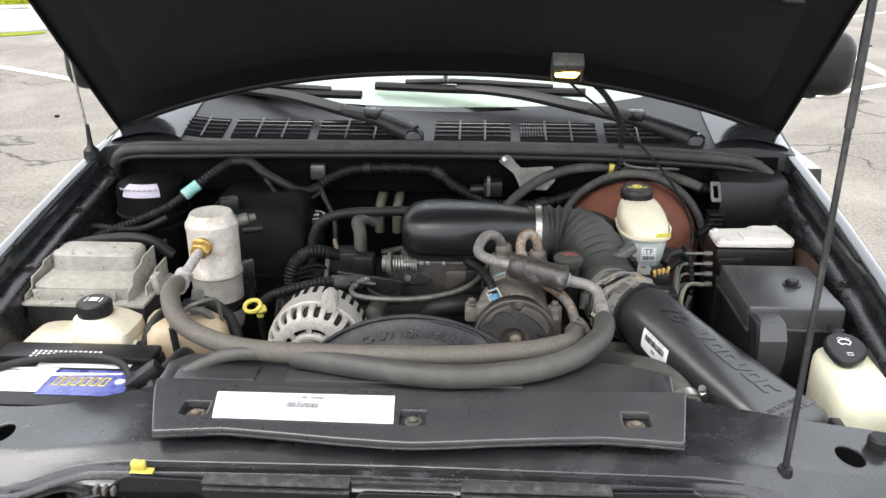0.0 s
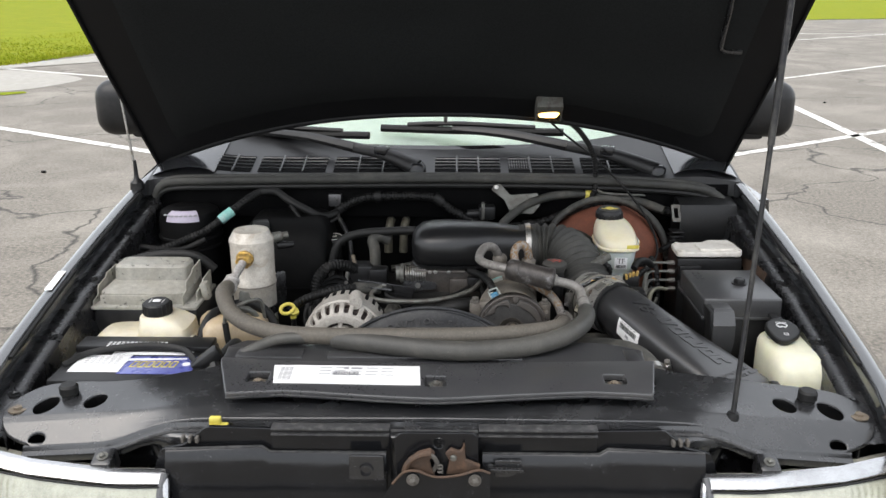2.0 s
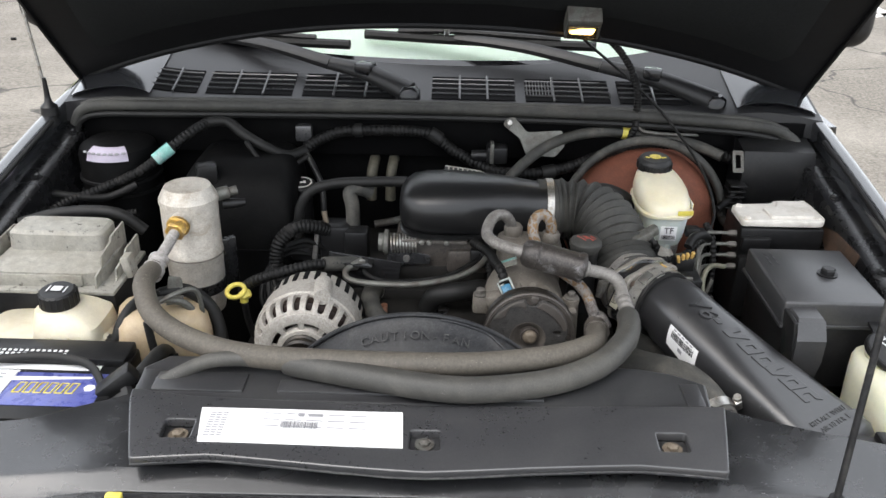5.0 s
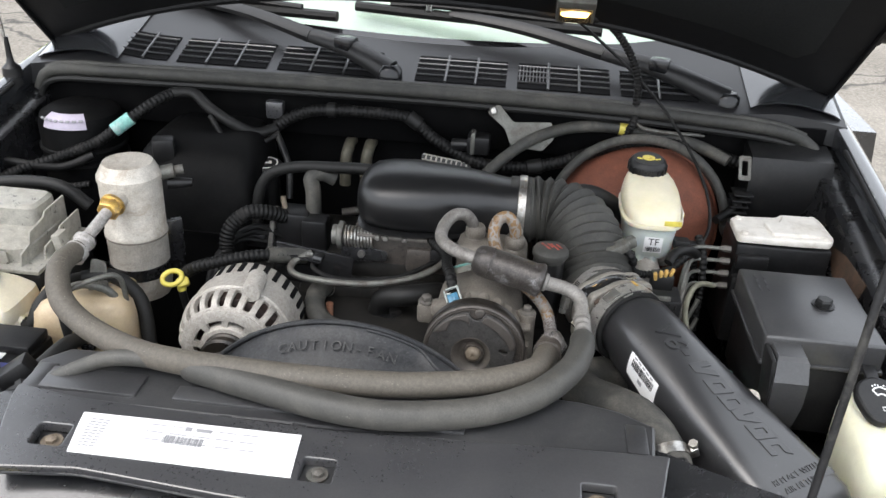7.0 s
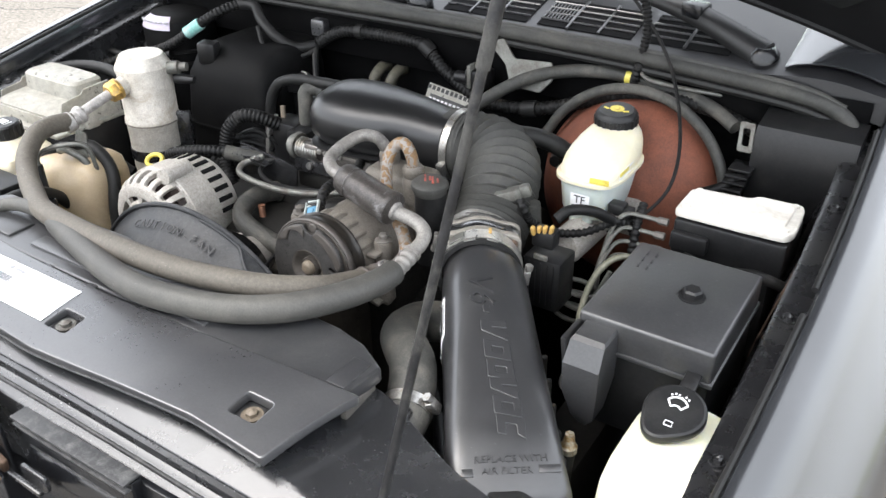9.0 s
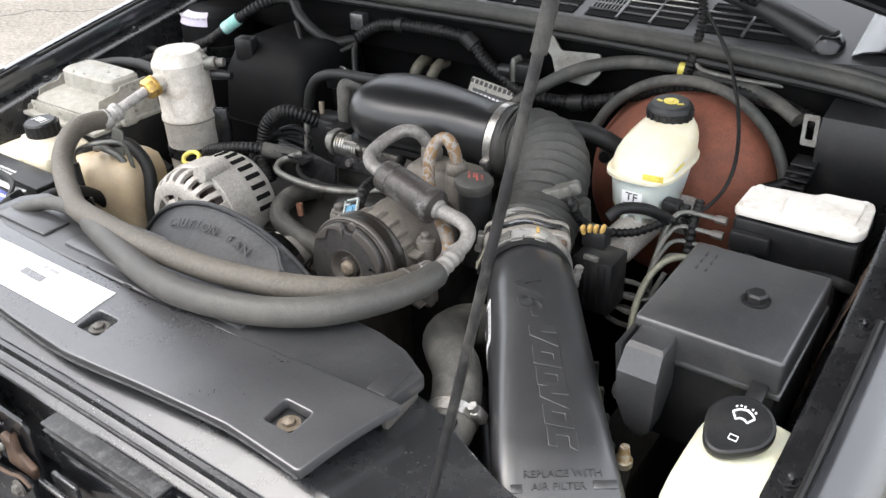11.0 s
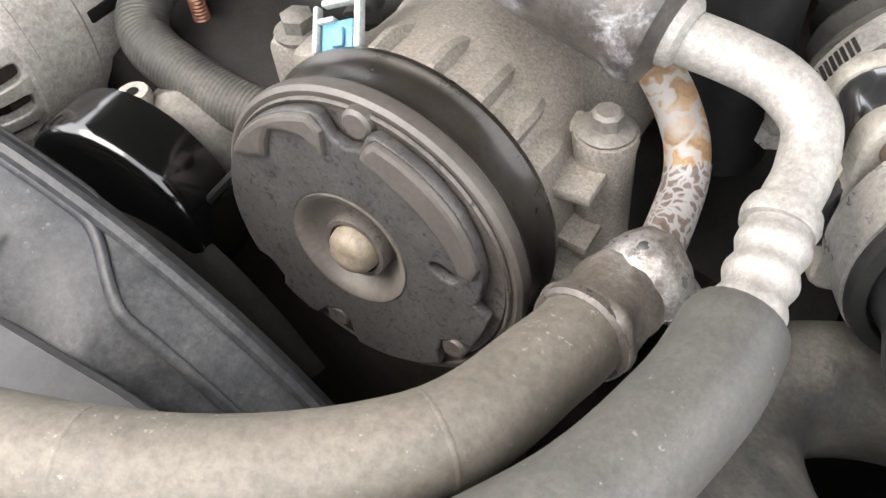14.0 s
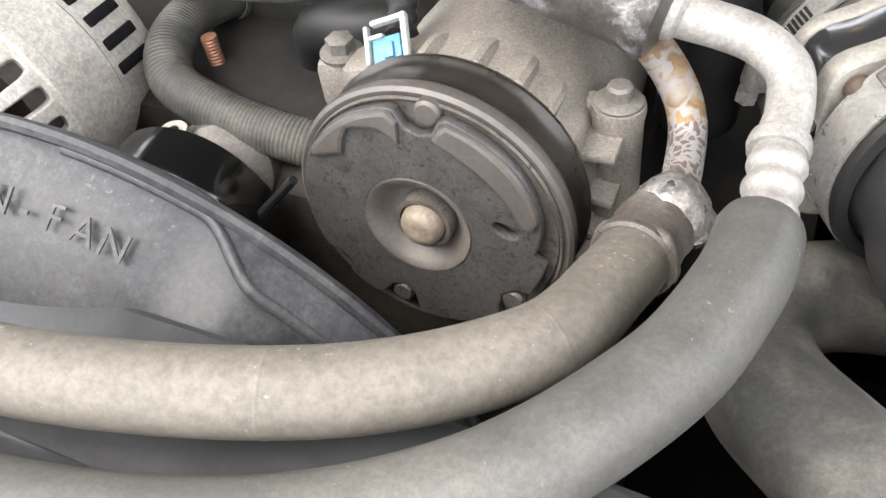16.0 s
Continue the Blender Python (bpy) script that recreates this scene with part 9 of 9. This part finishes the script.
# ---------------------------------------------------------------- fuse box, washer bottle, cruise box
fuse = thing("fuse_box", "square satin black fuse box with a bolted lid", "fuse box", (0.482, 0.307, 0.95))
part("lid", rbox((0.4815, 0.3065, 1.070), (0.124, 0.147, 0.036), 0.0035, seg=3), M_FUSE, fuse)
part("lid_rim", rbox((0.4815, 0.3065, 1.055), (0.128, 0.151, 0.005), 0.0015), M_FUSE, fuse)
part("body", rbox((0.4835, 0.3065, 1.010), (0.116, 0.139, 0.09), 0.004), M_PLASTIC, fuse)
part("bolt", merged(lathe([(0, 0.0095), (0.0075, 0.0095), (0.0095, 0.0075), (0.0095, 0.0015), (0, 0.0015)], pose(0.4975, 0.3075, 1.0875), 6), lathe([(0, 0.002), (0.0125, 0.002), (0.0125, 0), (0, 0)], pose(0.4975, 0.3075, 1.0875), 20)), M_PLASTIC, fuse, "moulded hexagonal bolt head")
part("moulded_bar", merged(*[rbox((0.435 + 0.009 * (k % 2), 0.335 + 0.013 * (k // 2), 1.0882), (0.0022, 0.010, 0.0008), 0.0002, (0, 0, 8)) for k in range(6)]), M_FUSE, fuse)
tower = loft([[(x0, y0, z), (x1, y0, z), (x1, y1, z), (x0, y1, z)] for z, x0, x1, y0, y1 in ((0.985, 0.4400, 0.4470, 0.206, 0.214), (1.000, 0.4340, 0.4560, 0.198, 0.222), (1.030, 0.4250, 0.4590, 0.193, 0.233), (1.058, 0.4245, 0.4590, 0.193, 0.234), (1.078, 0.4260, 0.4580, 0.203, 0.234), (1.081, 0.4280, 0.4560, 0.208, 0.233))])
part("terminal_tower", tower, M_FUSE, fuse, "sloped terminal cover", smooth=20)
part("tower_cheek", rbox((0.4245, 0.215, 1.050), (0.005, 0.035, 0.06), 0.001, (0, -6, 0)), M_PLASTIC, fuse)
part("terminal_bolt", hex_bolt(place((0.418, 0.225, 1.012), (-0.5, -0.6, 0.6)), 0.006, 0.010), M_STEEL, fuse)
part("terminal_stud", lathe([(0, 0.02), (0.004, 0.02), (0.006, 0.008), (0.008, 0.006), (0.008, 0), (0, 0)], pose(0.448, 0.168, 0.985), 10), M_BOLT, fuse)
part("cable", sweep([(0.448, 0.170, 0.985), (0.45, 0.16, 0.95), (0.455, 0.17, 0.90)], 0.006, 10), M_WIRE, fuse)
part("mount_nut", hex_bolt(place((0.566, 0.30, 1.02), (-1, 0, 0.3)), 0.006, 0.012), M_STEEL, fuse)

wash = thing("washer_bottle", "milky white washer fluid bottle with a black hinged cap", "washer bottle", (0.515, 0.15, 0.8))
rows_w = [(0.82, 0.494, 0.580, 0.095, 0.21), (0.95, 0.494, 0.582, 0.095, 0.215), (1.000, 0.494, 0.581, 0.096, 0.218), (1.020, 0.495, 0.579, 0.099, 0.220), (1.031, 0.497, 0.577, 0.106, 0.222), (1.037, 0.501, 0.573, 0.116, 0.222), (1.040, 0.507, 0.565, 0.132, 0.220)]
part("tank", loft([tank_ring(z, a, b, c, d, 4.6, 36) for z, a, b, c, d in rows_w]), M_WASHER, wash)
part("neck", lathe([(0, 0.008), (0.022, 0.008), (0.022, -0.01), (0, -0.01)], pose(0.530, 0.192, 1.035), 28), M_WASHER, wash)
wm = place((0.529, 0.189, 1.050), (0.02, -0.26, 0.965), (1, 0, 0))
drop = []
for i in range(48):
    a = 2 * math.pi * i / 48
    r = 0.0258 + 0.0085 * max(0, -math.sin(a + 0.35)) ** 7
    drop.append((r * math.cos(a), r * math.sin(a)))
wc = part("cap", plate([drop], 0.010, wm @ pose(0, 0, 0.004), 0.003), M_PLASTIC, wash, "black hinged cap with a washer symbol")
part("hinge_tab", moved(rbox((0, 0.036, 0.001), (0.014, 0.020, 0.004), 0.0015), wm), M_PLASTIC, wash)
fan = [(0.013 * math.sin(radians(a)), -0.012 + 0.021 * math.cos(radians(a))) for a in np.linspace(-42, 42, 13)]
inner_fan = [(0.0065 * math.sin(radians(a)), -0.010 + 0.010 * math.cos(radians(a))) for a in np.linspace(42, -42, 9)]
part("symbol_arc", moved(sweep([(x, y, 0) for x, y in fan + inner_fan + fan[:1]], 0.0009, 6, smooth=False), wm @ pose(0, 0.003, 0.0092) @ Matrix.Diagonal((0.95, 0.95, 1, 1))), M_PAPER, wc, "white washer symbol")
part("symbol_spray", moved(merged(*[rbox((-0.009 + 0.0036 * k, 0.017 + (0.0022 if k in (1, 2, 4) else 0), 0.0094), (0.0018, 0.0022, 0.0005), 0.0001) for k in range(6)]), wm @ pose(0, -0.0015, 0) @ Matrix.Diagonal((0.8, 0.8, 1, 1))), M_PAPER, wc)
part("symbol_box", moved(outline_glyph([(-0.0032, -0.018), (0.0032, -0.018), (0.0032, -0.0135), (-0.0032, -0.0135)], 0.0005), wm @ pose(0, 0, 0.0092)), M_PAPER, wc)
pump = thing("washer_hose_clip", "black plastic bracket between support and washer bottle", "bracket", (0.45, 0.075, 1.02))
part("body", merged(rbox((0.452, 0.066, 1.012), (0.050, 0.022, 0.012), 0.003, (0, 0, -8)), rbox((0.478, 0.062, 1.016), (0.014, 0.026, 0.016), 0.003)), M_PLASTIC, pump)

cruise = thing("cruise_control_box", "black box module with a finned plug in the rear corner", "module", (0.525, 0.62, 1.0))
box = loft([[(x, y, z) for y, z in ((0.588, 1.055), (0.586, 1.130), (0.594, 1.150), (0.640, 1.158), (0.655, 1.150), (0.655, 1.04), (0.60, 1.04))] for x in (0.468, 0.49, 0.55, 0.578)])
part("body", box, M_PLASTIC, cruise)
for k in range(5):
    part("fin", rbox((0.462 - 0.002 * k, 0.585 - 0.002 * k, 1.100 - 0.008 * k), (0.026, 0.03, 0.003), 0.001), M_PLASTIC, cruise)
part("metal_loop", plate([rounded([(-0.007, -0.016), (0.010, -0.016), (0.007, 0.018), (-0.010, 0.018)], 0.003), rounded([(-0.003, -0.009), (0.005, -0.009), (0.003, 0.011), (-0.005, 0.011)], 0.002)], 0.003, place((0.459, 0.588, 1.134), (0, -0.95, 0.3)), 0.0006), M_GREYMETAL, cruise, "grey metal loop")
part("cable", sweep([(0.46, 0.58, 1.09), (0.445, 0.57, 1.075), (0.425, 0.55, 1.07)], 0.006, 10), M_WIRE, cruise)
